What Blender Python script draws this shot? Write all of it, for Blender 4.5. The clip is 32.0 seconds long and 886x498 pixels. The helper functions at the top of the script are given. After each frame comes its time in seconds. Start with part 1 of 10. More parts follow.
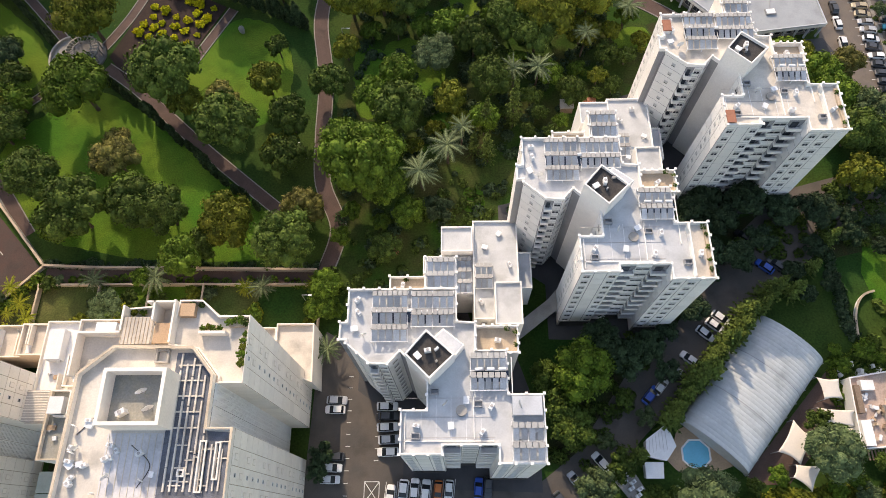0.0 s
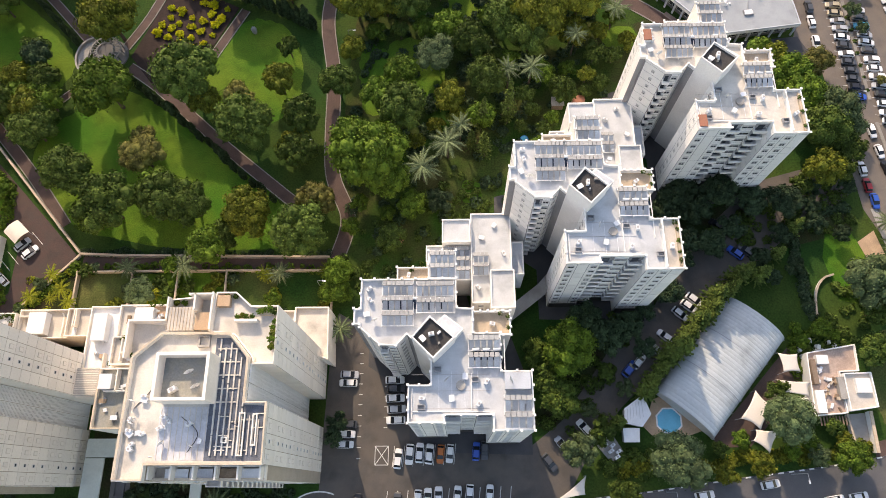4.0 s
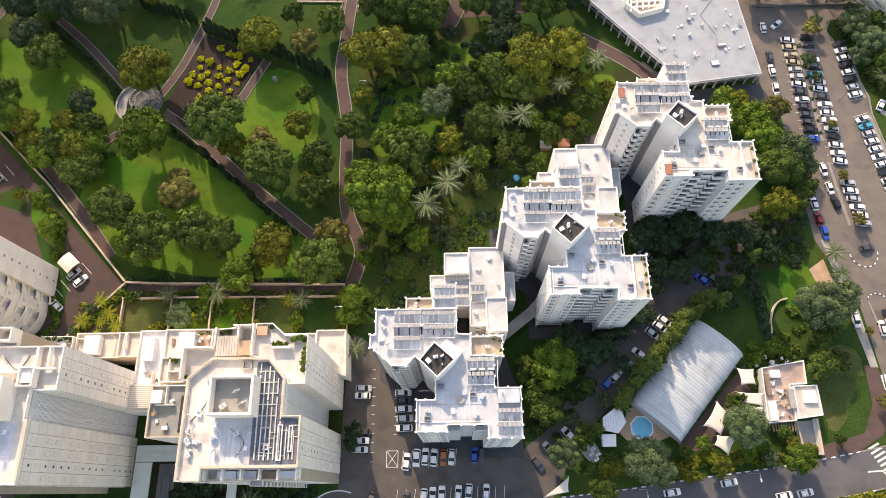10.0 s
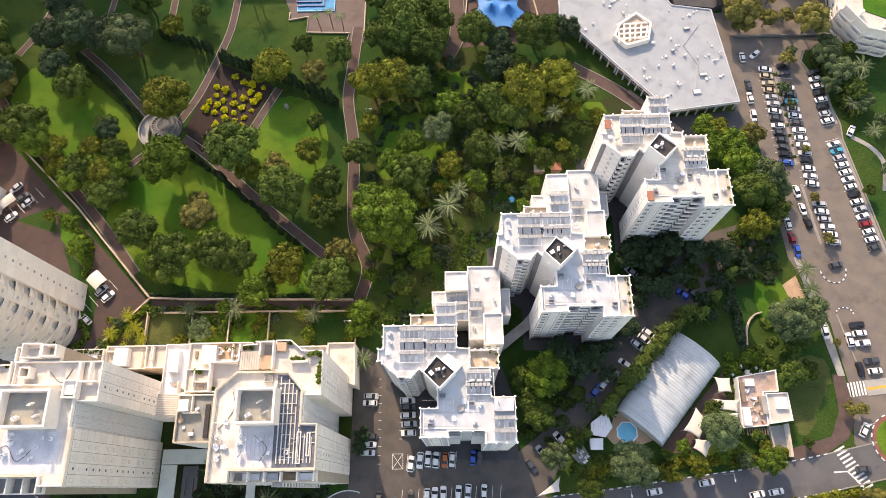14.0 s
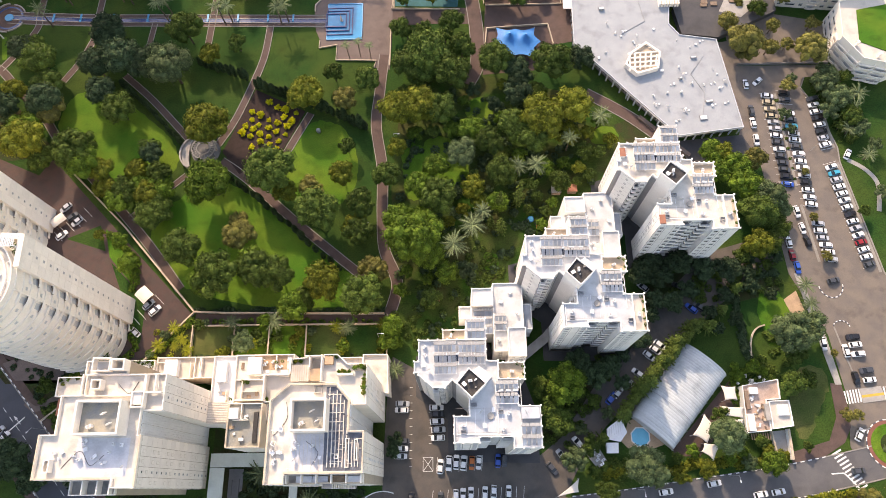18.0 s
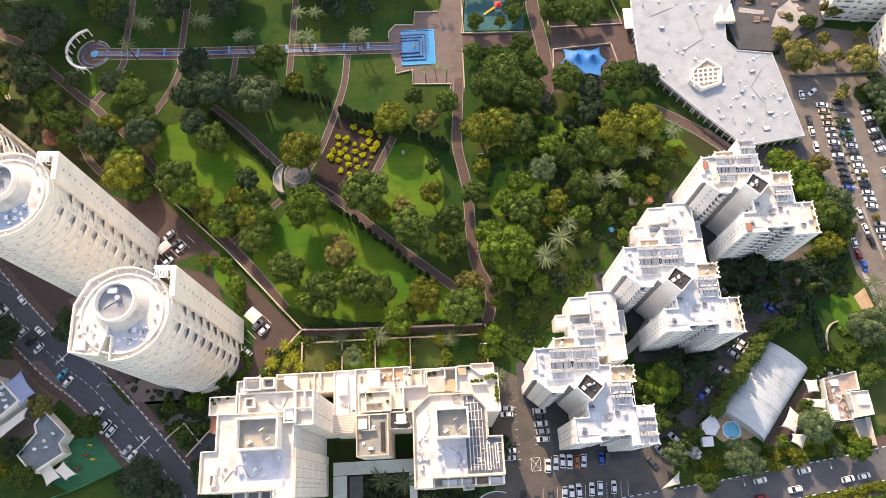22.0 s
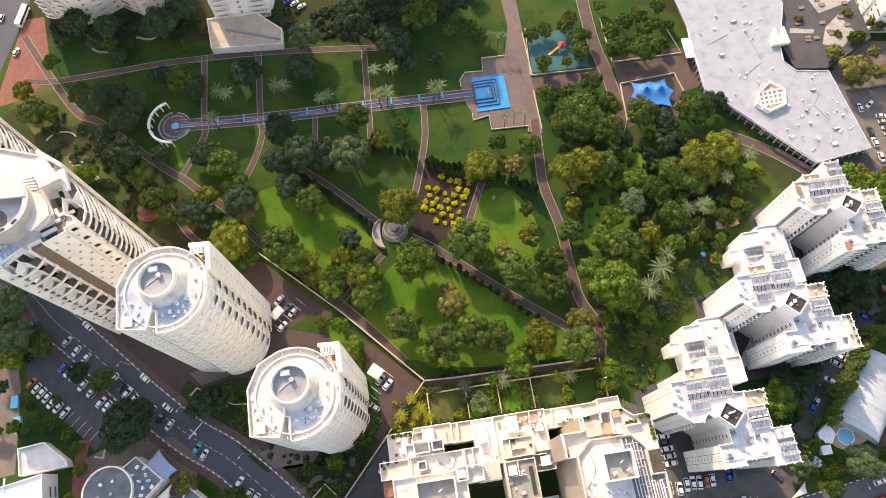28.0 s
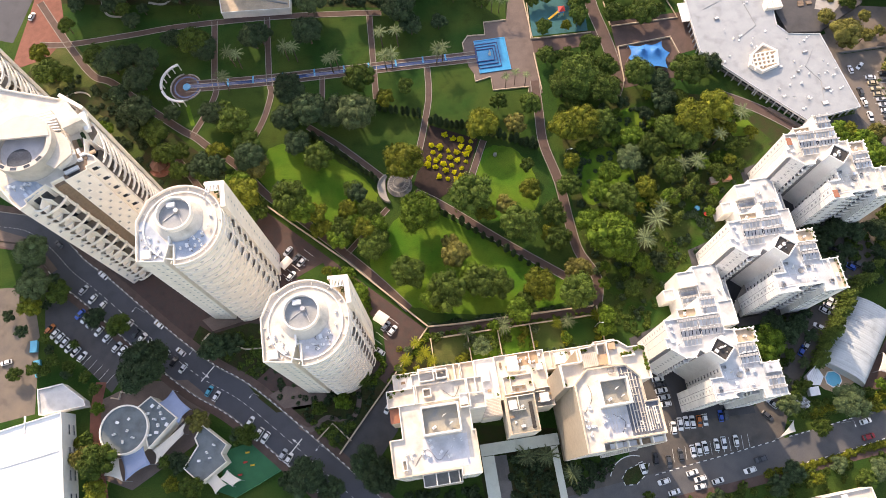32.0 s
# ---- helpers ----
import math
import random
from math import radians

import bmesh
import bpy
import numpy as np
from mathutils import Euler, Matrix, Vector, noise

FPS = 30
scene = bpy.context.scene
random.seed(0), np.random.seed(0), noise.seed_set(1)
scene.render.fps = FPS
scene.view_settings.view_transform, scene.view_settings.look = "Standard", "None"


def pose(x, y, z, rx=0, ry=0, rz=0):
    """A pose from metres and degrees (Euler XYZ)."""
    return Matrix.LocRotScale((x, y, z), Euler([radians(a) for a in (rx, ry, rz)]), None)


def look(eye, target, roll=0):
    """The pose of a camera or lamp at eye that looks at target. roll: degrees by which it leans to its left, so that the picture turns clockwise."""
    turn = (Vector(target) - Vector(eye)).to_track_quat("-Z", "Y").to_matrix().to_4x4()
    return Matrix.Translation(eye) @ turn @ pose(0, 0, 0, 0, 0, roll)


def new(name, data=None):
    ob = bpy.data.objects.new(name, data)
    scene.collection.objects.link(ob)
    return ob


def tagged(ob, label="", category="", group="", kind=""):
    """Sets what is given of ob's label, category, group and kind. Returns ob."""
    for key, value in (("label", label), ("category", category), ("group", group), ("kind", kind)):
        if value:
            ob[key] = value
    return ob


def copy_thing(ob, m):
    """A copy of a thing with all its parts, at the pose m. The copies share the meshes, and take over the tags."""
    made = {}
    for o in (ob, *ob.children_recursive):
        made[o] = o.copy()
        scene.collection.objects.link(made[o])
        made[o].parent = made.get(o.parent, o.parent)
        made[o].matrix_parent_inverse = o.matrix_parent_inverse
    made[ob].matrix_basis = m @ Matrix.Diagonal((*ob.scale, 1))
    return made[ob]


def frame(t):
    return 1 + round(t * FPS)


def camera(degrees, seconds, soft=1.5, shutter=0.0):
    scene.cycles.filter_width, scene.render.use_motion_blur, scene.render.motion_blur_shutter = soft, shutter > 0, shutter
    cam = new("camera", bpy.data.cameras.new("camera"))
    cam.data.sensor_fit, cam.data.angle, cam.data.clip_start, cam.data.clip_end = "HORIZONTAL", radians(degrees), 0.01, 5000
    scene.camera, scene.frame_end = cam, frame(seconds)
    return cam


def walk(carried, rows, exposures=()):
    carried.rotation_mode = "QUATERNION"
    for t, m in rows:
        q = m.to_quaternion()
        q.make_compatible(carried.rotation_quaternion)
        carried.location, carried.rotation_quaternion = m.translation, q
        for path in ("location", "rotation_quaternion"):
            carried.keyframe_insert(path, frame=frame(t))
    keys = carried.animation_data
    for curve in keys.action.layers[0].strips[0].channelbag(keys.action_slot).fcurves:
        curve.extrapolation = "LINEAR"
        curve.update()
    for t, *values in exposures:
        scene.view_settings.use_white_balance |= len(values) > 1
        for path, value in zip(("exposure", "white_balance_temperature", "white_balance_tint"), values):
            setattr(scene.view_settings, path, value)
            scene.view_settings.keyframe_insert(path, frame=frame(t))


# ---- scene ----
cam = camera(67.6, 32.0, soft=0.7)
EXPO = 1.09
METRES, EYE, TILT, LEAN, TURN = 190.0, 141.0, -67.1, 1.2, 0.0
ROWS = [
    (0.0, 0.0, 0.0, 0.0, 0.0, 0.0, -0.0),
    (0.5, -0.0004, -0.0098, 0.0037, -0.01, -1.38, 0.08),
    (1.0, -0.0006, -0.0195, 0.0078, -0.02, -2.74, 0.13),
    (1.5, -0.0007, -0.0293, 0.0114, -0.02, -2.96, 0.15),
    (2.0, -0.0008, -0.0394, 0.0148, -0.02, -2.94, 0.18),
    (2.5, -0.001, -0.0493, 0.0181, -0.03, -2.9, 0.2),
    (3.0, -0.0014, -0.0593, 0.0216, -0.04, -2.89, 0.23),
    (3.5, -0.0016, -0.0693, 0.0251, -0.06, -2.87, 0.23),
    (5.5, -0.0021, -0.1088, 0.0381, -0.04, -2.77, 0.31),
    (6.0, -0.0024, -0.1187, 0.0419, -0.04, -2.77, 0.33),
    (6.5, -0.0028, -0.1285, 0.0456, -0.07, -2.75, 0.35),
    (7.0, -0.0027, -0.1382, 0.0498, -0.06, -2.75, 0.37),
    (7.5, -0.0031, -0.148, 0.054, -0.08, -2.76, 0.39),
    (8.0, -0.0033, -0.1576, 0.058, -0.08, -2.75, 0.39),
    (8.5, -0.0036, -0.1674, 0.0622, -0.09, -2.76, 0.42),
    (9.0, -0.0041, -0.1771, 0.066, -0.1, -2.74, 0.44),
    (9.5, -0.0042, -0.187, 0.0702, -0.1, -2.74, 0.46),
    (10.0, -0.0045, -0.1968, 0.074, -0.1, -2.72, 0.47),
    (10.5, -0.0047, -0.2066, 0.0783, -0.11, -2.74, 0.49),
    (11.0, -0.0052, -0.2164, 0.0824, -0.12, -2.74, 0.49),
    (11.5, -0.0056, -0.2262, 0.0867, -0.14, -2.75, 0.5),
    (12.0, -0.0058, -0.2359, 0.091, -0.14, -2.77, 0.52),
    (12.5, -0.0061, -0.2457, 0.0951, -0.15, -2.77, 0.52),
    (13.0, -0.0065, -0.2554, 0.0995, -0.16, -2.79, 0.54),
    (13.5, -0.0068, -0.2652, 0.1034, -0.18, -2.78, 0.55),
    (14.0, -0.0071, -0.275, 0.1075, -0.18, -2.77, 0.56),
    (14.5, -0.0072, -0.2848, 0.1119, -0.18, -2.78, 0.57),
    (16.5, -0.0182, -0.3235, 0.1293, -0.27, -2.81, 0.55),
    (17.0, -0.0265, -0.3331, 0.1332, -0.3, -2.8, 0.56),
    (17.5, -0.0383, -0.3426, 0.1376, -0.32, -2.79, 0.56),
    (18.0, -0.0536, -0.3519, 0.1417, -0.34, -2.78, 0.57),
    (18.5, -0.0719, -0.361, 0.1457, -0.36, -2.76, 0.56),
    (19.0, -0.0926, -0.3702, 0.149, -0.37, -2.71, 0.55),
    (19.5, -0.1148, -0.3788, 0.1534, -0.4, -2.72, 0.61),
    (20.0, -0.1386, -0.3873, 0.1558, -0.46, -2.64, 0.71),
    (20.5, -0.1636, -0.3955, 0.1599, -0.54, -2.64, 0.83),
    (21.0, -0.1889, -0.4039, 0.1639, -0.69, -2.64, 1.18),
    (21.5, -0.2154, -0.4119, 0.1678, -0.94, -2.62, 1.72),
    (22.0, -0.2418, -0.4198, 0.1733, -1.34, -2.65, 2.7),
    (22.5, -0.2693, -0.4273, 0.1781, -1.8, -2.66, 3.7),
    (23.0, -0.2963, -0.435, 0.1833, -2.21, -2.65, 4.72),
    (23.5, -0.3218, -0.4419, 0.1888, -2.6, -2.67, 5.64),
    (24.0, -0.3494, -0.4492, 0.1949, -3.02, -2.68, 6.63),
    (24.5, -0.3773, -0.4562, 0.2018, -3.45, -2.71, 7.61),
    (25.0, -0.4039, -0.4637, 0.2093, -3.61, -2.73, 8.05),
    (25.5, -0.4258, -0.47, 0.2188, -3.59, -2.72, 8.06),
    (27.5, -0.4783, -0.4564, 0.2705, -3.59, -2.75, 8.0),
    (28.0, -0.4825, -0.4534, 0.2835, -3.53, -2.7, 8.0),
    (28.5, -0.4841, -0.4529, 0.288, -3.49, -2.67, 8.0),
    (29.0, -0.4853, -0.456, 0.2842, -3.48, -2.66, 7.99),
    (29.5, -0.4871, -0.4617, 0.2756, -3.47, -2.66, 7.98),
    (30.0, -0.4893, -0.4684, 0.2638, -3.46, -2.67, 7.97),
    (30.5, -0.492, -0.4761, 0.249, -3.45, -2.7, 7.96),
    (31.0, -0.4952, -0.4849, 0.2322, -3.45, -2.75, 7.95),
    (31.5, -0.4989, -0.4945, 0.2138, -3.46, -2.81, 7.93),
    (32.0, -0.5029, -0.5048, 0.194, -3.46, -2.87, 7.92),
]
walk(cam, [(t, pose(0, 0, EYE, TILT, LEAN, TURN) @ pose(METRES * x, METRES * y, METRES * z, 90 + pitch, roll, yaw)) for t, x, y, z, yaw, pitch, roll in ROWS],
     exposures=[(0.0, EXPO - 0.21, 7450, 18), (5.0, EXPO - 0.04, 7550, 19), (9.0, EXPO + 0.06, 7650, 20), (20.0, EXPO + 0.25, 7750, 22), (25.0, EXPO + 0.31, 7750, 22), (32.0, EXPO + 0.26, 7800, 22)])

# ---- daylight: low sun from beyond the park, clear sky ----
SUN_ELEV, SUN_AZ = radians(33), math.atan2(-0.31, 0.95)
to_sun = Vector((math.sin(SUN_AZ) * math.cos(SUN_ELEV), math.cos(SUN_AZ) * math.cos(SUN_ELEV), math.sin(SUN_ELEV)))
world = bpy.data.worlds.new("sky")
scene.world = world
world.use_nodes = True
wn = world.node_tree.nodes
sky = wn.new("ShaderNodeTexSky")
sky.sky_type, sky.sun_disc = "NISHITA", False
sky.sun_elevation, sky.sun_rotation = SUN_ELEV, SUN_AZ
sky.air_density, sky.dust_density = 1.35, 1.6
wn["Background"].inputs[1].default_value = 0.15
world.node_tree.links.new(sky.outputs[0], wn["Background"].inputs[0])
sun = new("sun", bpy.data.lights.new("sun", "SUN"))
sun.data.energy, sun.data.angle, sun.data.color = 2.15, radians(0.53), (1.0, 0.88, 0.7)
sun.matrix_world = look(to_sun * 400, (0, 0, 0))


# ---- materials ----
def mat(name, base, rough=0.8, vary=0.18, scale=0.6, fine=9.0, bump=0.15, metal=0.0, tone=None, rand=0.0, island=0.0, stain=0.0, spec=0.5):
    """A surface with a coarse and a fine grain; tone: a second colour for the coarse patches; rand: shift from object to object."""
    m = bpy.data.materials.new(name)
    m.use_nodes = True
    nt = m.node_tree
    n, link = nt.nodes, nt.links.new
    bsdf = n["Principled BSDF"]
    bsdf.inputs["Roughness"].default_value = rough
    bsdf.inputs["Metallic"].default_value = metal
    bsdf.inputs["Specular IOR Level"].default_value = spec
    geo = n.new("ShaderNodeNewGeometry")
    big, small = n.new("ShaderNodeTexNoise"), n.new("ShaderNodeTexNoise")
    big.inputs["Scale"].default_value, small.inputs["Scale"].default_value = scale, fine
    big.inputs["Detail"].default_value, small.inputs["Detail"].default_value = 4.0, 3.0
    link(geo.outputs["Position"], big.inputs["Vector"])
    link(geo.outputs["Position"], small.inputs["Vector"])
    ramp = n.new("ShaderNodeMapRange")
    ramp.inputs[1].default_value, ramp.inputs[2].default_value = 0.36, 0.64
    link(big.outputs[0], ramp.inputs[0])
    mix = n.new("ShaderNodeMix")
    mix.data_type = "RGBA"
    two = tone or tuple(c * (1 - vary) for c in base)
    mix.inputs[6].default_value, mix.inputs[7].default_value = (*base, 1), (*two, 1)
    link(ramp.outputs[0], mix.inputs[0])
    hsv = n.new("ShaderNodeHueSaturation")
    link(mix.outputs[2], hsv.inputs["Color"])
    val = n.new("ShaderNodeMapRange")
    val.inputs[1].default_value, val.inputs[2].default_value = 0.3, 0.7
    val.inputs[3].default_value, val.inputs[4].default_value = 1 - vary, 1 + vary
    link(small.outputs[0], val.inputs[0])
    last = val.outputs[0]
    for on, amount, source in ((rand, rand, "object"), (island, island, "island")):
        if on:
            src = n.new("ShaderNodeObjectInfo").outputs["Random"] if source == "object" else geo.outputs["Random Per Island"]
            mr, mul = n.new("ShaderNodeMapRange"), n.new("ShaderNodeMath")
            mul.operation = "MULTIPLY"
            mr.inputs[3].default_value, mr.inputs[4].default_value = 1 - amount, 1 + amount
            link(src, mr.inputs[0])
            link(mr.outputs[0], mul.inputs[0])
            link(last, mul.inputs[1])
            last = mul.outputs[0]
    if stain:
        st, mr, mul = n.new("ShaderNodeTexNoise"), n.new("ShaderNodeMapRange"), n.new("ShaderNodeMath")
        st.inputs["Scale"].default_value, st.inputs["Detail"].default_value = 0.22, 6.0
        link(geo.outputs["Position"], st.inputs["Vector"])
        mr.inputs[1].default_value, mr.inputs[2].default_value = 0.52, 0.72
        mr.inputs[3].default_value, mr.inputs[4].default_value = 1.0, 1 - stain
        mul.operation = "MULTIPLY"
        link(st.outputs[0], mr.inputs[0])
        link(mr.outputs[0], mul.inputs[0])
        link(last, mul.inputs[1])
        last = mul.outputs[0]
    link(last, hsv.inputs["Value"])
    link(hsv.outputs[0], bsdf.inputs["Base Color"])
    if bump:
        bp = n.new("ShaderNodeBump")
        bp.inputs["Strength"].default_value, bp.inputs["Distance"].default_value = bump, 0.05
        link(small.outputs[0], bp.inputs["Height"])
        link(bp.outputs[0], bsdf.inputs["Normal"])
    return m


M_grass = mat("lawn", (0.016, 0.056, 0.01), 0.95, 0.3, 0.045, 2.2, 0.5, tone=(0.046, 0.076, 0.014), spec=0.15, stain=0.3)
M_lawn = mat("mown_lawn", (0.043, 0.132, 0.011), 0.95, 0.3, 0.06, 3.0, 0.5, tone=(0.108, 0.175, 0.018), spec=0.15, stain=0.3)
M_yellowstone = mat("yellow_paving", (0.55, 0.36, 0.06), 0.85, 0.12, 0.6, 5.0, 0.1)
M_dry = mat("dry_grass", (0.1, 0.105, 0.035), 0.95, 0.3, 0.08, 2.5, 0.4, tone=(0.045, 0.075, 0.018), spec=0.15, stain=0.3)
M_drive = mat("driveway_pavers", (0.072, 0.042, 0.036), 0.9, 0.16, 0.35, 5.0, 0.3, tone=(0.06, 0.042, 0.037), stain=0.25)
M_darkstone = mat("dark_stone", (0.17, 0.165, 0.16), 0.9, 0.14, 0.4, 6.0, 0.25, stain=0.3)
M_casing = mat("tank_casing", (0.4, 0.4, 0.39), 0.6, 0.12, 0.8, 6.0, 0.1, rand=0.1, stain=0.2)
# collector glass painted pale blue for the sky it reflects
M_collector = mat("sky_reflecting_collector", (0.5, 0.57, 0.65), 0.35, 0.12, 0.5, 4.0, 0.0, rand=0.2)
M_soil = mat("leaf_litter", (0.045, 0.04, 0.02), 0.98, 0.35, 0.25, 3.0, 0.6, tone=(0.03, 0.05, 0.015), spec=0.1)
# grass and litter with the tree shade put into the colour
M_woodfloor = mat("tree_shade_grass", (0.026, 0.07, 0.01), 0.97, 0.35, 0.09, 2.4, 0.6, tone=(0.06, 0.062, 0.022), spec=0.1, stain=0.3)
M_bedsoil = mat("bed_soil", (0.035, 0.02, 0.016), 0.98, 0.3, 0.5, 4.0, 0.5)
M_paver = mat("brown_pavers", (0.105, 0.067, 0.056), 0.9, 0.16, 0.35, 5.0, 0.3, tone=(0.085, 0.055, 0.046), stain=0.25)
M_plaza = mat("plaza_pavers", (0.155, 0.116, 0.1), 0.9, 0.14, 0.3, 4.0, 0.25, stain=0.2)
M_pinktile = mat("pinkish_terrace_tiles", (0.5, 0.38, 0.31), 0.85, 0.14, 0.5, 3.0, 0.2, tone=(0.4, 0.3, 0.25), stain=0.3)
M_red = mat("red_pavers", (0.22, 0.085, 0.06), 0.9, 0.18, 0.4, 5.0, 0.3, stain=0.2)
M_asphalt = mat("asphalt", (0.074, 0.072, 0.074), 0.92, 0.14, 0.25, 9.0, 0.3, tone=(0.058, 0.058, 0.063), stain=0.2)
M_court = mat("court_asphalt", (0.115, 0.098, 0.084), 0.92, 0.14, 0.2, 7.0, 0.3, tone=(0.085, 0.078, 0.072), stain=0.3)
M_lot = mat("worn_asphalt", (0.175, 0.145, 0.118), 0.92, 0.12, 0.2, 7.0, 0.3, tone=(0.14, 0.12, 0.105), stain=0.3)
M_road = mat("road_asphalt", (0.07, 0.074, 0.088), 0.9, 0.1, 0.15, 8.0, 0.2, stain=0.15)
M_paint = mat("road_paint", (0.72, 0.72, 0.7), 0.7, 0.15, 1.5, 12.0, 0.05)
M_kerb = mat("kerb_stone", (0.27, 0.25, 0.22), 0.85, 0.15, 0.8, 8.0, 0.2)
M_conc = mat("concrete", (0.36, 0.34, 0.31), 0.88, 0.14, 0.4, 6.0, 0.25, stain=0.3)
M_beige = mat("beige_stone", (0.52, 0.42, 0.31), 0.85, 0.12, 0.5, 6.0, 0.2, stain=0.2)
M_white = mat("white_render", (0.85, 0.835, 0.805), 0.75, 0.05, 0.25, 3.0, 0.12, stain=0.1)
M_cream = mat("cream_render", (0.86, 0.795, 0.71), 0.78, 0.05, 0.2, 3.0, 0.12, stain=0.1)
M_panel = mat("facade_panel", (0.85, 0.84, 0.815), 0.7, 0.04, 0.3, 3.0, 0.1, rand=0.05)
M_creampanel = mat("cream_panel", (0.87, 0.81, 0.735), 0.72, 0.04, 0.3, 3.0, 0.1, rand=0.05)
M_creamjoint = mat("cream_joint", (0.46, 0.39, 0.31), 0.9, 0.1, 0.5, 5.0, 0.1)
M_whitejoint = mat("white_joint", (0.3, 0.3, 0.31), 0.9, 0.1, 0.5, 5.0, 0.1)
M_slat = mat("grey_slats", (0.3, 0.31, 0.32), 0.6, 0.1, 1.0, 8.0, 0.05)
M_joint = mat("panel_joint", (0.42, 0.41, 0.4), 0.9, 0.1, 0.5, 5.0, 0.1)
M_roof = mat("roof_membrane", (0.53, 0.55, 0.565), 0.75, 0.06, 0.3, 4.0, 0.1, tone=(0.45, 0.47, 0.485), stain=0.28)
M_roofwhite = mat("white_roof_coat", (0.66, 0.615, 0.545), 0.75, 0.07, 0.3, 4.0, 0.1, tone=(0.55, 0.51, 0.45), stain=0.35)
M_deck = mat("pale_deck_coat", (0.6, 0.6, 0.62), 0.7, 0.08, 0.3, 4.0, 0.1, tone=(0.5, 0.51, 0.54), stain=0.3)
M_corefloor = mat("blue_grey_screed", (0.3, 0.32, 0.33), 0.85, 0.1, 0.3, 4.0, 0.2, tone=(0.25, 0.275, 0.3), stain=0.3)
M_deckblue = mat("blue_grey_roof", (0.4, 0.46, 0.54), 0.75, 0.08, 0.4, 4.0, 0.1, tone=(0.34, 0.4, 0.48), stain=0.25)
M_tancoping = mat("tan_coping", (0.6, 0.5, 0.38), 0.85, 0.12, 0.6, 5.0, 0.15, stain=0.2)
M_deckfelt = mat("dark_deck_felt", (0.13, 0.15, 0.19), 0.9, 0.25, 0.8, 7.0, 0.4, tone=(0.09, 0.1, 0.12))
M_pitroof = mat("weathered_screed", (0.33, 0.31, 0.25), 0.85, 0.12, 0.3, 4.0, 0.2, tone=(0.24, 0.26, 0.26), stain=0.35)
M_paleroof = mat("pale_green_sheet", (0.5, 0.54, 0.48), 0.6, 0.06, 0.3, 4.0, 0.1, stain=0.2)
M_cushion = mat("sun_faded_cloth", (0.42, 0.3, 0.2), 0.9, 0.2, 1.0, 6.0, 0.1, rand=0.4)
M_roofgrey = mat("grey_roof_membrane", (0.5, 0.53, 0.57), 0.7, 0.07, 0.3, 4.0, 0.1, stain=0.2)
M_mallroof = mat("pale_grey_roof", (0.32, 0.345, 0.365), 0.8, 0.05, 0.2, 3.0, 0.1, tone=(0.285, 0.31, 0.33), stain=0.22)
M_darkroof = mat("dusty_grey_felt", (0.25, 0.255, 0.25), 0.85, 0.1, 0.4, 4.0, 0.15, tone=(0.2, 0.205, 0.2), stain=0.3)
M_terrace = mat("pale_terrace_tiles", (0.56, 0.51, 0.445), 0.8, 0.08, 0.4, 4.0, 0.15, stain=0.25)
M_bitumen = mat("black_bitumen", (0.05, 0.047, 0.046), 0.9, 0.3, 0.8, 5.0, 0.3)
M_balconyfloor = mat("brown_balcony_tiles", (0.3, 0.255, 0.21), 0.85, 0.12, 0.5, 4.0, 0.1, stain=0.3)
M_greyglass = mat("shuttered_glass", (0.3, 0.3, 0.3), 0.35, 0.2, 0.4, 2.0, 0.0, rand=0.4)
M_glass = mat("dark_glass", (0.06, 0.07, 0.085), 0.12, 0.3, 0.4, 2.0, 0.0, rand=0.5)
M_frame = mat("window_frame", (0.62, 0.62, 0.6), 0.5, 0.06, 2.0, 9.0, 0.0)
M_shade = mat("shutter_slats", (0.55, 0.55, 0.55), 0.6, 0.1, 1.0, 8.0, 0.1)
M_steel = mat("galvanised_steel", (0.45, 0.46, 0.47), 0.45, 0.1, 1.0, 8.0, 0.05, metal=0.6)
M_solar = mat("solar_collector", (0.05, 0.075, 0.12), 0.18, 0.2, 0.5, 3.0, 0.0, rand=0.3)
M_whitemetal = mat("white_metal", (0.76, 0.77, 0.78), 0.45, 0.06, 0.8, 6.0, 0.05, rand=0.08)
M_dome = mat("membrane_roof", (0.5, 0.53, 0.535), 0.42, 0.06, 0.12, 2.0, 0.05, tone=(0.42, 0.455, 0.465), stain=0.25, rand=0.07)
M_tan = mat("tan_pavers", (0.48, 0.33, 0.21), 0.85, 0.12, 0.5, 5.0, 0.2, stain=0.2)
# paler copy of the road asphalt, with sunlight put into the colour
M_road2 = mat("sunlit_asphalt", (0.115, 0.112, 0.112), 0.9, 0.12, 0.2, 8.0, 0.2, tone=(0.095, 0.094, 0.098), stain=0.2)
M_water = mat("pool_water", (0.02, 0.27, 0.5), 0.08, 0.1, 0.5, 4.0, 0.15)
M_channel = mat("channel_water", (0.022, 0.06, 0.17), 0.25, 0.2, 0.5, 4.0, 0.15)
M_pooltile = mat("blue_basin", (0.02, 0.29, 0.54), 0.35, 0.12, 0.4, 4.0, 0.1)
M_turq = mat("bathing_water", (0.12, 0.5, 0.68), 0.06, 0.06, 0.6, 4.0, 0.15)
M_turf = mat("artificial_turf", (0.02, 0.14, 0.06), 0.9, 0.1, 0.4, 6.0, 0.2)
M_playfloor = mat("rubber_floor", (0.02, 0.12, 0.13), 0.85, 0.15, 0.5, 5.0, 0.1)
M_tent = mat("blue_canvas", (0.012, 0.19, 0.5), 0.6, 0.12, 0.4, 4.0, 0.1)
M_sail = mat("cream_canvas", (0.7, 0.635, 0.55), 0.7, 0.05, 0.5, 4.0, 0.1)
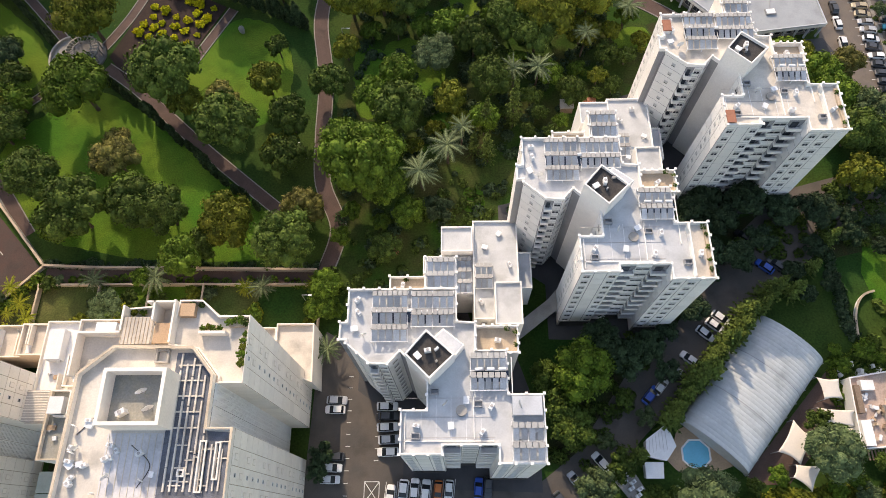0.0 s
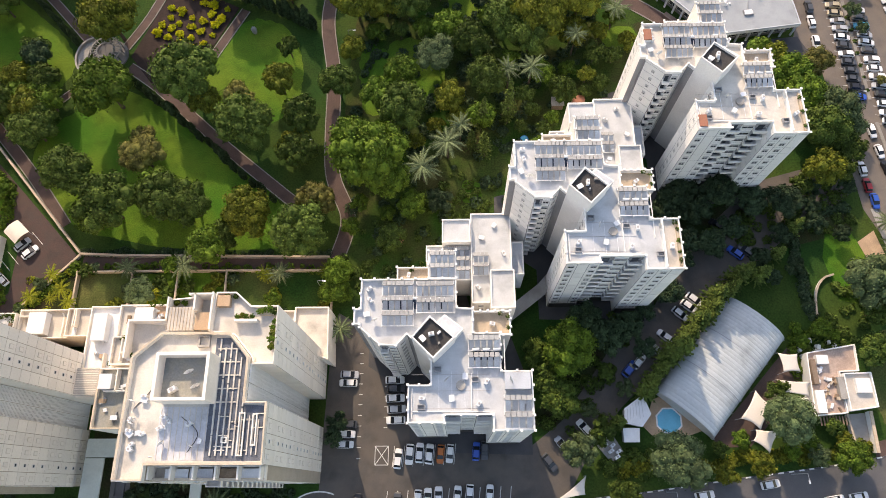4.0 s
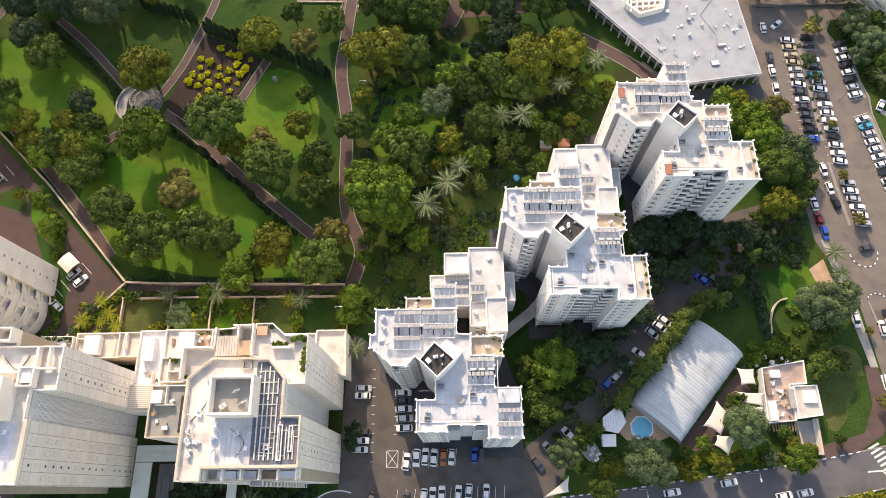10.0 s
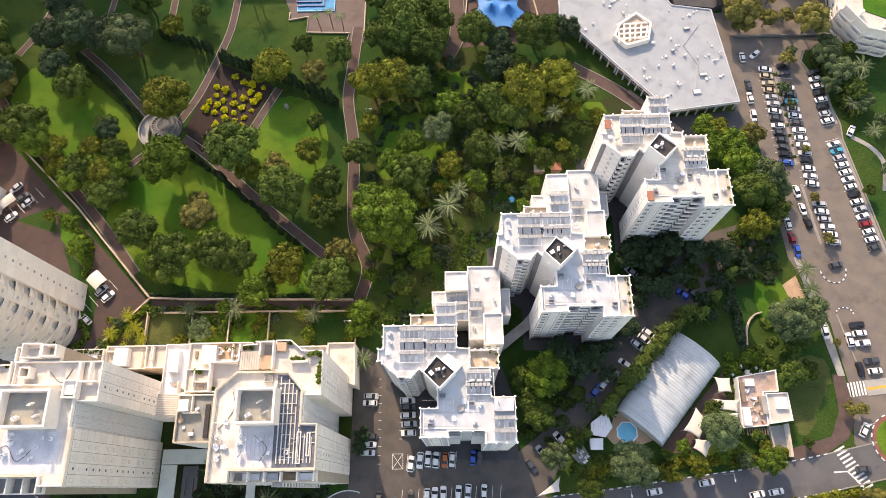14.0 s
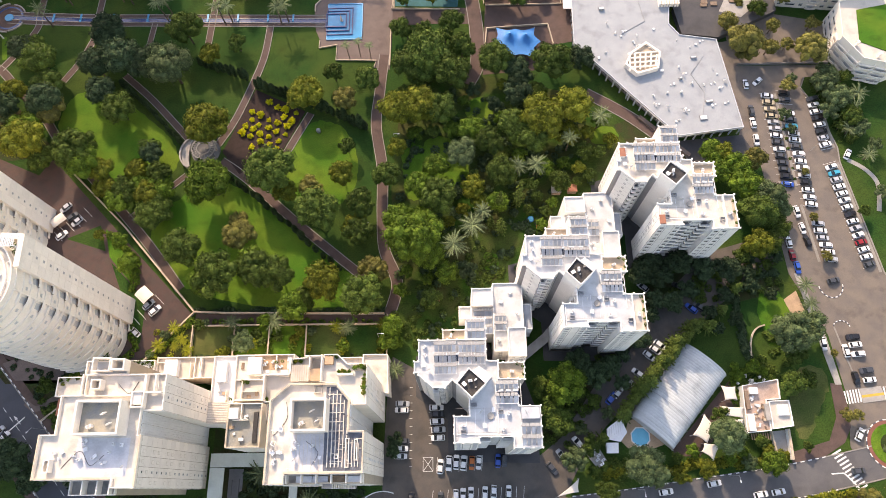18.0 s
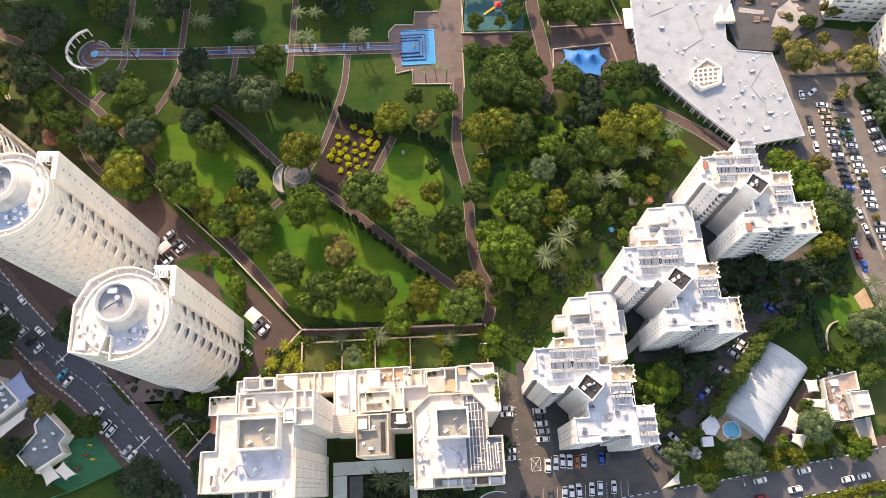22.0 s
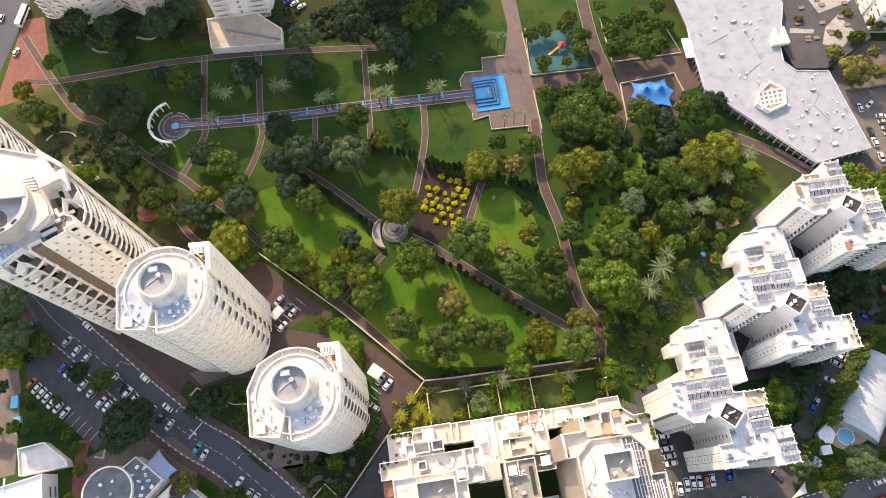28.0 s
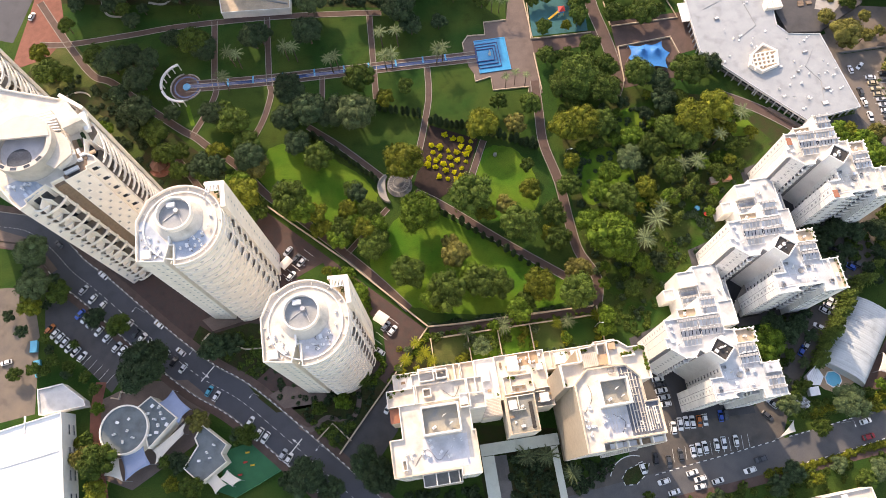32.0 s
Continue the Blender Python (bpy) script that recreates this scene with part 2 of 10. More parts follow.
M_terracotta = mat("terracotta_tiles", (0.34, 0.14, 0.085), 0.8, 0.15, 1.0, 7.0, 0.3)
M_rust = mat("red_brown_shingles", (0.085, 0.04, 0.03), 0.9, 0.2, 0.8, 6.0, 0.3)
M_wood = mat("weathered_wood", (0.24, 0.17, 0.12), 0.85, 0.2, 1.0, 6.0, 0.2)
M_bark = mat("bark", (0.11, 0.08, 0.055), 0.95, 0.25, 1.0, 8.0, 0.5)
M_rubber = mat("tyre_rubber", (0.02, 0.02, 0.02), 0.85, 0.1, 2.0, 9.0, 0.0)
M_carglass = mat("car_glass", (0.02, 0.025, 0.03), 0.08, 0.1, 2.0, 9.0, 0.0)
M_yellow = mat("yellow_plastic", (0.75, 0.45, 0.03), 0.5, 0.08, 2.0, 9.0, 0.0)
M_redpl = mat("red_plastic", (0.5, 0.04, 0.03), 0.5, 0.08, 2.0, 9.0, 0.0)
M_green = mat("green_fence", (0.03, 0.2, 0.1), 0.6, 0.1, 2.0, 9.0, 0.0)


def leafy(name, base, tone, rand=0.22):
    return mat(name, base, 0.75, 0.25, 0.5, 2.5, 0.0, tone=tone, rand=rand, island=0.42, spec=0.12)


LEAF = {
    "green": leafy("leaf_green", (0.0756, 0.113, 0.0201), (0.0464, 0.0796, 0.0164)),
    "bright": leafy("leaf_bright", (0.0973, 0.154, 0.0164), (0.0605, 0.111, 0.0138)),
    # some bluish sky light of the shaded court is put into this dark leaf
    "dark": leafy("leaf_dark", (0.0453, 0.0748, 0.034), (0.0303, 0.0537, 0.0265)),
    "yellow": leafy("leaf_olive_yellow", (0.145, 0.156, 0.0164), (0.0897, 0.113, 0.0151)),
    "lime": leafy("leaf_lime", (0.228, 0.24, 0.0189), (0.152, 0.178, 0.0176)),
    "grey": leafy("leaf_grey_green", (0.0959, 0.133, 0.0572), (0.0654, 0.0981, 0.0424)),
    "brown": leafy("leaf_autumn", (0.164, 0.155, 0.036), (0.109, 0.105, 0.0318)),
}
M_cypress = leafy("cypress_leaf", (0.0346, 0.0576, 0.0227), (0.0216, 0.0384, 0.0151))
M_palm = leafy("palm_leaf", (0.14, 0.175, 0.085), (0.095, 0.125, 0.06))
M_flower = leafy("yellow_shrub", (0.46, 0.42, 0.01), (0.34, 0.35, 0.01), 0.15)


# ---- mesh helpers ----
def box(bm, x0, x1, y0, y1, z0, z1):
    v = [bm.verts.new(p) for p in ((x0, y0, z0), (x1, y0, z0), (x1, y1, z0), (x0, y1, z0), (x0, y0, z1), (x1, y0, z1), (x1, y1, z1), (x0, y1, z1))]
    return [bm.faces.new([v[i] for i in f]) for f in ((3, 2, 1, 0), (4, 5, 6, 7), (0, 1, 5, 4), (1, 2, 6, 5), (2, 3, 7, 6), (3, 0, 4, 7))]


def obox(bm, cx, cy, length, width, z0, z1, turn):
    """A box turned about z by turn degrees."""
    c, s = math.cos(radians(turn)), math.sin(radians(turn))
    plan = [(cx + c * a - s * b, cy + s * a + c * b) for a, b in ((-length / 2, -width / 2), (length / 2, -width / 2), (length / 2, width / 2), (-length / 2, width / 2))]
    return prism(bm, plan, z0, z1)


def area2(poly):
    return sum(a[0] * b[1] - b[0] * a[1] for a, b in zip(poly, poly[1:] + poly[:1]))


def prism(bm, poly, z0, z1):
    poly = list(poly) if area2(list(poly)) > 0 else list(poly)[::-1]
    low, top = [bm.verts.new((x, y, z0)) for x, y in poly], [bm.verts.new((x, y, z1)) for x, y in poly]
    faces = [bm.faces.new(top), bm.faces.new(low[::-1])]
    for a in range(len(poly)):
        b = (a + 1) % len(poly)
        faces.append(bm.faces.new((low[a], low[b], top[b], top[a])))
    return faces


def cyl(bm, cx, cy, r0, r1, z0, z1, n=10):
    low = [bm.verts.new((cx + r0 * math.cos(math.tau * k / n), cy + r0 * math.sin(math.tau * k / n), z0)) for k in range(n)]
    top = [bm.verts.new((cx + r1 * math.cos(math.tau * k / n), cy + r1 * math.sin(math.tau * k / n), z1)) for k in range(n)]
    bm.faces.new(top)
    bm.faces.new(low[::-1])
    for a in range(n):
        b = (a + 1) % n
        bm.faces.new((low[a], low[b], top[b], top[a]))


def offset(poly, d):
    """The polygon moved inwards by d (outwards if negative), corner by corner."""
    poly = list(poly) if area2(list(poly)) > 0 else list(poly)[::-1]
    out = []
    for k, p in enumerate(poly):
        a, b = Vector(poly[k - 1]), Vector(poly[(k + 1) % len(poly)])
        p = Vector(p)
        e, f = (p - a).normalized(), (b - p).normalized()
        n1, n2 = Vector((-e.y, e.x)), Vector((-f.y, f.x))
        m = n1 + n2
        m = m / max(0.25, m.dot(n1)) if m.length > 1e-6 else n1
        out.append(tuple(p + m * d))
    return out


def rim(bm, poly, z0, z1, thick=0.25, inward=True):
    """A wall that runs round a polygon."""
    outer = list(poly) if area2(list(poly)) > 0 else list(poly)[::-1]
    inner = offset(outer, thick if inward else -thick)
    if not inward:
        outer, inner = inner, outer
    rings = [[bm.verts.new((x, y, z)) for x, y in ring] for ring, z in ((outer, z0), (outer, z1), (inner, z1), (inner, z0))]
    n = len(outer)
    for a in range(n):
        b = (a + 1) % n
        for r in range(4):
            q, w = rings[r], rings[(r + 1) % 4]
            bm.faces.new((q[a], q[b], w[b], w[a]))


def to_mesh(name, bm, material):
    data = bpy.data.meshes.new(name)
    bm.to_mesh(data)
    bm.free()
    for m in (material if isinstance(material, (list, tuple)) else [material]):
        data.materials.append(m)
    return data


def part(name, bm, material, parent=None, label=""):
    ob = new(name, bm if isinstance(bm, bpy.types.Mesh) else to_mesh(name, bm, material))
    ob.parent = parent
    return tagged(ob, label) if label else ob


def thing(name, label, category, group="", at=(0, 0, 0), kind=""):
    ob = new(name)
    ob.empty_display_size = 0.5
    ob.location = at
    return tagged(ob, label, category, group, kind)


def solid(name, bm, material, label, category, group="", kind=""):
    return tagged(part(name, bm, material), label, category, group, kind)


def strip(points, width):
    """Left and right sides of a band along a line."""
    pts = [Vector(p) for p in points]
    left, right = [], []
    for k, p in enumerate(pts):
        d = (pts[min(k + 1, len(pts) - 1)] - pts[max(k - 1, 0)]).normalized()
        n = Vector((-d.y, d.x)) * (width / 2)
        left.append(tuple(p + n)), right.append(tuple(p - n))
    return left, right


def smooth_line(points, per=6):
    """A Catmull-Rom line through the points."""
    p = [Vector(points[0])] + [Vector(q) for q in points] + [Vector(points[-1])]
    out = []
    for k in range(1, len(p) - 2):
        for s in range(per):
            t = s / per
            a, b, c, d = p[k - 1], p[k], p[k + 1], p[k + 2]
            out.append(tuple(0.5 * ((2 * b) + (c - a) * t + (2 * a - 5 * b + 4 * c - d) * t * t + (3 * b - a - 3 * c + d) * t ** 3)))
    return out + [tuple(points[-1])]


def band(bm, points, width, z0, z1):
    left, right = strip(points, width)
    rows = [[bm.verts.new((*q, z)) for q, z in ((l, z0), (l, z1), (r, z1), (r, z0))] for l, r in zip(left, right)]
    for a, b in zip(rows, rows[1:]):
        for k in range(3):
            bm.faces.new((a[k], b[k], b[k + 1], a[k + 1]))
    bm.faces.new(rows[0])
    bm.faces.new(rows[-1][::-1])


# ---- ground ----
bm = bmesh.new()
g = [bm.verts.new((x, y, 0)) for x, y in ((-2500, -2500), (2500, -2500), (2500, 2500), (-2500, 2500))]
bm.faces.new(g)
solid("ground", bm, M_grass, "green lawn ground with dry patches under the park trees", "ground", kind="structure")


def slab(name, poly, z, material, label, category):
    bm = bmesh.new()
    prism(bm, poly, -0.2, z)
    return solid(name, bm, material, label, category, kind="structure")


def ragged(poly, wobble=0.9):
    """An uneven, rounded outline through the corners of a polygon, as grass grows."""
    for k in range(4):
        poly = [tuple(Vector(a).lerp(Vector(b), q)) for a, b in zip(poly, list(poly[1:]) + [poly[0]]) for q in (0.25, 0.75)]
    return [(x + wobble * noise.noise((x * 0.45, y * 0.45, 1.0)), y + wobble * noise.noise((x * 0.45, y * 0.45, 7.0))) for x, y in poly]


LAID = []


def path(name, points, width, material, label, z=0.05, kerb=0.22, per=6):
    # each path lies a little above the one laid before it
    z += 0.0043 * len(LAID)
    LAID.append(name)
    line = smooth_line(points, per) if per > 1 else points
    bm = bmesh.new()
    band(bm, line, width, -0.1, z)
    ob = solid(name, bm, material, label, "path", kind="structure")
    if kerb:
        for side in strip(line, width + kerb):
            kb = bmesh.new()
            band(kb, side, kerb, -0.1, z + 0.1)
            part("kerb", kb, M_kerb, ob, "pale stone kerb")
    return ob

# ---- lawns, beds, paths of the park ----
slab("lawn_strip_centre", ragged([(-96, 58), (-30, 56), (-40, 66), (-62, 84), (-92, 108), (-104, 100), (-118, 84)]), 0.02, M_lawn, "bright mown lawn striped with cypress shadows", "lawn")
slab("lawn_slope", ragged([(-60.5, 131), (-44, 124), (-41, 100), (-54, 90), (-74, 102), (-68.5, 113)]), 0.02, M_lawn, "bright mown lawn beside the flower bed", "lawn")
slab("lawn_meadow", ragged([(-106, 118), (-132, 140), (-150, 146), (-158, 126), (-128, 100), (-110, 104)]), 0.021, M_lawn, "sunny mown lawn between the park trees", "lawn")
# floors under trees and beside buildings, part of the shade put into their colour
slab("undergrowth_floor_east", [(-28, 56), (-16, 48), (6, 66), (32, 82), (44, 104), (58, 112), (44, 136), (8, 146), (-26, 150), (-30, 100)], 0.015, M_woodfloor, "grass and leaf litter coloured dark for the shade of dense trees", "ground")
slab("undergrowth_floor_court", [(16, 14), (34, 33), (52, 60), (62, 66), (98, 74), (100, 60), (76, 54), (62, 48), (44, 26), (28, 8)], 0.012, M_soil, "planting bed coloured dark for shade below the flats", "ground")
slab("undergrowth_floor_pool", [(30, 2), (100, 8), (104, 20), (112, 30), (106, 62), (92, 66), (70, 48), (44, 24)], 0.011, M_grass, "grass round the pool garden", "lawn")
slab("undergrowth_floor_north", [(-255, 236), (-90, 206), (-30, 236), (40, 200), (40, 320), (-300, 330)], 0.013, M_soil, "ground coloured dark for shade along the park edge", "ground")
slab("undergrowth_floor_west", [(-246, 206), (-216, 182), (-186, 152), (-152, 116), (-190, 112), (-228, 140), (-262, 190)], 0.012, M_soil, "planting ground coloured dark for shade beside the towers", "ground")

PATHS = [
    ("park_path_north", [(-250, 212), (-237, 210), (-210, 210.5), (-187, 211.5), (-147, 210), (-113, 206.4), (-95, 204)], 2.6),
    ("park_path_gate", [(-251, 236), (-237, 210), (-225.3, 191.5), (-216.6, 186), (-200.7, 170.3), (-186.6, 157.2), (-180.7, 152.6), (-173.9, 145.4), (-166, 138.6), (-159.5, 130.6), (-152, 120.5), (-140.4, 108.9), (-124, 91.5), (-112, 78), (-101, 64)], 2.8),
    ("park_path_first_crossing", [(-170.8, 211.9), (-171.8, 182), (-171.6, 173), (-177, 162), (-182, 154)], 2.2),
    ("park_path_second_crossing", [(-147, 210), (-148, 177), (-147.6, 169), (-151.5, 157), (-156.5, 148)], 2.2),
    ("park_path_third_crossing", [(-124.8, 174), (-126, 160)], 1.8),
    ("park_path_fourth_crossing", [(-100.7, 204), (-101.9, 176), (-102.7, 159)], 2.2),
    ("park_path_fifth_crossing", [(-78.7, 172), (-79.9, 158), (-83, 146), (-88.4, 130), (-94, 119)], 2.3),
    ("park_path_upper_diagonal", [(-133, 150), (-120, 138), (-104.4, 121)], 2.2),
    ("park_path_lower_diagonal", [(-92, 112.5), (-82, 105), (-63.4, 88), (-50, 76.5), (-38, 66.5)], 2.8),
    ("park_path_west_link", [(-104, 107), (-122, 90.4)], 1.8),
    ("park_path_flower_bed", [(-60.5, 131.6), (-69.6, 113)], 2.4),
    ("park_path_main", [(-33.5, 157), (-35, 140), (-36, 126), (-33.4, 108), (-33, 90), (-32, 77), (-27.5, 65), (-30, 54)], 3.5),
    ("park_path_tent", [(0, 215), (-0.3, 192), (1.2, 178), (2.2, 166), (2, 152), (-2, 143)], 5.0),
    ("park_path_east", [(42, 138), (58, 127), (75, 111)], 4.0),
    ("tower_garden_path", [(-165, 120), (-172, 121), (-178.5, 127), (-182.3, 133), (-186, 139.5), (-190.5, 145.5), (-197, 148.5)], 2.2),
]
for name, line, width in PATHS:
    path(name, line, width, M_paver, "brown paved park path with pale kerbs", 0.05, 0.26)
slab("plaza", [(-36, 262), (-28.6, 262), (-30.3, 177.2), (-31.3, 150.2), (-37.6, 151.3), (-36.5, 154.2), (-52.2, 154.9), (-52.0, 161.9), (-59.0, 160.4), (-58.8, 164.3), (-60.7, 169.1), (-61.6, 177.1), (-61.5, 181.1), (-58.7, 184.6), (-50.9, 184.0), (-50.3, 190.7), (-40.1, 190.4), (-36, 205)], 0.07, M_plaza, "pinkish paved plaza round the fountain pool", "plaza")
slab("plaza_link", [(-30.6, 178.4), (-4.6, 178.6), (0, 178), (0, 170.6), (-9.1, 171), (-23.6, 170.8), (-30.8, 171.2)], 0.075, M_paver, "brown paved walk between fountain and canopy", "plaza")
slab("tent_plaza", [(4, 147), (6, 182), (43, 182), (44, 162), (31, 160), (30, 149)], 0.045, M_paver, "brown paved square below the shade canopy", "plaza")
slab("gate_plaza", [(-262, 200), (-252, 246), (-243, 246), (-238, 214), (-246, 204)], 0.04, M_red, "red paved forecourt at the park gate", "plaza")

# garden beside the towers: a low tiled pavilion on a round floor, a curved seat wall and stepping stones
bm = bmesh.new(); cyl(bm, -195.4, 140.8, 4.9, 4.9, -0.1, 0.12, 24); solid("pavilion_floor", bm, M_red, "round red paved floor below the garden pavilion", "paving", kind="structure")
pav = thing("garden_pavilion", "octagonal garden pavilion with a dark red-brown roof", "pavilion", at=(-195.4, 140.8, 0.12))
bm = bmesh.new(); cyl(bm, 0, 0, 3.7, 0.25, 2.5, 4.3, 8); part("roof", bm, M_rust, pav)
for k in range(8):
    a = math.tau * k / 8
    bm = bmesh.new(); cyl(bm, 3.1 * math.cos(a), 3.1 * math.sin(a), 0.1, 0.1, 0, 2.6, 8); part("post", bm, M_wood, pav)
bm = bmesh.new(); cyl(bm, 0, 0, 0.3, 0.1, 4.25, 4.7, 8); part("finial", bm, M_wood, pav)
bm = bmesh.new(); band(bm, [(-232 + 6.6 * math.cos(radians(20 + 14 * k)), 178.4 + 5.0 * math.sin(radians(20 + 14 * k))) for k in range(11)], 0.5, 0, 0.6); solid("curved_seat_wall", bm, M_conc, "low curved stone seat wall on the lawn", "wall", kind="structure")
bm = bmesh.new(); prism(bm, [(-173.4, 129.6), (-171.6, 131.4), (-173.4, 133.2), (-175.2, 131.4)], 0, 2.4); gate_hut = solid("gate_hut", bm, M_conc, "small grey garden hut with a pale roof", "hut")
bm = bmesh.new(); prism(bm, [(-173.4, 129.2), (-171.2, 131.4), (-173.4, 133.6), (-175.6, 131.4)], 2.4, 2.6); part("roof", bm, M_white, gate_hut)
for line in ([(-228.1, 168.6), (-224.4, 168.2), (-221, 166.2), (-217.6, 162), (-215.5, 157.6)], [(-226.6, 166.6), (-223, 166), (-220, 163.6), (-217, 158.4)]):
    pts = smooth_line(line, 7)
    for p in pts:
        bm = bmesh.new(); cyl(bm, p[0], p[1], 0.42, 0.38, -0.05, 0.12, 7); solid("stepping_stone", bm, M_beige, "pale stepping stone in the grass", "stepping stone", "garden stepping stones")
slab("lawn_dry_patch", ragged([(-256, 200), (-246, 210), (-239, 207), (-228, 197), (-222, 186), (-232, 186), (-246, 190)]), 0.017, M_dry, "dry yellowish grass beside the gate path", "lawn")
slab("lawn_garden_dry", ragged([(-230, 174), (-219, 170), (-210, 157), (-200, 148), (-208, 146), (-222, 156), (-232, 166)]), 0.018, M_dry, "dry grass of the tower garden", "lawn")
slab("lawn_cut_strip", [(-185.0, 169.4), (-183.2, 169.2), (-180.8, 158.6), (-182.6, 158.4)], 0.024, M_lawn, "narrow bright strip of cut grass", "lawn")
# dark sheet over the grass, its shade put into the colour
slab("wood_floor_mall", [(46, 122), (58, 127), (76, 110), (70, 104), (52, 112)], 0.014, M_soil, "leaf-littered ground coloured dark for shade behind the shops", "ground")

# flower bed with yellow shrubs
bm = bmesh.new()
BED = [(-82, 142.5), (-62.6, 132.5), (-71, 114), (-85, 107), (-92, 116)]
prism(bm, BED, -0.1, 0.12)
solid("flower_bed", bm, M_bedsoil, "dark soil flower bed planted with yellow shrubs", "flower bed", kind="structure")

# circular belvedere with pergola ring
cx, cy = -98, 116.3
belv = thing("belvedere", "round grey stone belvedere with a ring pergola", "pavilion", at=(cx, cy, 0))
bm = bmesh.new(); cyl(bm, 0, 0, 5.2, 5.2, -0.1, 0.5, 36); part("floor_disc", bm, M_darkstone, belv)
for k in range(12):
    a = math.tau * k / 12
    bm = bmesh.new(); cyl(bm, 4.4 * math.cos(a), 4.4 * math.sin(a), 0.16, 0.16, 0.5, 2.9, 8); part("post", bm, M_darkstone, belv)
for r in (4.4, 2.6):
    bm = bmesh.new(); rim(bm, [(r * math.cos(math.tau * k / 36), r * math.sin(math.tau * k / 36)) for k in range(36)], 2.9, 3.15, 0.3); part("ring_beam", bm, M_conc, belv)
for k in range(24):
    a = 360 * k / 24
    bm = bmesh.new(); obox(bm, 3.4 * math.cos(radians(a)), 3.4 * math.sin(radians(a)), 2.6, 0.12, 3.15, 3.3, a); part("slat", bm, M_conc, belv)
bm = bmesh.new(); cyl(bm, 0, 0, 1.1, 0.9, 0.5, 1.1, 16); part("basin", bm, M_darkstone, belv)
half = [(cx - 4.4 + 4.4 * math.cos(radians(95 + 10 * k)), cy - 1.0 + 6.0 * math.sin(radians(95 + 10 * k))) for k in range(18)]
moon = half + [(cx - 4.4 + 1.4 * math.cos(radians(95 + 10 * k)), cy - 1.0 + 5.6 * math.sin(radians(95 + 10 * k))) for k in range(17, -1, -1)]
bm = bmesh.new(); band(bm, half, 0.5, 0, 2.0); solid("crescent_wall", bm, M_conc, "curved pale concrete wall beside the belvedere", "wall", kind="structure")
bm = bmesh.new(); prism(bm, moon, -0.1, 1.2)
solid("cascade_terrace", bm, M_conc, "pale stone terrace beside the belvedere", "terrace", kind="structure")

# water channel, colonnade and fountain pool
line = [(-184.3, 178.7), (-172, 177.7), (-147.3, 176.2), (-125, 175.6), (-103.4, 174.9), (-80, 174.2), (-56, 173.4)]
LAID.clear()
path("channel_walk", line, 5.2, M_paver, "brown paved walk along the water channel", 0.06, 0.3)
bm = bmesh.new(); band(bm, smooth_line(line), 1.7, -0.1, 0.10)
rill = solid("water_channel", bm, M_channel, "narrow stepped blue water channel", "water", kind="structure")
for side in strip(smooth_line(line), 2.0):
    bm = bmesh.new(); band(bm, side, 0.25, -0.1, 0.3); part("channel_kerb", bm, M_conc, rill)
for x in (-166, -155, -142, -128, -115, -104, -92, -80, -70):
    bm = bmesh.new(); box(bm, x - 0.35, x + 0.35, 173.2 + (-x - 56) * 0.024, 176.4 + (-x - 56) * 0.03, -0.1, 0.34); part("weir", bm, M_pooltile, rill)
bm = bmesh.new(); cyl(bm, -184.0, 178.4, 6.6, 6.6, -0.1, 0.09, 36)
solid("colonnade_floor", bm, M_paver, "round brown paved floor of the colonnade", "plaza", kind="structure")
bm = bmesh.new(); rim(bm, [(-184.0 + 5.6 * math.cos(math.tau * k / 40), 178.4 + 5.6 * math.sin(math.tau * k / 40)) for k in range(40)], 0.0, 0.13, 0.8)
solid("ring_channel", bm, M_channel, "dark blue ring of water round the colonnade floor", "water", kind="structure")
bm = bmesh.new(); cyl(bm, -184.0, 178.4, 1.7, 1.7, 0.05, 0.45, 24)
solid("round_basin", bm, M_pooltile, "round blue basin at the channel head", "basin", kind="structure")
colon = thing("colonnade", "curved white colonnade carrying a ring beam", "colonnade", at=(-184.0, 178.4, 0))
fine = [radians(98 + 176 * k / 30) for k in range(31)]
for seg in (fine[1:17], fine[17:30]):
    bm = bmesh.new(); band(bm, [(9.7 * math.cos(a), 9.7 * math.sin(a)) for a in seg], 1.0, 3.6, 4.2); part("curved_beam", bm, M_white, colon)
    for a in seg[::3]:
        bm = bmesh.new(); cyl(bm, 9.7 * math.cos(a), 9.7 * math.sin(a), 0.3, 0.26, 0, 3.6, 10); part("column", bm, M_white, colon)
bm = bmesh.new(); band(bm, [(6.9 * math.cos(a), 6.9 * math.sin(a)) for a in fine], 0.5, 0, 0.55); part("seat_wall", bm, M_conc, colon)
for sgn in (-1, 1):
    bm = bmesh.new(); band(bm, [(6.4 * math.cos(a), sgn * 6.4 * math.sin(a)) for a in [radians(22 + 6 * k) for k in range(11)]], 0.45, 0, 0.5); part("seat_wall", bm, M_conc, colon)
fount = thing("fountain", "stepped blue fountain pool with a white jet", "fountain", at=(-49.4, 172.9, 0))
bm = bmesh.new(); rim(bm, [(-7.0, -8.6), (7.0, -8.6), (7.0, 8.6), (-7.0, 8.6)], 0, 0.45, 0.35); part("basin_wall", bm, M_pooltile, fount)
bm = bmesh.new(); box(bm, -6.65, 6.65, -8.25, 8.25, -0.1, 0.22); part("water_sheet", bm, M_water, fount, "bright blue water")
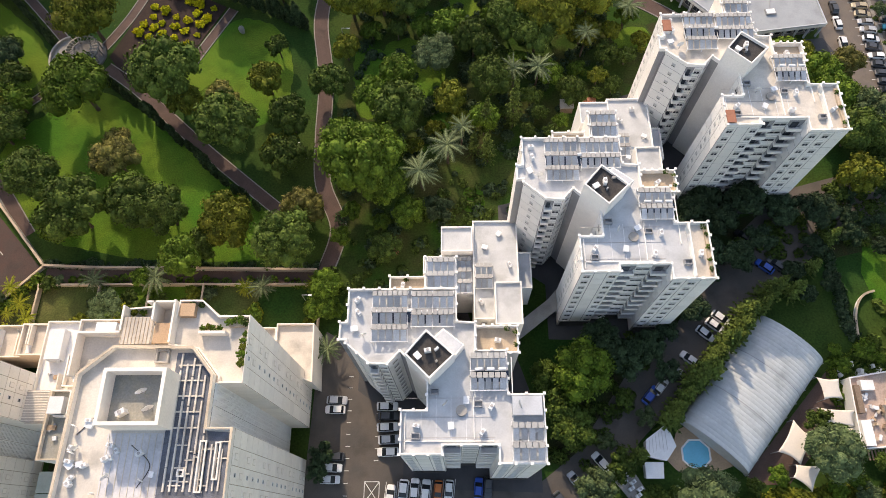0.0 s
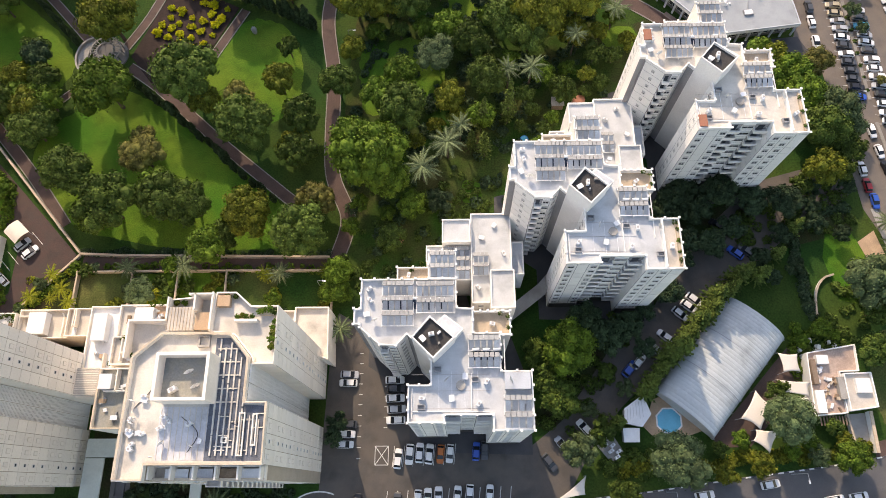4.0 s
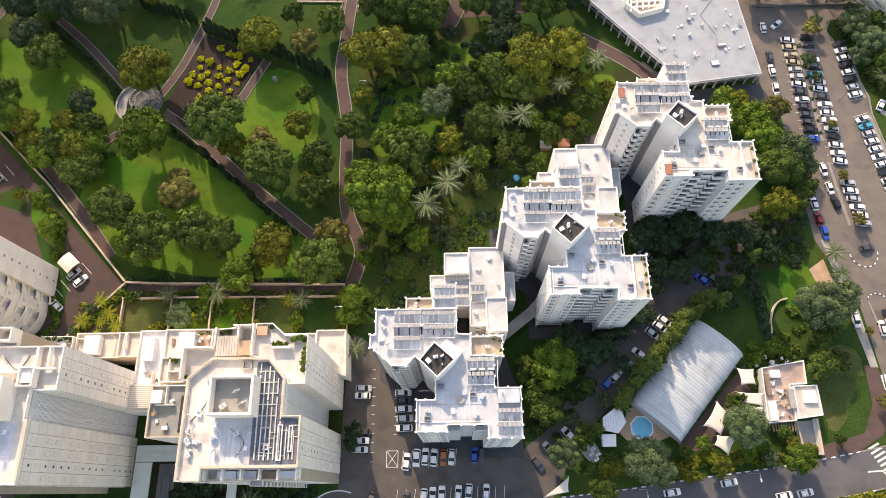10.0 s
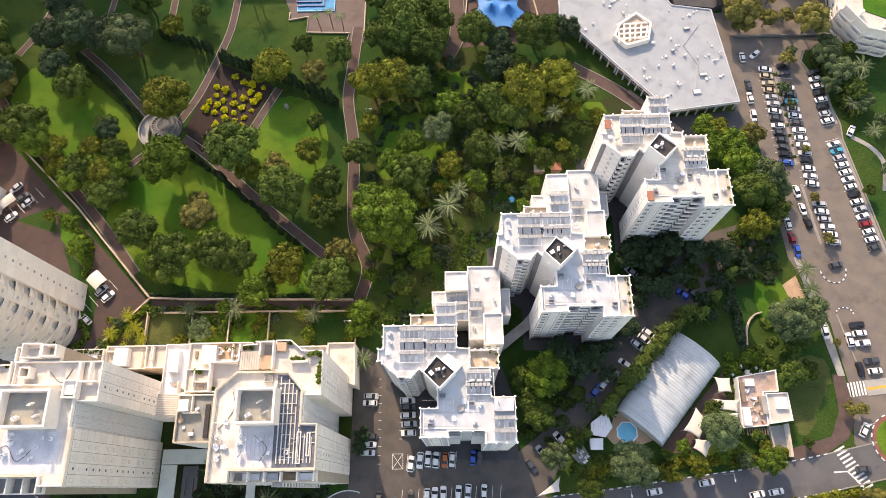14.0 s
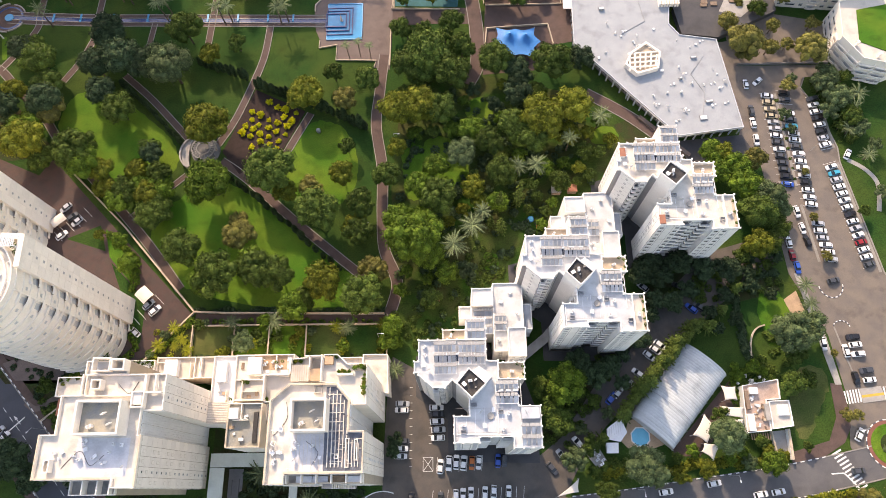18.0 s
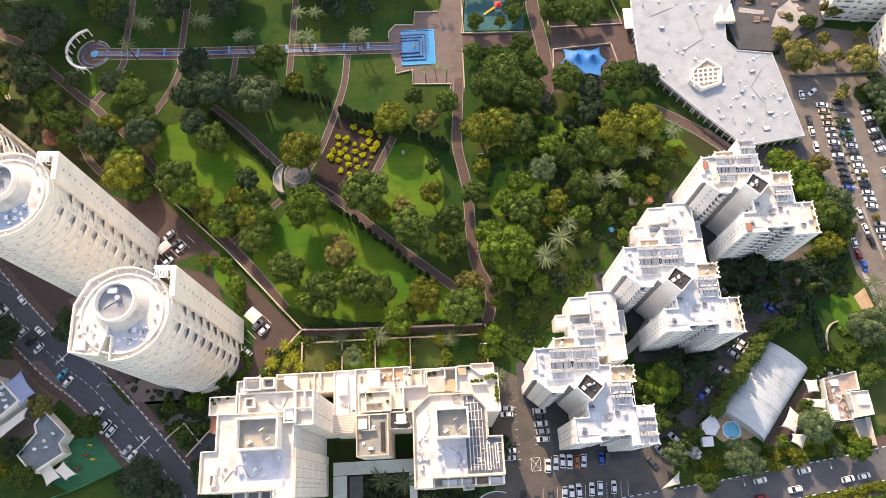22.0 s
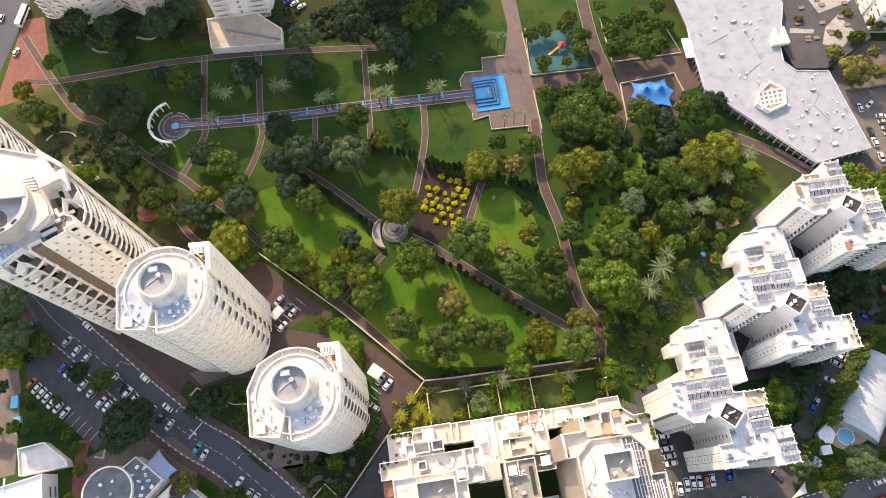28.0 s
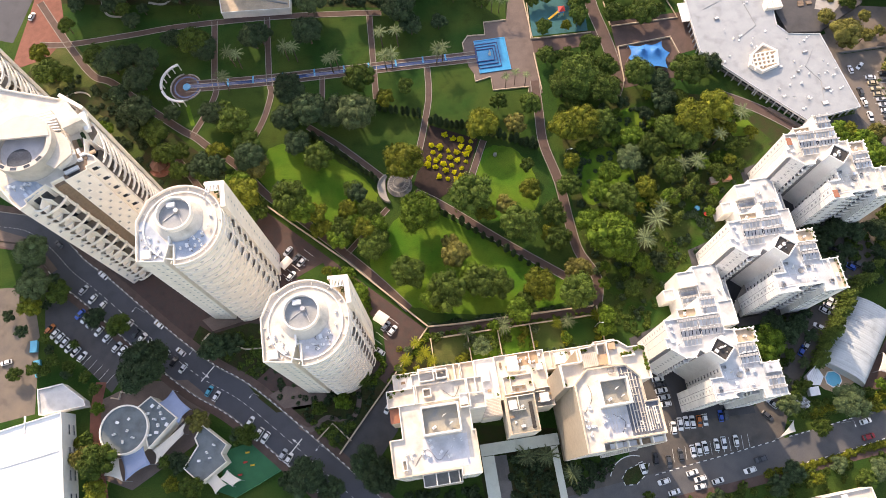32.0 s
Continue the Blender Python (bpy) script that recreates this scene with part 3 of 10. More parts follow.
for k, (w, h) in enumerate(((5.4, 6.4), (4.2, 4.8), (3.0, 3.2))):
    bm = bmesh.new(); rim(bm, [(-7 - k * 0.2, -h), (w - 2.2, -h), (w - 2.2, h), (-7 - k * 0.2, h)], 0.2, 0.62 + 0.3 * k, 0.35); part("step_wall", bm, M_channel, fount)
    bm = bmesh.new(); box(bm, -6.6, w - 2.5, -h + 0.35, h - 0.35, 0.2, 0.38 + 0.22 * k); part("step_water", bm, M_water, fount)
for k in range(7):
    a = math.tau * k / 7
    bm = bmesh.new(); cyl(bm, -1.2 + 0.35 * math.cos(a), 0.35 * math.sin(a), 0.28, 0.05, 0.8, 2.2 + 0.9 * (k % 2), 8); part("jet", bm, M_sail, fount)
bm = bmesh.new(); cyl(bm, -1.2, 0, 0.4, 0.06, 0.8, 4.4, 10); part("jet", bm, M_sail, fount, "white water jet")

# shade canopy of blue cloth, a star with raised peaks
tent = thing("shade_canopy", "blue stretched shade canopy with two peaks on masts", "canopy", at=(16.8, 158.8, 0))
bm = bmesh.new()
TENT = [(-7.2, 7.6), (0.4, 6.6), (7.6, 7.2), (9.6, 0.8), (6.8, -6.6), (-0.4, -5.2), (-8.2, -4.8), (-8.8, 1.0)]
PEAKS = ((-2.2, 2.6), (3.8, 2.0))
ring = []
for k, p in enumerate(TENT):
    # every edge between two corners is drawn inwards
    q = Vector(TENT[(k + 1) % len(TENT)])
    for e in range(8):
        w = Vector(p).lerp(q, e / 8)
        ring.append(w * (1 - 0.16 * math.sin(math.pi * e / 8)))
rise = lambda w: 2.7 + sum(3.4 * math.exp(-(w - Vector(c)).length / 1.7) for c in PEAKS)
rows = [[bm.verts.new((*(w * (0.04 + 0.96 * i / 12)), rise(w * (0.04 + 0.96 * i / 12)))) for w in ring] for i in range(13)]
bm.faces.new(rows[0])
for a, b in zip(rows, rows[1:]):
    for k in range(len(ring)):
        bm.faces.new((a[k], b[k], b[(k + 1) % len(ring)], a[(k + 1) % len(ring)]))
cloth = part("canopy_cloth", bm, M_tent, tent)
cloth.modifiers.new("thick", "SOLIDIFY").thickness = 0.05
for p in TENT:
    bm = bmesh.new(); cyl(bm, p[0], p[1], 0.1, 0.1, 0, 2.9, 8); part("post", bm, M_steel, tent)
for x, y in PEAKS:
    bm = bmesh.new(); cyl(bm, x, y, 0.12, 0.1, 0, 6.0, 8); part("mast", bm, M_steel, tent)
for x0, y0, x1, y1 in ((6, 168, 30, 169.4), (30, 169, 31.5, 160), (4.5, 150, 6, 168)):
    bm = bmesh.new(); band(bm, [(x0, y0), (x1, y1)], 0.4, 0, 0.9); solid("low_wall", bm, M_beige, "low beige wall round the canopy square", "wall", kind="structure")

# low pale edging walls of the plaza
for line in ([(-37.4, 151.4), (-36.6, 154.3), (-52.2, 155), (-52, 161.9), (-59, 160.6), (-58.8, 164)], [(-61.4, 178), (-61.4, 181.2), (-58.6, 184.7), (-50.8, 184.1), (-50.2, 190.8), (-40.2, 190.5)], [(-30.2, 201), (-30.2, 179)], [(-31.2, 171), (-31.4, 152)], [(5.4, 203), (5.4, 180)], [(6, 179.4), (36, 179.2), (33, 193)]):
    bm = bmesh.new(); band(bm, line, 0.4, 0, 0.6); solid("edging_wall", bm, M_beige, "low pale stone edging wall", "wall", kind="structure")
# playground
slab("playground_floor", [(-28, 201), (-3, 199), (-5, 179), (-30, 180)], 0.06, M_playfloor, "dark turquoise rubber playground floor", "playground")
play = thing("playground_slide", "yellow and blue playground slide with a tower", "slide", at=(-15, 190, 0))
bm = bmesh.new(); box(bm, -1.2, 1.2, -1.2, 1.2, 1.8, 2.0); part("deck", bm, M_tent, play)
for x in (-1.1, 1.1):
    for y in (-1.1, 1.1):
        bm = bmesh.new(); cyl(bm, x, y, 0.09, 0.09, 0, 3.2, 8); part("post", bm, M_yellow, play)
bm = bmesh.new()
for k in range(6):
    obox(bm, -1.8 - k * 0.75, -0.4 - 0.35 * k, 1.0, 0.9, 1.7 - 0.28 * k, 1.9 - 0.28 * k, 25)
part("chute", bm, M_yellow, play)
bm = bmesh.new()
top = bm.verts.new((0, 0, 4.2)); sq = [bm.verts.new((x, y, 3.2)) for x, y in ((-1.5, -1.5), (1.5, -1.5), (1.5, 1.5), (-1.5, 1.5))]
for k in range(4):
    bm.faces.new((sq[k], sq[(k + 1) % 4], top))
bm.faces.new(sq[::-1]); part("roof", bm, M_redpl, play)
for a, b in (((-31, 178.5), (-4, 177.5)), ((-31, 178.5), (-28.5, 203))):
    bm = bmesh.new(); band(bm, [a, b], 0.3, 0, 0.8); solid("playground_wall", bm, M_beige, "low wall round the playground", "wall", kind="structure")

# retaining wall and garden walls
def wall(name, pts, h, w=0.35, material=None, label="cream garden wall with a flat coping"):
    bm = bmesh.new(); band(bm, pts, w, -0.1, h)
    ob = solid(name, bm, material or M_conc, label, "wall", kind="structure")
    bm = bmesh.new(); band(bm, pts, w + 0.16, h, h + 0.12); part("coping", bm, M_beige, ob)
    return ob


wall("wall_driveway", [(-153.5, 116.5), (-123, 87), (-95, 56)], 1.6)
wall("wall_park_south", [(-95, 55.8), (-84, 55.2), (-60, 54.8), (-31.5, 54.2)], 1.5)
wall("wall_lane", [(-95, 55.8), (-132.5, 15)], 1.0)
for x in (-94.6, -80.7, -69.2, -57.0):
    wall("wall_garden", [(x, 40.2), (x, 50.8)], 1.4, 0.25, M_beige)
wall("wall_garden_north", [(-95, 51.0), (-70, 51.0), (-31, 50.7)], 1.3, 0.3, M_beige)
wall("wall_garden_east", [(-30.5, 40), (-30.5, 54)], 1.4, 0.25, M_beige)
slab("garden_lane", [(-94.6, 51.2), (-31, 51.0), (-31, 54.0), (-60, 54.6), (-84, 55.0), (-94.6, 55.6)], 0.034, M_paver, "brown paved lane between the garden walls", "lane")
for x0, x1, m in ((-94.2, -81, M_dry), (-80.4, -69.5, M_lawn), (-68.9, -57.3, M_lawn), (-56.7, -44.6, M_dry), (-44.6, -30.8, M_grass)):
    slab("garden_lawn", [(x0, 40.4), (x1, 40.4), (x1, 50.7), (x0, 50.7)], 0.03, m, "small fenced garden lawn behind the flats", "lawn")

# statue on the slope: a plain weathered mass
bm = bmesh.new()
bmesh.ops.create_icosphere(bm, subdivisions=3, radius=1.0)
for v in bm.verts:
    v.co = Vector((v.co.x * 0.8, v.co.y * 0.7, v.co.z * 1.5 + 1.2)) * (1 + 0.35 * noise.noise(v.co * 1.7))
    v.co += Vector((-57, 123.5, 0))
solid("statue", bm, M_conc, "weathered grey stone statue on the lawn", "statue")

# grassy glades in the wood
GLADES = [[(-1.3, 136.8), (6.1, 137.5), (8.0, 127.0), (3.6, 122.9), (-1.4, 130.7)], [(-19.6, 119.2), (-9.5, 121.5), (-1.6, 112.2), (-3.2, 98.6), (-8.7, 100.3), (-16.6, 109.3)], [(40.3, 122.0), (51.3, 124.3), (53.5, 117.5), (43.4, 115.3)], [(2.0, 74.5), (6.7, 75.9), (7.2, 69.4), (2.5, 68.8)], [(-26.5, 121), (-19.7, 116.7), (-11.4, 112.8), (-3, 108.4), (-6, 96), (-10.6, 99.9), (-14.6, 100.9), (-22.6, 94), (-25.4, 98), (-26.2, 110.3)], [(1.8, 75.4), (6.5, 75.3), (6.3, 69.4), (1.7, 69)], [(-5.6, 131), (7.1, 131), (6, 121), (2.7, 123)]]
for k, g in enumerate(GLADES):
    slab("lawn_glade", ragged(g), 0.026 + 0.005 * k, M_lawn, "small sunny lawn between the trees of the wood", "lawn")

# ---- streets, parking courts, markings ----
STREET = smooth_line([(-300, 136), (-262, 124.5), (-249, 119.8), (-239, 110.5), (-230.6, 99.8), (-219.9, 89.4), (-197.8, 66.1), (-181, 50), (-165.8, 38.4), (-145, 16.9), (-124, -6), (-95, -38)], 8)
bm = bmesh.new(); band(bm, STREET, 12.0, -0.2, 0.04)
street = solid("road_main", bm, M_road, "blue-grey asphalt street with dashed lane lines", "road", kind="structure")
for side in strip(STREET, 12.4):
    bm = bmesh.new(); band(bm, side, 0.35, -0.1, 0.17); part("kerb", bm, M_kerb, street)
for side in strip(STREET, 15.4):
    bm = bmesh.new(); band(bm, side, 2.8, -0.1, 0.14); solid("pavement_main", bm, M_paver, "brown paved footway along the street", "pavement", kind="structure")
bm = bmesh.new()
for k in range(4, len(STREET) - 2):
    a, b = Vector(STREET[k]), Vector(STREET[k + 1])
    n = max(1, round((b - a).length / 3.6))
    for j in range(n):
        p, q = a.lerp(b, j / n), a.lerp(b, (j + 0.5) / n)
        band(bm, [tuple(p), tuple(q)], 0.16, 0.03, 0.05)
tagged(part("lane_dashes", bm, M_paint, street), kind="stuff")


def arrow(x, y, turn, size=3.2):
    bm = bmesh.new()
    c, s = math.cos(radians(turn)), math.sin(radians(turn))
    rot = lambda a, b: (x + c * a - s * b, y + s * a + c * b)
    prism(bm, [rot(-size / 2, -0.12), (rot(size * 0.1, -0.12)), rot(size * 0.1, 0.12), rot(-size / 2, 0.12)], 0.03, 0.052)
    prism(bm, [rot(size * 0.1, -0.5), rot(size / 2, 0), rot(size * 0.1, 0.5)], 0.03, 0.052)
    part("lane_arrow", bm, M_paint, street)


for x, y in ((-177.6, 52.0), (-148.9, 19.0)):
    arrow(x + 1.2, y + 2.6, 135, 3.6), arrow(x - 1.6, y - 1.4, -45, 3.6)
    bm = bmesh.new(); obox(bm, x, y, 0.4, 9.6, 0.03, 0.051, 135); part("stop_line", bm, M_paint, street)
slab("lot_west", [(-241, 99), (-231, 92), (-206, 68), (-203, 64), (-214, 49.5), (-240, 78)], 0.035, M_asphalt, "dark asphalt parking lot beside the street", "parking lot")
slab("lot_far_west", [(-300, 101), (-246, 96), (-242, 76), (-242, 46), (-300, 40)], 0.03, M_lot, "worn asphalt parking yard", "parking lot")
slab("garden_wedge", [(-96.4, 53.6), (-95.0, 51.6), (-95.0, 40.2), (-108.2, 40.2)], 0.023, M_soil, "dark planted corner of the gardens", "garden")
slab("lane_west", [(-134, 13), (-110.4, 39.4), (-105.0, 34.6), (-110, 29), (-111, 20), (-126, 3)], 0.026, M_asphalt, "narrow dark asphalt lane beside the flats", "road")
slab("tower_plot", [(-262, 132), (-240, 119), (-229.5, 106), (-196, 73.6), (-165, 46), (-137, 21), (-113, 46), (-128, 78), (-146, 84), (-158, 108), (-176, 116), (-200, 132)], 0.02, M_drive, "brown paved plot below the round towers", "plaza")
slab("driveway", [(-154, 114.5), (-95.6, 55), (-131, 17), (-136, 22), (-112, 46), (-112, 60), (-128, 76), (-132, 88), (-146, 82), (-158, 108)], 0.03, M_drive, "reddish-brown paved driveway below the towers", "driveway")
slab("driveway_lane", [(-153, 113), (-97, 56), (-101, 54), (-128, 81), (-132, 90), (-150, 106)], 0.036, M_drive, "dark brown paved driveway lane", "driveway")
slab("driveway_lawn", [(-130, 86.5), (-118, 76.5), (-117.6, 66), (-127, 76)], 0.12, M_lawn, "small kerbed lawn between parking bays", "lawn")
slab("court_floor", [(-28.6, 40), (-18, 34), (-4, 24), (-8, 9.5), (16, 8), (24, 14), (36, 30), (46, 38), (60, 58), (78, 74), (100, 80), (101, 70), (76, 53.5), (66.8, 43.2), (58.6, 38.2), (48, 26.2), (38, 17), (31, 9), (24, -3), (40, -12), (-60, -20), (-58, -9), (-29, 0)], 0.04, M_court, "brown worn asphalt parking court between the flats", "parking lot")
ST2 = smooth_line([(-70, -17), (-34, -13.5), (0, -10.5), (20, -8.5), (40, -6.5), (62, -3.6), (83, -1), (98, 1.4), (114, 4.5), (150, 12), (240, 30)], 6)
bm = bmesh.new(); band(bm, ST2, 9.2, -0.2, 0.055)
def painted_kerb(line, name):
    """Kerb stones painted in turn white and dark."""
    for shade, m in ((0, M_paint), (1, M_road)):
        bm = bmesh.new()
        n = 0
        for a, b in zip(line, line[1:]):
            a, b = Vector(a), Vector(b)
            c = max(1, round((b - a).length / 1.3))
            for j in range(c):
                if n % 2 == shade:
                    band(bm, [tuple(a.lerp(b, j / c)), tuple(a.lerp(b, (j + 1) / c))], 0.3, 0.0, 0.2)
                n += 1
        solid(name, bm, m, "kerb stones painted white and dark in turn", "kerb", kind="stuff")


painted_kerb(strip([p for p in STREET if p[0] > -235], 12.9)[0], "painted_kerb")
painted_kerb(strip([p for p in STREET if p[0] > -235], 12.9)[1], "painted_kerb")
street2 = solid("road_south", bm, M_road2, "grey asphalt street along the pool garden", "road", kind="structure")
for side in strip([p for p in ST2 if p[0] > 24], 9.6):
    bm = bmesh.new(); band(bm, side, 0.35, -0.1, 0.18); part("kerb", bm, M_kerb, street2)
    painted_kerb([p for p in side if p[0] < 106], "painted_kerb")
bm = bmesh.new()
for k in range(11):
    obox(bm, 107.4 + k * 0.57, 8.6 - k * 1.02, 3.4, 0.52, 0.04, 0.074, 27)
for k in range(6):
    box(bm, 113.5 + k * 0.92, 114.0 + k * 0.92, 22.9 + 0.12 * k, 27.0 + 0.12 * k, 0.04, 0.074)
for k in range(6):
    box(bm, 126 + k * 0.92, 126.5 + k * 0.92, 24.0, 28.2, 0.04, 0.074)
band(bm, [(104.6, 2.4), (108.4, 2.6), (112, -1.6)], 0.4, 0.04, 0.075)
tagged(part("crossing_stripes", bm, M_paint, street2), kind="stuff")
slab("lot_east", [(100.2, 148.4), (141, 148.4), (141, 143.4), (124, 143), (121.8, 138.4), (126.8, 127), (130, 113), (129.6, 107.4), (135.4, 66), (152, 20), (150, 6), (116, 4), (112, 10), (114.4, 24), (112.5, 45), (103.8, 66), (101.5, 110)], 0.05, M_lot, "worn brown asphalt car park with bays", "parking lot")
slab("east_verge", [(124.2, 142.8), (141, 143.2), (142, 140), (175, 130), (175, 20), (152.4, 20), (135.7, 66), (130, 107.4), (130.4, 113), (127.1, 127), (122.2, 138.4)], 0.14, M_grass, "kerbed grass verge with trees beside the car park", "lawn")
bm = bmesh.new(); band(bm, [(124, 142.9), (121.9, 138.4), (126.9, 127), (130.1, 113), (129.7, 107.4), (135.5, 66), (152.2, 20)], 0.4, -0.1, 0.2); solid("verge_kerb", bm, M_kerb, "pale kerb along the verge", "kerb", kind="structure")
path("verge_path", [(132.6, 108), (138, 104), (141, 98), (139, 88)], 1.6, M_conc, "narrow concrete path over the verge", 0.17, 0)
slab("shop_walk", [(92, 159), (96.4, 120), (95, 117), (102, 109), (101, 148.4), (99, 160)], 0.044, M_lot, "worn paving between the shops and the car park", "pavement")
slab("north_yard", [(98, 149.4), (134, 149.4), (136, 168), (118, 172), (98, 162)], 0.06, M_lot, "sandy yard with trees beyond the car park", "yard")
bm = bmesh.new(); band(bm, [(100, 148.9), (134, 148.9)], 0.5, -0.1, 1.0); solid("wall_car_park", bm, M_darkstone, "low dark stone wall along the car park", "wall", kind="structure")
slab("corner_pavement", [(93.5, 5.2), (103, 7), (110.6, 11.4), (113.4, 16), (113.8, 23), (113.2, 29), (109.8, 29.6), (109.6, 19), (106, 12), (93.8, 8.8)], 0.1, M_paver, "brown paved footway at the corner", "pavement")
slab("ramp_floor_east", [(74, 117), (97, 119), (101, 110), (92, 104), (76, 108)], 0.045, M_asphalt, "shaded asphalt yard behind the shops", "road")
for pts in ([(111.9, 136), (112.6, 98)], [(112.8, 91), (114.8, 70)], [(127.4, 135), (128.8, 113)], [(128.8, 107), (134.4, 66)]):
    bm = bmesh.new(); band(bm, pts, 0.9, 0, 0.16); solid("median_kerb", bm, M_kerb, "raised pale median between parking rows", "kerb", kind="structure")
# roundabout with a red brick ring, lawn and a planted middle
circle = lambda r, n=40: [(124.6 + r * math.cos(math.tau * k / n), 10.6 + r * math.sin(math.tau * k / n)) for k in range(n)]
roundabout = thing("roundabout", "roundabout with a red brick ring and a round lawn", "roundabout", kind="structure")
for rad, z, m, nm in ((7.4, 0.14, M_red, "brick_ring"), (6.2, 0.2, M_lawn, "round_lawn"), (3.4, 0.26, M_soil, "planted_bed")):
    bm = bmesh.new(); prism(bm, circle(rad), -0.1, z); part(nm, bm, m, roundabout)
painted_kerb(circle(7.5) + circle(7.5)[:1], "painted_kerb")
# islands between the parking rows
painted_kerb([(116.8 + 4.0 * math.cos(0.2 * k), 62 - 4.6 * math.sin(0.2 * k)) for k in range(16)], "painted_kerb")
painted_kerb([(117.4 + 2.6 * math.cos(0.25 * k), 47.6 + 2.0 * math.sin(0.25 * k)) for k in range(13)], "painted_kerb")
bm = bmesh.new(); band(bm, [(114.9, 47.6), (116.6, 38), (118.6, 28.4)], 0.5, 0, 0.18); solid("median_kerb", bm, M_kerb, "raised pale median between parking rows", "kerb", kind="structure")
bm = bmesh.new(); prism(bm, [(118.8, 23.2), (126, 24), (125.4, 28.4), (118.4, 27.6)], -0.1, 0.2); solid("refuge_island", bm, M_conc, "raised concrete refuge island between crossings", "traffic island", kind="structure")
bm = bmesh.new(); prism(bm, [(118.9, 24.8), (125.9, 25.6), (125.8, 26.4), (118.8, 25.6)], 0.1, 0.206); solid("yellow_strip", bm, M_yellowstone, "yellow tactile paving strip on the island", "paving", kind="structure")
slab("car_park_walk", [(105.6, 66), (107.2, 66), (111.6, 45), (113.4, 29), (111.4, 29), (109.6, 40)], 0.13, M_conc, "grey concrete footway beside the car park", "pavement")
slab("walk_corner", [(100.4, 57), (105, 60), (106.6, 53), (102.4, 51)], 0.12, M_tan, "tan paved corner beside the lawn", "pavement")
slab("court_edge", [(-31.4, -9), (-28.7, -0.2), (-28.7, 40), (-30.1, 31), (-30.9, 12)], 0.035, M_court, "dark paved strip beside the flats", "parking lot")
for dx, dy in ((0, 0), (31.1, 30.6), (61.6, 61.0)):
    slab("block_apron", [(x + dx, y + dy) for x, y in ((-21, 40), (2, 46), (5, 36), (13, 34), (17, 22), (17, 6.6), (-11, 7.4), (-11, 20), (-21, 27))], 0.052, M_asphalt, "shaded dark asphalt apron round a block of flats", "pavement")


def bays(name, start, step, count, length, turn):
    """Painted lines between parking bays."""
    bm = bmesh.new()
    for k in range(count + 1):
        obox(bm, start[0] + step[0] * k, start[1] + step[1] * k, length, 0.12, 0.02, 0.066, turn)
    ob = solid(name, bm, M_paint, "white painted parking bay lines", "markings", kind="stuff")
    return ob


bays("bay_lines_a", (-14.6, 2.4 + 4), (2.32, 0.08), 6, 4.6, 84)
bays("bay_lines_b", (-16, -3.2), (2.3, 0.08), 12, 4.6, 84)
bays("bay_lines_c", (-16.6, 12.8), (0.05, 2.35), 6, 0.9, 0)
bays("bay_lines_d", (-22.6, 6), (0.0, 2.4), 10, 0.9, 0)
bays("bay_lines_e", (108.6, 136), (0.03, -2.8), 13, 5, -8)
bays("bay_lines_f", (115, 137), (0.03, -2.75), 17, 5, -8)
bays("bay_lines_g", (125.2, 134.6), (0.15, -2.75), 8, 5, 12)
bays("bay_lines_h", (126, 107), (0.35, -2.6), 15, 5, 16)
bays("bay_lines_i", (-236.9, 76), (2.2, -2.15), 10, 4.8, 45)
bays("bay_lines_j", (-227, 82.5), (2.1, -2.1), 9, 4.8, 45)
bm = bmesh.new()
X0, X1, Y0, Y1 = -18.8, -15.8, 4.6, 8.7
for a, b in (((X0, Y0), (X1, Y0)), ((X1, Y0), (X1, Y1)), ((X1, Y1), (X0, Y1)), ((X0, Y1), (X0, Y0)), ((X0, Y0), (X1, Y1)), ((X0, Y1), (X1, Y0))):
    band(bm, [a, b], 0.14, 0.02, 0.067)
solid("hatched_box", bm, M_paint, "white painted crossed box on the asphalt", "markings", kind="stuff")
isle = [(-35, -10.4), (-35.6, -8), (-33.4, -5.4), (-29, -4.2), (-25, -4.4), (-26.6, -7.6), (-31, -10.6)]
bm = bmesh.new(); prism(bm, isle, -0.1, 0.16); solid("entrance_island", bm, M_soil, "kerbed planted island at the court entrance", "traffic island", kind="structure")
painted_kerb(isle + isle[:1], "painted_kerb")
painted_kerb([(-24, -8.6), (-10, -7), (4, -5.6), (22, -3.6)], "painted_kerb")
bm = bmesh.new(); band(bm, [(-31 + 9 * math.cos(a), -10 + 9 * math.sin(a)) for a in [1.2 + 0.12 * k for k in range(14)]], 0.3, 0.02, 0.068)
solid("painted_curve", bm, M_paint, "white painted curve at the court entrance", "markings", kind="stuff")

# ---- small roof things, built once and copied ----
def make_ac():
    t = thing("air_conditioner", "white rooftop air-conditioning unit", "air conditioner", "rooftop units", at=(0, 0, -60))
    bm = bmesh.new(); box(bm, -0.45, 0.45, -0.25, 0.25, 0, 0.95); casing = part("casing", bm, M_whitemetal, t)
    bm = bmesh.new(); cyl(bm, 0, 0, 0.2, 0.2, 0.95, 1.0, 12); part("fan_guard", bm, M_joint, casing)
    return t


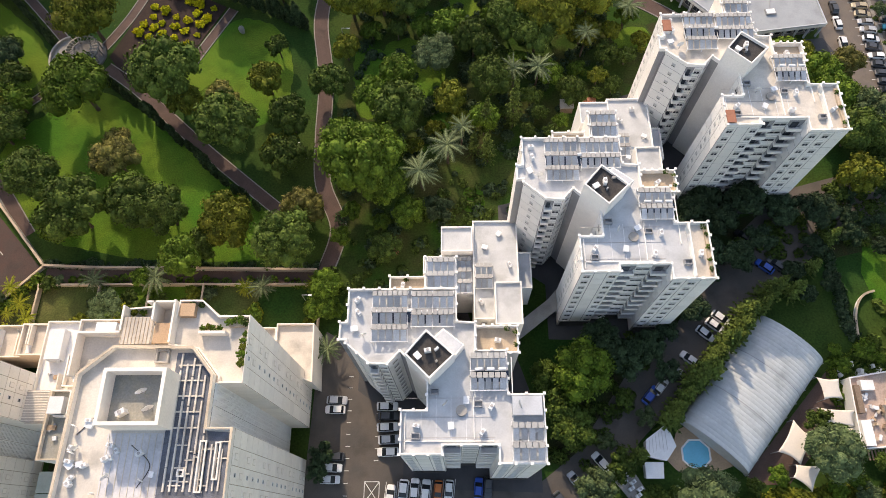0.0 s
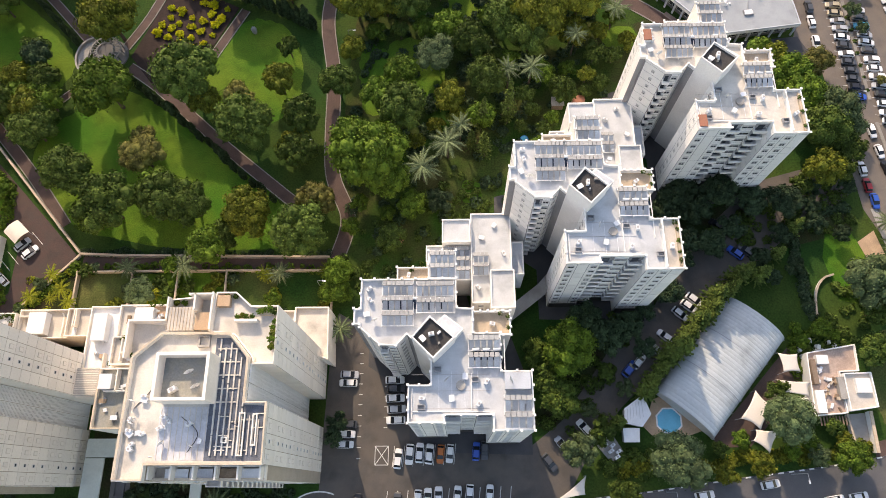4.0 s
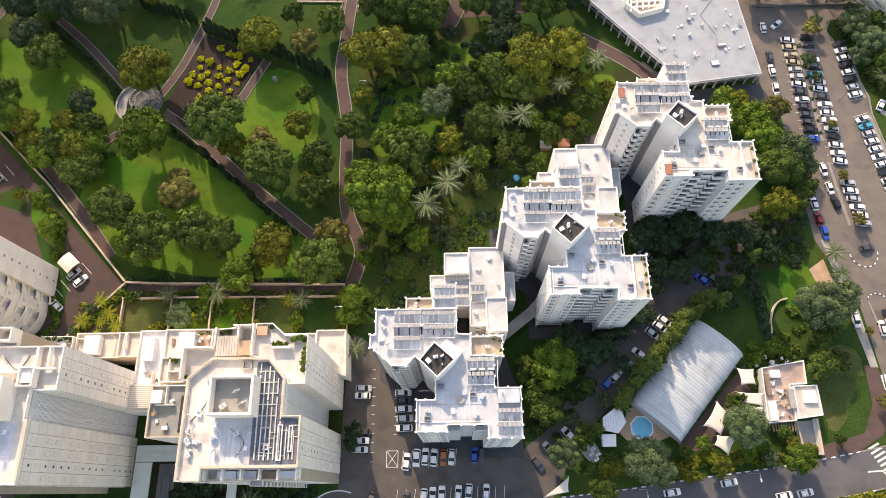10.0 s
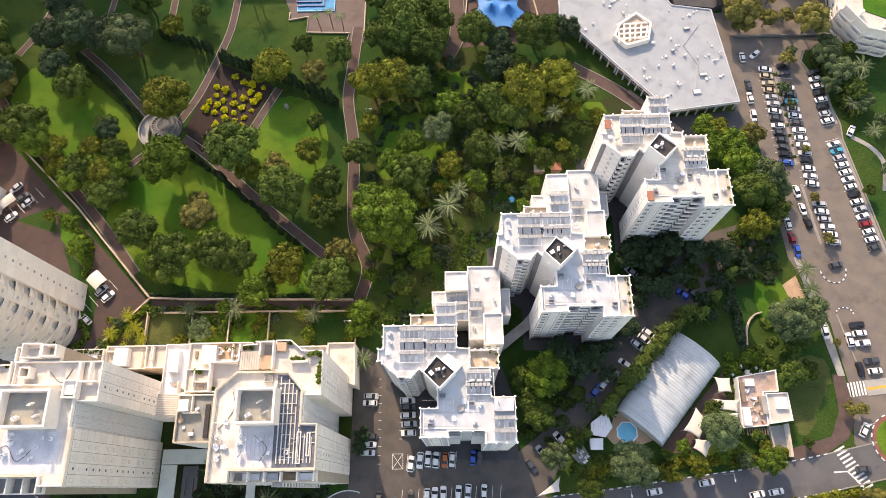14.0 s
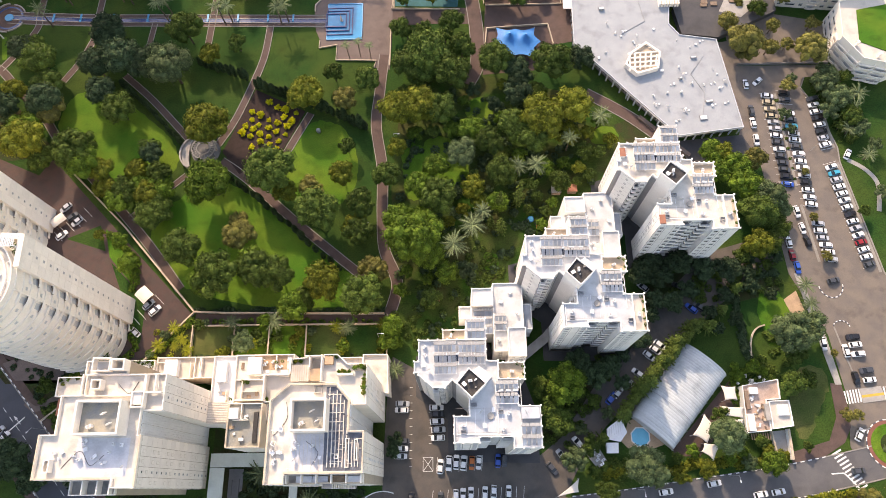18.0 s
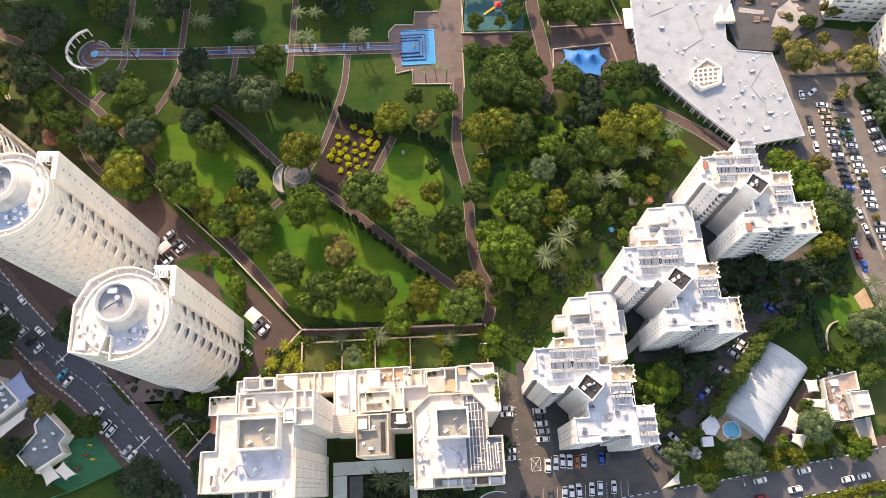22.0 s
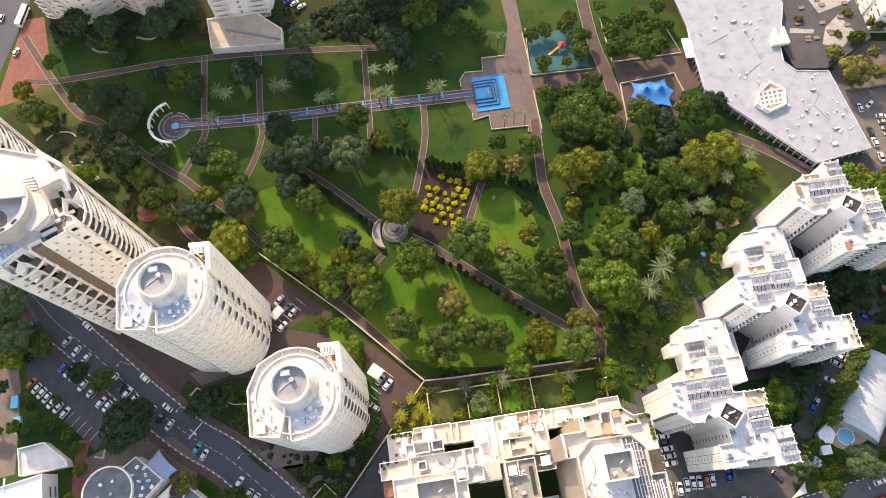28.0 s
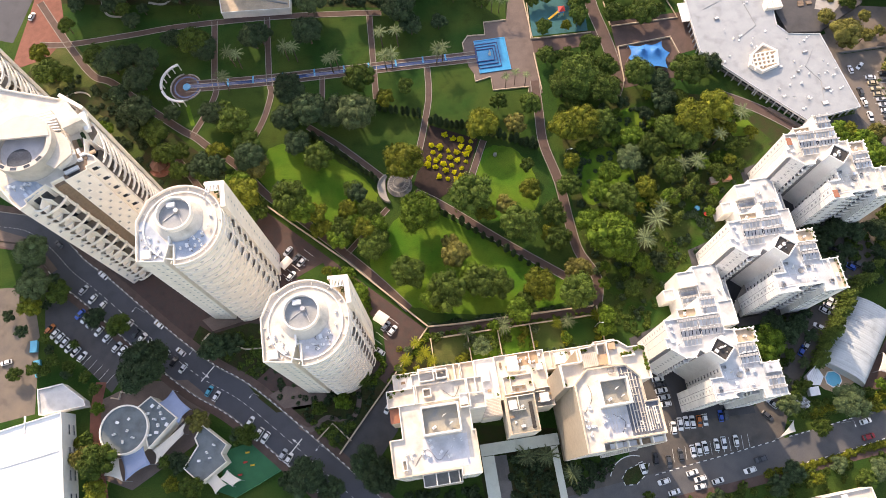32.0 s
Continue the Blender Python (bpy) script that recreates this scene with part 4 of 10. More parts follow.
def make_tank():
    t = thing("solar_water_heater", "white water tank over a dark solar collector", "water heater", "solar heaters", at=(0, 0, -60))
    bm = bmesh.new()
    cyl(bm, 0, 0, 0.28, 0.28, -0.6, 0.6, 12)
    bmesh.ops.rotate(bm, verts=bm.verts, cent=(0, 0, 0), matrix=Matrix.Rotation(radians(90), 3, "Y"))
    bmesh.ops.translate(bm, verts=bm.verts, vec=(0, 0.2, 1.45)); part("tank", bm, M_whitemetal, t)
    bm = bmesh.new()
    v = [bm.verts.new(p) for p in ((-1, -1.6, 0.35), (1, -1.6, 0.35), (1, -0.05, 1.25), (-1, -0.05, 1.25))]
    bm.faces.new(v)
    bmesh.ops.solidify(bm, geom=bm.faces[:], thickness=0.08); part("collector", bm, M_solar, t)
    for x in (-0.8, 0.8):
        bm = bmesh.new(); box(bm, x - 0.03, x + 0.03, 0.15, 0.25, 0, 1.2); part("leg", bm, M_steel, t)
    return t


def make_vent():
    t = thing("roof_vent", "small white roof vent", "roof vent", "roof vents", at=(0, 0, -60))
    bm = bmesh.new(); box(bm, -0.4, 0.4, -0.3, 0.3, 0, 0.5); base = part("base", bm, M_whitemetal, t)
    bm = bmesh.new(); box(bm, -0.5, 0.5, -0.4, 0.4, 0.5, 0.6); part("cap", bm, M_whitemetal, base)
    return t


def make_dish():
    t = thing("satellite_dish", "grey satellite dish on a short mast", "satellite dish", "dishes", at=(0, 0, -60))
    bm = bmesh.new(); cyl(bm, 0, 0, 0.05, 0.05, 0, 1.0, 8); mast = part("mast", bm, M_steel, t)
    bm = bmesh.new()
    rings = [[bm.verts.new((r * math.cos(math.tau * k / 14), 0.25 - 0.5 * r * r, 1.1 + r * math.sin(math.tau * k / 14))) for k in range(14)] for r in (0.12, 0.35, 0.6)]
    bm.faces.new(rings[0])
    for p, q in zip(rings, rings[1:]):
        for k in range(14):
            bm.faces.new((p[k], p[(k + 1) % 14], q[(k + 1) % 14], q[k]))
    bmesh.ops.solidify(bm, geom=bm.faces[:], thickness=0.03); part("reflector", bm, M_whitemetal, mast)
    return t


SEEDS = [make_ac(), make_tank(), make_vent(), make_dish()]
rng = random.Random(7)


def place(seed, x, y, z, turn=0.0, s=1.0):
    ob = copy_thing(SEEDS[seed], pose(x, y, z, 0, 0, turn))
    ob.scale = (s, s, s)
    return ob


# ---- shared facade pieces ----
MESHES = {}


def piece(kind, w, h):
    """Shared meshes of facade pieces; x along the wall, -y outwards, z up from the piece's lower edge."""
    key = (kind, round(w, 2), round(h, 2))
    if key in MESHES:
        return MESHES[key]
    bm = bmesh.new()
    if kind in ("panel", "creampanel"):
        e = 0.075 if kind == "panel" else 0.06
        box(bm, -w / 2 + e, w / 2 - e, -0.05, 0.02, e, h - e)
        mats = [M_panel if kind == "panel" else M_creampanel]
    elif kind == "inset":
        # a shallow raised frame round a closed shutter
        box(bm, -w / 2, w / 2, -0.12, 0.0, 0, h)
        for f in box(bm, -w / 2 + 0.12, w / 2 - 0.12, -0.15, -0.1, 0.12, h - 0.12):
            f.material_index = 1
        mats = [M_sail, M_creampanel]
    elif kind in ("window", "small_window"):
        # a frame with the glass set back in it, one closed shell
        e = 0.07
        rings = [[bm.verts.new(p) for p in ((-w / 2 - o, y, -o), (w / 2 + o, y, -o), (w / 2 + o, y, h + o), (-w / 2 - o, y, h + o))] for o, y in ((e, 0.0), (e, -0.13), (0, -0.13), (0, -0.07))]
        for p, q in zip(rings, rings[1:]):
            for k in range(4):
                bm.faces.new((p[k], p[(k + 1) % 4], q[(k + 1) % 4], q[k])).material_index = 1
        bm.faces.new(rings[3])
        if w > 0.65:
            # a slatted blind let down over part of the pane
            for k in range(3):
                for f in box(bm, -w / 2 + 0.02, w / 2 - 0.02, -0.12, -0.08, h - 0.04 - 0.17 * (k + 1), h - 0.06 - 0.17 * k):
                    f.material_index = 2
            for f in box(bm, -0.03, 0.03, -0.125, -0.07, 0, h - 0.55):
                f.material_index = 1
        mats = [M_glass if kind == "window" else M_greyglass, M_frame, M_shade]
    elif kind in ("balcony", "white_balcony"):
        # a recess back with a glazed door, slab, parapet and cheeks
        for f in box(bm, -w * 0.28, w * 0.2, -0.09, 0.0, 0.15, h * 0.74):
            f.material_index = 1
        prism(bm, [(-w / 2, -1.0), (w / 2, -1.0), (w / 2, 0), (w / 2 - 0.12, 0), (w / 2 - 0.12, -0.88), (-w / 2 + 0.12, -0.88), (-w / 2 + 0.12, 0), (-w / 2, 0)], 0.0, 1.0)
        box(bm, -w / 2 + 0.12, w / 2 - 0.12, -0.88, 0.0, 0.0, 0.15)
        mats = [M_creampanel if kind == "balcony" else M_panel, M_glass]
    elif kind == "louvre":
        # a pierced screen: posts and close slats before a grey backing
        n = max(2, round(w / 0.75))
        for k in range(n + 1):
            x = -w / 2 + (w - 0.14) * k / n
            box(bm, x, x + 0.14, -0.2, 0.0, 0.0, h)
        for k in range(7):
            z = h * (k + 0.1) / 7
            box(bm, -w / 2, w / 2, -0.17, -0.03, z, z + 0.24)
        for f in box(bm, -w / 2, w / 2, -0.02, 0.02, 0.02, h - 0.02):
            f.material_index = 1
        mats = [M_panel, M_slat]
    elif kind == "deep":
        # a deep balcony: bowed slab and parapet, tiled floor, one full cheek and dark glazing behind
        for f in box(bm, -w * 0.3, w * 0.2, -0.09, 0.0, 0.25, h * 0.36):
            f.material_index = 1
        D = 0.75
        bow = [(w * (k / 8 - 0.5), -D - 0.3 * math.sin(math.pi * k / 8)) for k in range(9)]
        prism(bm, [(-w / 2, 0), *bow, (w / 2, 0)], 0.0, 0.2)
        band(bm, bow, 0.2, 0.2, 1.05)
        for f in prism(bm, [(-w / 2 + 0.1, 0), *((0.95 * x, y + 0.15) for x, y in bow), (w / 2 - 0.1, 0)], 0.2, 0.25):
            f.material_index = 2
        box(bm, w / 2 - 0.3, w / 2, -D, 0.0, 0.2, h)
        box(bm, -w / 2, w / 2 - 0.3, -D * 0.7, 0.0, h * 0.56, h * 0.62)
        mats = [M_creampanel, M_shade, M_balconyfloor]
    MESHES[key] = to_mesh(kind, bm, mats)
    return MESHES[key]


def joined(parent, name, pieces):
    """Many far pieces as one part."""
    V, F, I, mats = [], [], [], []
    for data, m in pieces:
        base = len(V)
        V += [tuple(m @ v.co) for v in data.vertices]
        for f in data.polygons:
            F.append([base + k for k in f.vertices])
            mt = data.materials[f.material_index]
            if mt not in mats:
                mats.append(mt)
            I.append(mats.index(mt))
    data = bpy.data.meshes.new(name)
    data.from_pydata(V, [], F)
    for mt in mats:
        data.materials.append(mt)
    data.polygons.foreach_set("material_index", I)
    return tagged(part(name, data, None, parent), kind="stuff")


def facade(parent, p, q, z0, floors, fh, plan, kind="panel", ww=1.1, wh=1.25, clad=True, far=False, deep="balcony", stagger=False):
    """One wall from p to q, with the outside on its right: plan is a string, one letter a bay.
    w window, b wide window, n blank, o balcony, l louvres."""
    p, q = Vector(p), Vector(q)
    d = q - p
    turn = math.degrees(math.atan2(d.y, d.x))
    bw = d.length / len(plan)
    pieces = []

    def put(name, data, m):
        if far:
            pieces.append((data, m))
        else:
            part(name, data, None, parent).matrix_world = m

    for f in range(floors):
        for k, c in enumerate(plan):
            at = p + d * ((k + 0.5) / len(plan))
            m = pose(at.x, at.y, z0 + f * fh, 0, 0, turn)
            if c == "o":
                put("balcony", piece(deep, bw - 0.1, fh), m)
                continue
            if c == "l":
                put("louvre", piece("louvre", bw - 0.1, fh), m)
                continue
            if clad:
                put("panel", piece(kind, bw, fh), m)
            if c == "s":
                if f % 3 != 2:
                    put("shutter", piece("inset", 0.95, 1.2), m @ pose(0, -0.02, 0.8))
            elif c in "wb" and not (stagger and (f + k) % 2):
                w = bw - 0.5 if c == "b" else min(ww, bw - 0.5)
                if wh < 0.7 and (3 * f + 2 * k) % 5 > 3:
                    put("shutter", piece("inset", 0.95, 1.2), m @ pose(0, -0.02, 0.8))
                    continue
                put("window", piece("window", w, wh), m @ pose(0, -0.02, 0.95))
    if pieces:
        joined(parent, "facade_cladding", pieces)


front = facade


def parapet(parent, poly, z, h=0.9, knobs=2.6, material=None):
    bm = bmesh.new(); rim(bm, poly, z, z + h, 0.25)
    pts = list(poly) if area2(list(poly)) > 0 else list(poly)[::-1]
    if knobs:
        for a, b in zip(pts, pts[1:] + pts[:1]):
            a, b = Vector(a), Vector(b)
            n = max(1, round((b - a).length / knobs))
            for k in range(n):
                c = a.lerp(b, k / n)
                box(bm, c.x - 0.22, c.x + 0.22, c.y - 0.22, c.y + 0.22, z + h, z + h + 0.28)
    part("parapet", bm, material or M_white, parent)


def roof_sheet(parent, poly, z, material=None, name="roof"):
    bm = bmesh.new(); prism(bm, offset(poly, 0.24), z - 0.1, z + 0.06)
    part(name, bm, material or M_roof, parent)


def mass(parent, poly, z0, z1, material=None, name="wall"):
    bm = bmesh.new(); prism(bm, poly, z0, z1)
    return part(name, bm, material or M_joint, parent)


bm = bmesh.new()
v = [bm.verts.new(p) for p in ((-0.46, -1.0, 0.0), (0.46, -1.0, 0.0), (0.46, 0.75, 0.62), (-0.46, 0.75, 0.62))]
bm.faces.new(v)
bmesh.ops.solidify(bm, geom=bm.faces[:], thickness=0.1)
COLLECTOR = to_mesh("collector", bm, M_collector)


def pergola(x0, x1, y0, y1, z, rows, group):
    """A low steel roof frame with rows of tilted collectors, each with a slatted pale casing behind it."""
    t = thing("solar_rack", "white steel roof frame carrying rows of solar collectors tinted with sky reflection", "solar rack", group, at=(x0, y0, z))
    w, l = x1 - x0, y1 - y0
    nx = max(1, round(w / 3.0))
    for i in range(nx + 1):
        x = w * i / nx
        bm = bmesh.new(); box(bm, x - 0.06, x + 0.06, 0, l, 0.9, 1.02); part("beam", bm, M_whitemetal, t)
        bm = bmesh.new()
        for y in (0.1, l / 2, l - 0.1):
            box(bm, x - 0.06, x + 0.06, y - 0.06, y + 0.06, 0, 0.9)
        part("posts", bm, M_whitemetal, t)
    rows = max(1, round(l / 2.9))
    for k in range(rows):
        y = l * (k + 0.5) / rows - 0.45
        nc = max(2, int(w / 1.05))
        for j in range(nc):
            part("collector", COLLECTOR, None, t).location = (w * (j + 0.5) / nc, y, 1.04)
        bm = bmesh.new()
        n = max(3, int(w / 0.85))
        for j in range(n):
            box(bm, w * (j + 0.08) / n, w * (j + 0.92) / n, y + 0.82, y + 1.72, 1.36, 1.74)
        box(bm, -0.15, w + 0.15, y + 1.1, y + 1.24, 1.02, 1.4)
        part("tank_casing", bm, M_casing, t)
        bm = bmesh.new(); box(bm, -0.15, w + 0.15, y - 1.14, y - 1.04, 1.02, 1.1); part("rail", bm, M_whitemetal, t)
    return t


# ---- the three stepped white blocks ----
def block(dx, dy, H, tint_box, M_top, far=False):
    o = lambda poly: [(x + dx, y + dy) for x, y in poly]
    b = thing("apartment_block", "white panel-clad apartment block with a stepped plan", "apartment building", "stepped white blocks", at=(0, 0, 0))
    main = o([(-18.5, 38), (0.1, 38), (0.1, 32.2), (3.2, 32), (3.2, 27.2), (8.3, 27.2), (8.3, 20), (14, 20), (14, 9.2), (6.5, 9.2), (6.5, 12), (-2.3, 12), (-2.3, 10.6),
              (-9.1, 10.6), (-9.1, 17.5), (-4.9, 17.5), (-4.9, 22.2), (-8.0, 25.6), (-9.4, 27), (-11.4, 24.8), (-14.6, 25), (-18.5, 28.4), (-18.5, 29), (-19.7, 29), (-19.7, 32.1), (-18.5, 32.1)])
    mass(b, main, 0, H, M_whitejoint)
    fl, fh = 11, (H - 0.3) / 11
    roof_sheet(b, main, H, M_top)
    parapet(b, main, H)
    bump = o([(-5.4, 38), (0.1, 38), (0.1, 44), (-5.4, 44)])
    mass(b, bump, 0, H - 0.4, M_white); roof_sheet(b, bump, H - 0.4, M_top); parapet(b, bump, H - 0.4, 0.8)
    terr = o([(-11.9, 38), (-5.4, 38), (-5.4, 41.7), (-11.9, 41.7)])
    mass(b, terr, 0, H - 4, M_white); roof_sheet(b, terr, H - 4, M_beige, "terrace_floor"); parapet(b, terr, H - 4, 1.0)
    east = o([(3.2, 27.2), (10.5, 27.2), (10.5, 32), (3.2, 32)])
    mass(b, east, 0, H - 2.5, M_white); roof_sheet(b, east, H - 2.5, M_beige, "terrace_floor"); parapet(b, east, H - 2.5, 1.2, 1.6)
    # lift shaft, a white diamond tower with a black roof
    dia = o([(-4.9, 29.5), (-8.3, 25.5), (-4.3, 21.5), (-0.3, 25.4)])
    mass(b, dia, 0, H + 4.6, M_white, "lift_shaft"); parapet(b, dia, H + 4.6, 0.7, 0)
    roof_sheet(b, dia, H + 4.6, M_bitumen, "shaft_roof")
    dia2 = o([(-4.0, 28.6), (-2.2, 30.4), (1.3, 27.6), (-0.4, 25.6)])
    mass(b, dia2, H, H + 2.6, M_white, "stair_house")
    roof_sheet(b, dia2, H + 2.6, M_roofgrey, "stair_house_roof")
    if tint_box:
        # planted corner terrace
        sq = o([(10.6, 9.6), (13.7, 9.6), (13.7, 19.6), (10.6, 19.6)])
        bm = bmesh.new(); prism(bm, sq, H, H + 0.1); part("corner_terrace", bm, M_terrace, b)
        bm = bmesh.new(); box(bm, 10.3 + dx, 10.6 + dx, 9.6 + dy, 19.8 + dy, H, H + 1.2); part("terrace_wall", bm, M_white, b)
        bm = bmesh.new(); box(bm, 13.2 + dx, 13.7 + dx, 10 + dy, 19 + dy, H + 0.1, H + 0.6); part("plant_trough", bm, M_beige, b)
    else:
        box2 = o([(8.3, 16), (14, 16), (14, 20), (8.3, 20)])
        bm = bmesh.new(); prism(bm, offset(box2, 0.5), H, H + 1.7); part("roof_house", bm, M_roofgrey, b)
        pergola(dx + 8.6, dx + 13.6, dy + 9.6, dy + 15.6, H + 0.06, 2, "roof pergolas")
    # fronts
    def facade(*a):
        front(*a, **{"far": far, "deep": "white_balcony"})

    P = lambda x, y: (x + dx, y + dy)
    facade(b, P(-9.1, 10.6), P(-2.3, 10.6), 0.3 + fh, fl - 1, fh, "wnw")
    facade(b, P(-2.3, 12), P(6.5, 12), 3.3, fl - 1, fh, "obo", "panel")
    facade(b, P(6.5, 9.2), P(14, 9.2), 0.3 + fh, fl - 1, fh, "wwn")
    facade(b, P(-9.1, 17.5), P(-9.1, 10.6), 0.3, fl, fh, "nwn", "panel", 0.7, 0.8)
    facade(b, P(-4.9, 22.2), P(-4.9, 17.5), 0.3, fl, fh, "w")
    facade(b, P(-11.4, 24.8), P(-9.4, 27), 0.3, fl, fh, "w")
    facade(b, P(-2.3, 10.6), P(-2.3, 12), 0.3, fl, fh, "n"), facade(b, P(6.5, 12), P(6.5, 9.2), 0.3, fl, fh, "n")
    facade(b, P(-14.6, 25), P(-11.4, 24.8), 0.3, fl, fh, "ow")
    facade(b, P(-19.7, 32.1), P(-19.7, 29), 0.3, fl, fh, "n")
    facade(b, P(-18.5, 38), P(-18.5, 32.1), 0.3, fl, fh, "wn", "panel", 0.7, 0.8)
    facade(b, P(-18.5, 28.4), P(-14.6, 25), 0.3, fl, fh, "w", "panel", 0.7, 0.8)
    # roof life
    g = "roof pergolas"
    pergola(dx - 14.2, dx - 8.2, dy + 28.6, dy + 37.5, H + 0.06, 3, g)
    pergola(dx - 7.6, dx - 0.4, dy + 31, dy + 37.5, H + 0.06, 2, g)
    pergola(dx + 2.2, dx + 8.0, dy + 20.4, dy + 26.8, H + 0.06, 2, g)
    pergola(dx - 5.0, dx - 0.3, dy + 38.4, dy + 43.6, H - 0.34, 2, g)
    r = random.Random(int(dx * 7 + 3))
    for k in range(5):
        place(1, dx - 13.2 + 2.6 * (k % 5), dy + 33.4 + 0.4 * r.random(), H + 0.06, r.uniform(-6, 6))
    for k in range(3):
        place(1, dx + 3.6 + 1.9 * k, dy + 23.6, H + 0.06, r.uniform(-6, 6))
    for x, y, seed in ((-6.5, 15, 0), (-2, 18.5, 3), (4, 14, 0), (-16.8, 36, 0), (-16.6, 33.8, 0), (-17.2, 31, 2), (1.5, 19, 2), (5.5, 18, 0), (-15.6, 29.6, 3), (-1, 15, 2), (12, 14, 0), (10, 18, 3), (-4.6, 26, 0), (-6.2, 25.2, 2), (7, 29.5, 0), (-9.5, 40, 0)):
        z = H + 0.06 + (4.6 if (x, y) in ((-4.6, 26), (-6.2, 25.2)) else 0) - (2.5 if x == 7 else 0) - (4 if x == -9.5 else 0)
        if (x, y) == (10, 18) and not tint_box:
            z = H + 1.7
        place(seed, x + dx, y + dy, z, r.uniform(0, 360), 1.2)
    for k in range(2):
        bm = bmesh.new(); obox(bm, -4.4 + dx + r.uniform(-1.6, 1.6), 25.6 + dy + r.uniform(-1.6, 1.6), r.uniform(0.3, 0.8), r.uniform(0.25, 0.5), H + 4.66, H + 4.66 + r.uniform(0.3, 0.9), r.uniform(0, 90)); part("shaft_unit", bm, r.choice((M_whitemetal, M_steel, M_conc)), b)
    for x0, x1, y0, y1 in ((-8.4, 5.8, 12.6, 12.75), (-8.4, -8.25, 11.4, 17), (2.6, 2.75, 13, 19.6), (8.9, 9.05, 16, 26)):
        bm = bmesh.new(); box(bm, x0 + dx, x1 + dx, y0 + dy, y1 + dy, H + 0.06, H + 0.34); part("roof_kerb", bm, M_white, b)
    for x, y in ((-3.6, 20.4), (3.4, 18.4), (-6.6, 13.4), (9.6, 12.4)):
        bm = bmesh.new(); rim(bm, [(x + dx - 0.7, y + dy - 0.5), (x + dx + 0.7, y + dy - 0.5), (x + dx + 0.7, y + dy + 0.5), (x + dx - 0.7, y + dy + 0.5)], H, H + 0.8, 0.14); part("shaft_curb", bm, M_slat, b)
    for k in range(5):
        x, y = r.uniform(-17.6, 7.5) + dx, r.uniform(28.8, 37) + dy
        if x - dx < 2.6:
            place(r.choice((0, 0, 2, 3)), x, y, H + 0.06, r.uniform(0, 360), r.uniform(0.7, 1.1))
    # black sheets that paint the shade of the open ground floor below the south fronts
    for x0, x1, y in ((-8.8, -2.6, 10.5), (-2.1, 6.3, 11.9), (6.8, 13.7, 9.1)):
        bm = bmesh.new(); box(bm, x0 + dx, x1 + dx, y + dy - 0.12, y + dy, 0.3, 2.9); part("undercroft_opening", bm, M_bitumen, b)
    bm = bmesh.new(); cyl(bm, 0.7 + dx, 17.4 + dy, 0.9, 0.9, H, H + 0.5, 16); part("roof_drum", bm, M_conc, b)
    for y in (13.2, 16.4, 19.4):
        bm = bmesh.new(); box(bm, -8.6 + dx, 6 + dx, y + dy, y + 0.06 + dy, H + 0.06, H + 0.12); part("pipe", bm, M_joint, b)
    for k in range(6):
        x = -8.2 + 2.4 * k
        bm = bmesh.new(); box(bm, x + dx, x + 0.07 + dx, 12.9 + dy, (17.2 if x < -5 else 20) + dy, H + 0.06, H + 0.1); part("roof_seam", bm, M_whitemetal, b)
    return b


def low_link(dx, dy, h):
    o = lambda poly: [(x + dx, y + dy) for x, y in poly]
    b = thing("link_building", "low white link building with flat stepped roofs", "building", "link buildings", at=(0, 0, 0))
    for poly, z, m in (([(-3, 44.2), (3.6, 44.2), (3.6, 58), (-3, 58)], h - 1.5, M_roofgrey), ([(3.6, 38.5), (12.8, 38.5), (12.8, 60), (3.6, 60)], h, M_roof), ([(-3, 52.5), (3.4, 52.5), (3.4, 58.0), (-3, 58.0)], h + 1.6, M_roof),
                       ([(7.7, 36.4), (12.9, 36.4), (12.9, 45), (7.7, 45)], h + 3.5, M_roof), ([(12.8, 46), (15.8, 46), (15.8, 54), (12.8, 54)], h - 3, M_roofgrey), ([(-7, 50), (-3, 50), (-3, 54), (-7, 54)], h - 5, M_roof)):
        poly = offset(o(poly), -0.012 * z / 3)
        mass(b, poly, 0, z, M_white); roof_sheet(b, poly, z, m); parapet(b, poly, z, 0.6, 0)
    P = lambda x, y: (x + dx, y + dy)
    facade(b, P(7.7, 36.4), P(12.9, 36.4), 0.4, 5, 3.2, "ww"), facade(b, P(12.9, 36.4), P(12.9, 45), 0.4, 5, 3.2, "wnw")
    facade(b, P(3.6, 38.5), P(7.7, 38.5), 0.4, 4, 3.2, "w"), facade(b, P(15.8, 46), P(15.8, 54), 0.4, 3, 3.2, "ww")
    pergola(dx - 2.6, dx + 3.2, dy + 44.6, dy + 52, h - 1.44, 2, "roof pergolas")
    pergola(dx + 4.0, dx + 7.4, dy + 45, dy + 50, h + 0.06, 1, "roof pergolas")
    for x, y in ((6, 54), (9, 57), (11, 50), (5, 42)):
        place(rng.choice((0, 2)), dx + x, dy + y, h + 0.06, rng.uniform(0, 360), 1.2)
    return b


block(0, 0, 33.0, False, M_roof)
block(31.1, 30.6, 32.0, True, M_roof)
third = block(61.6, 61.0, 31.0, True, M_roofwhite, True)
for x, y in ((52.6, 72.0), (43.2, 94.4)):
    bm = bmesh.new(); box(bm, x, x + 1.5, y, y + 2.6, 31, 32.0); part("hood_wall", bm, M_white, third)
    bm = bmesh.new(); box(bm, x - 0.1, x + 1.6, y - 0.1, y + 2.7, 32.0, 32.3); part("stair_hood", bm, M_terracotta, third, "small terracotta tiled hood")
low_link(0, 0, 13.5)
low_link(31.1, 30.6, 13.5)
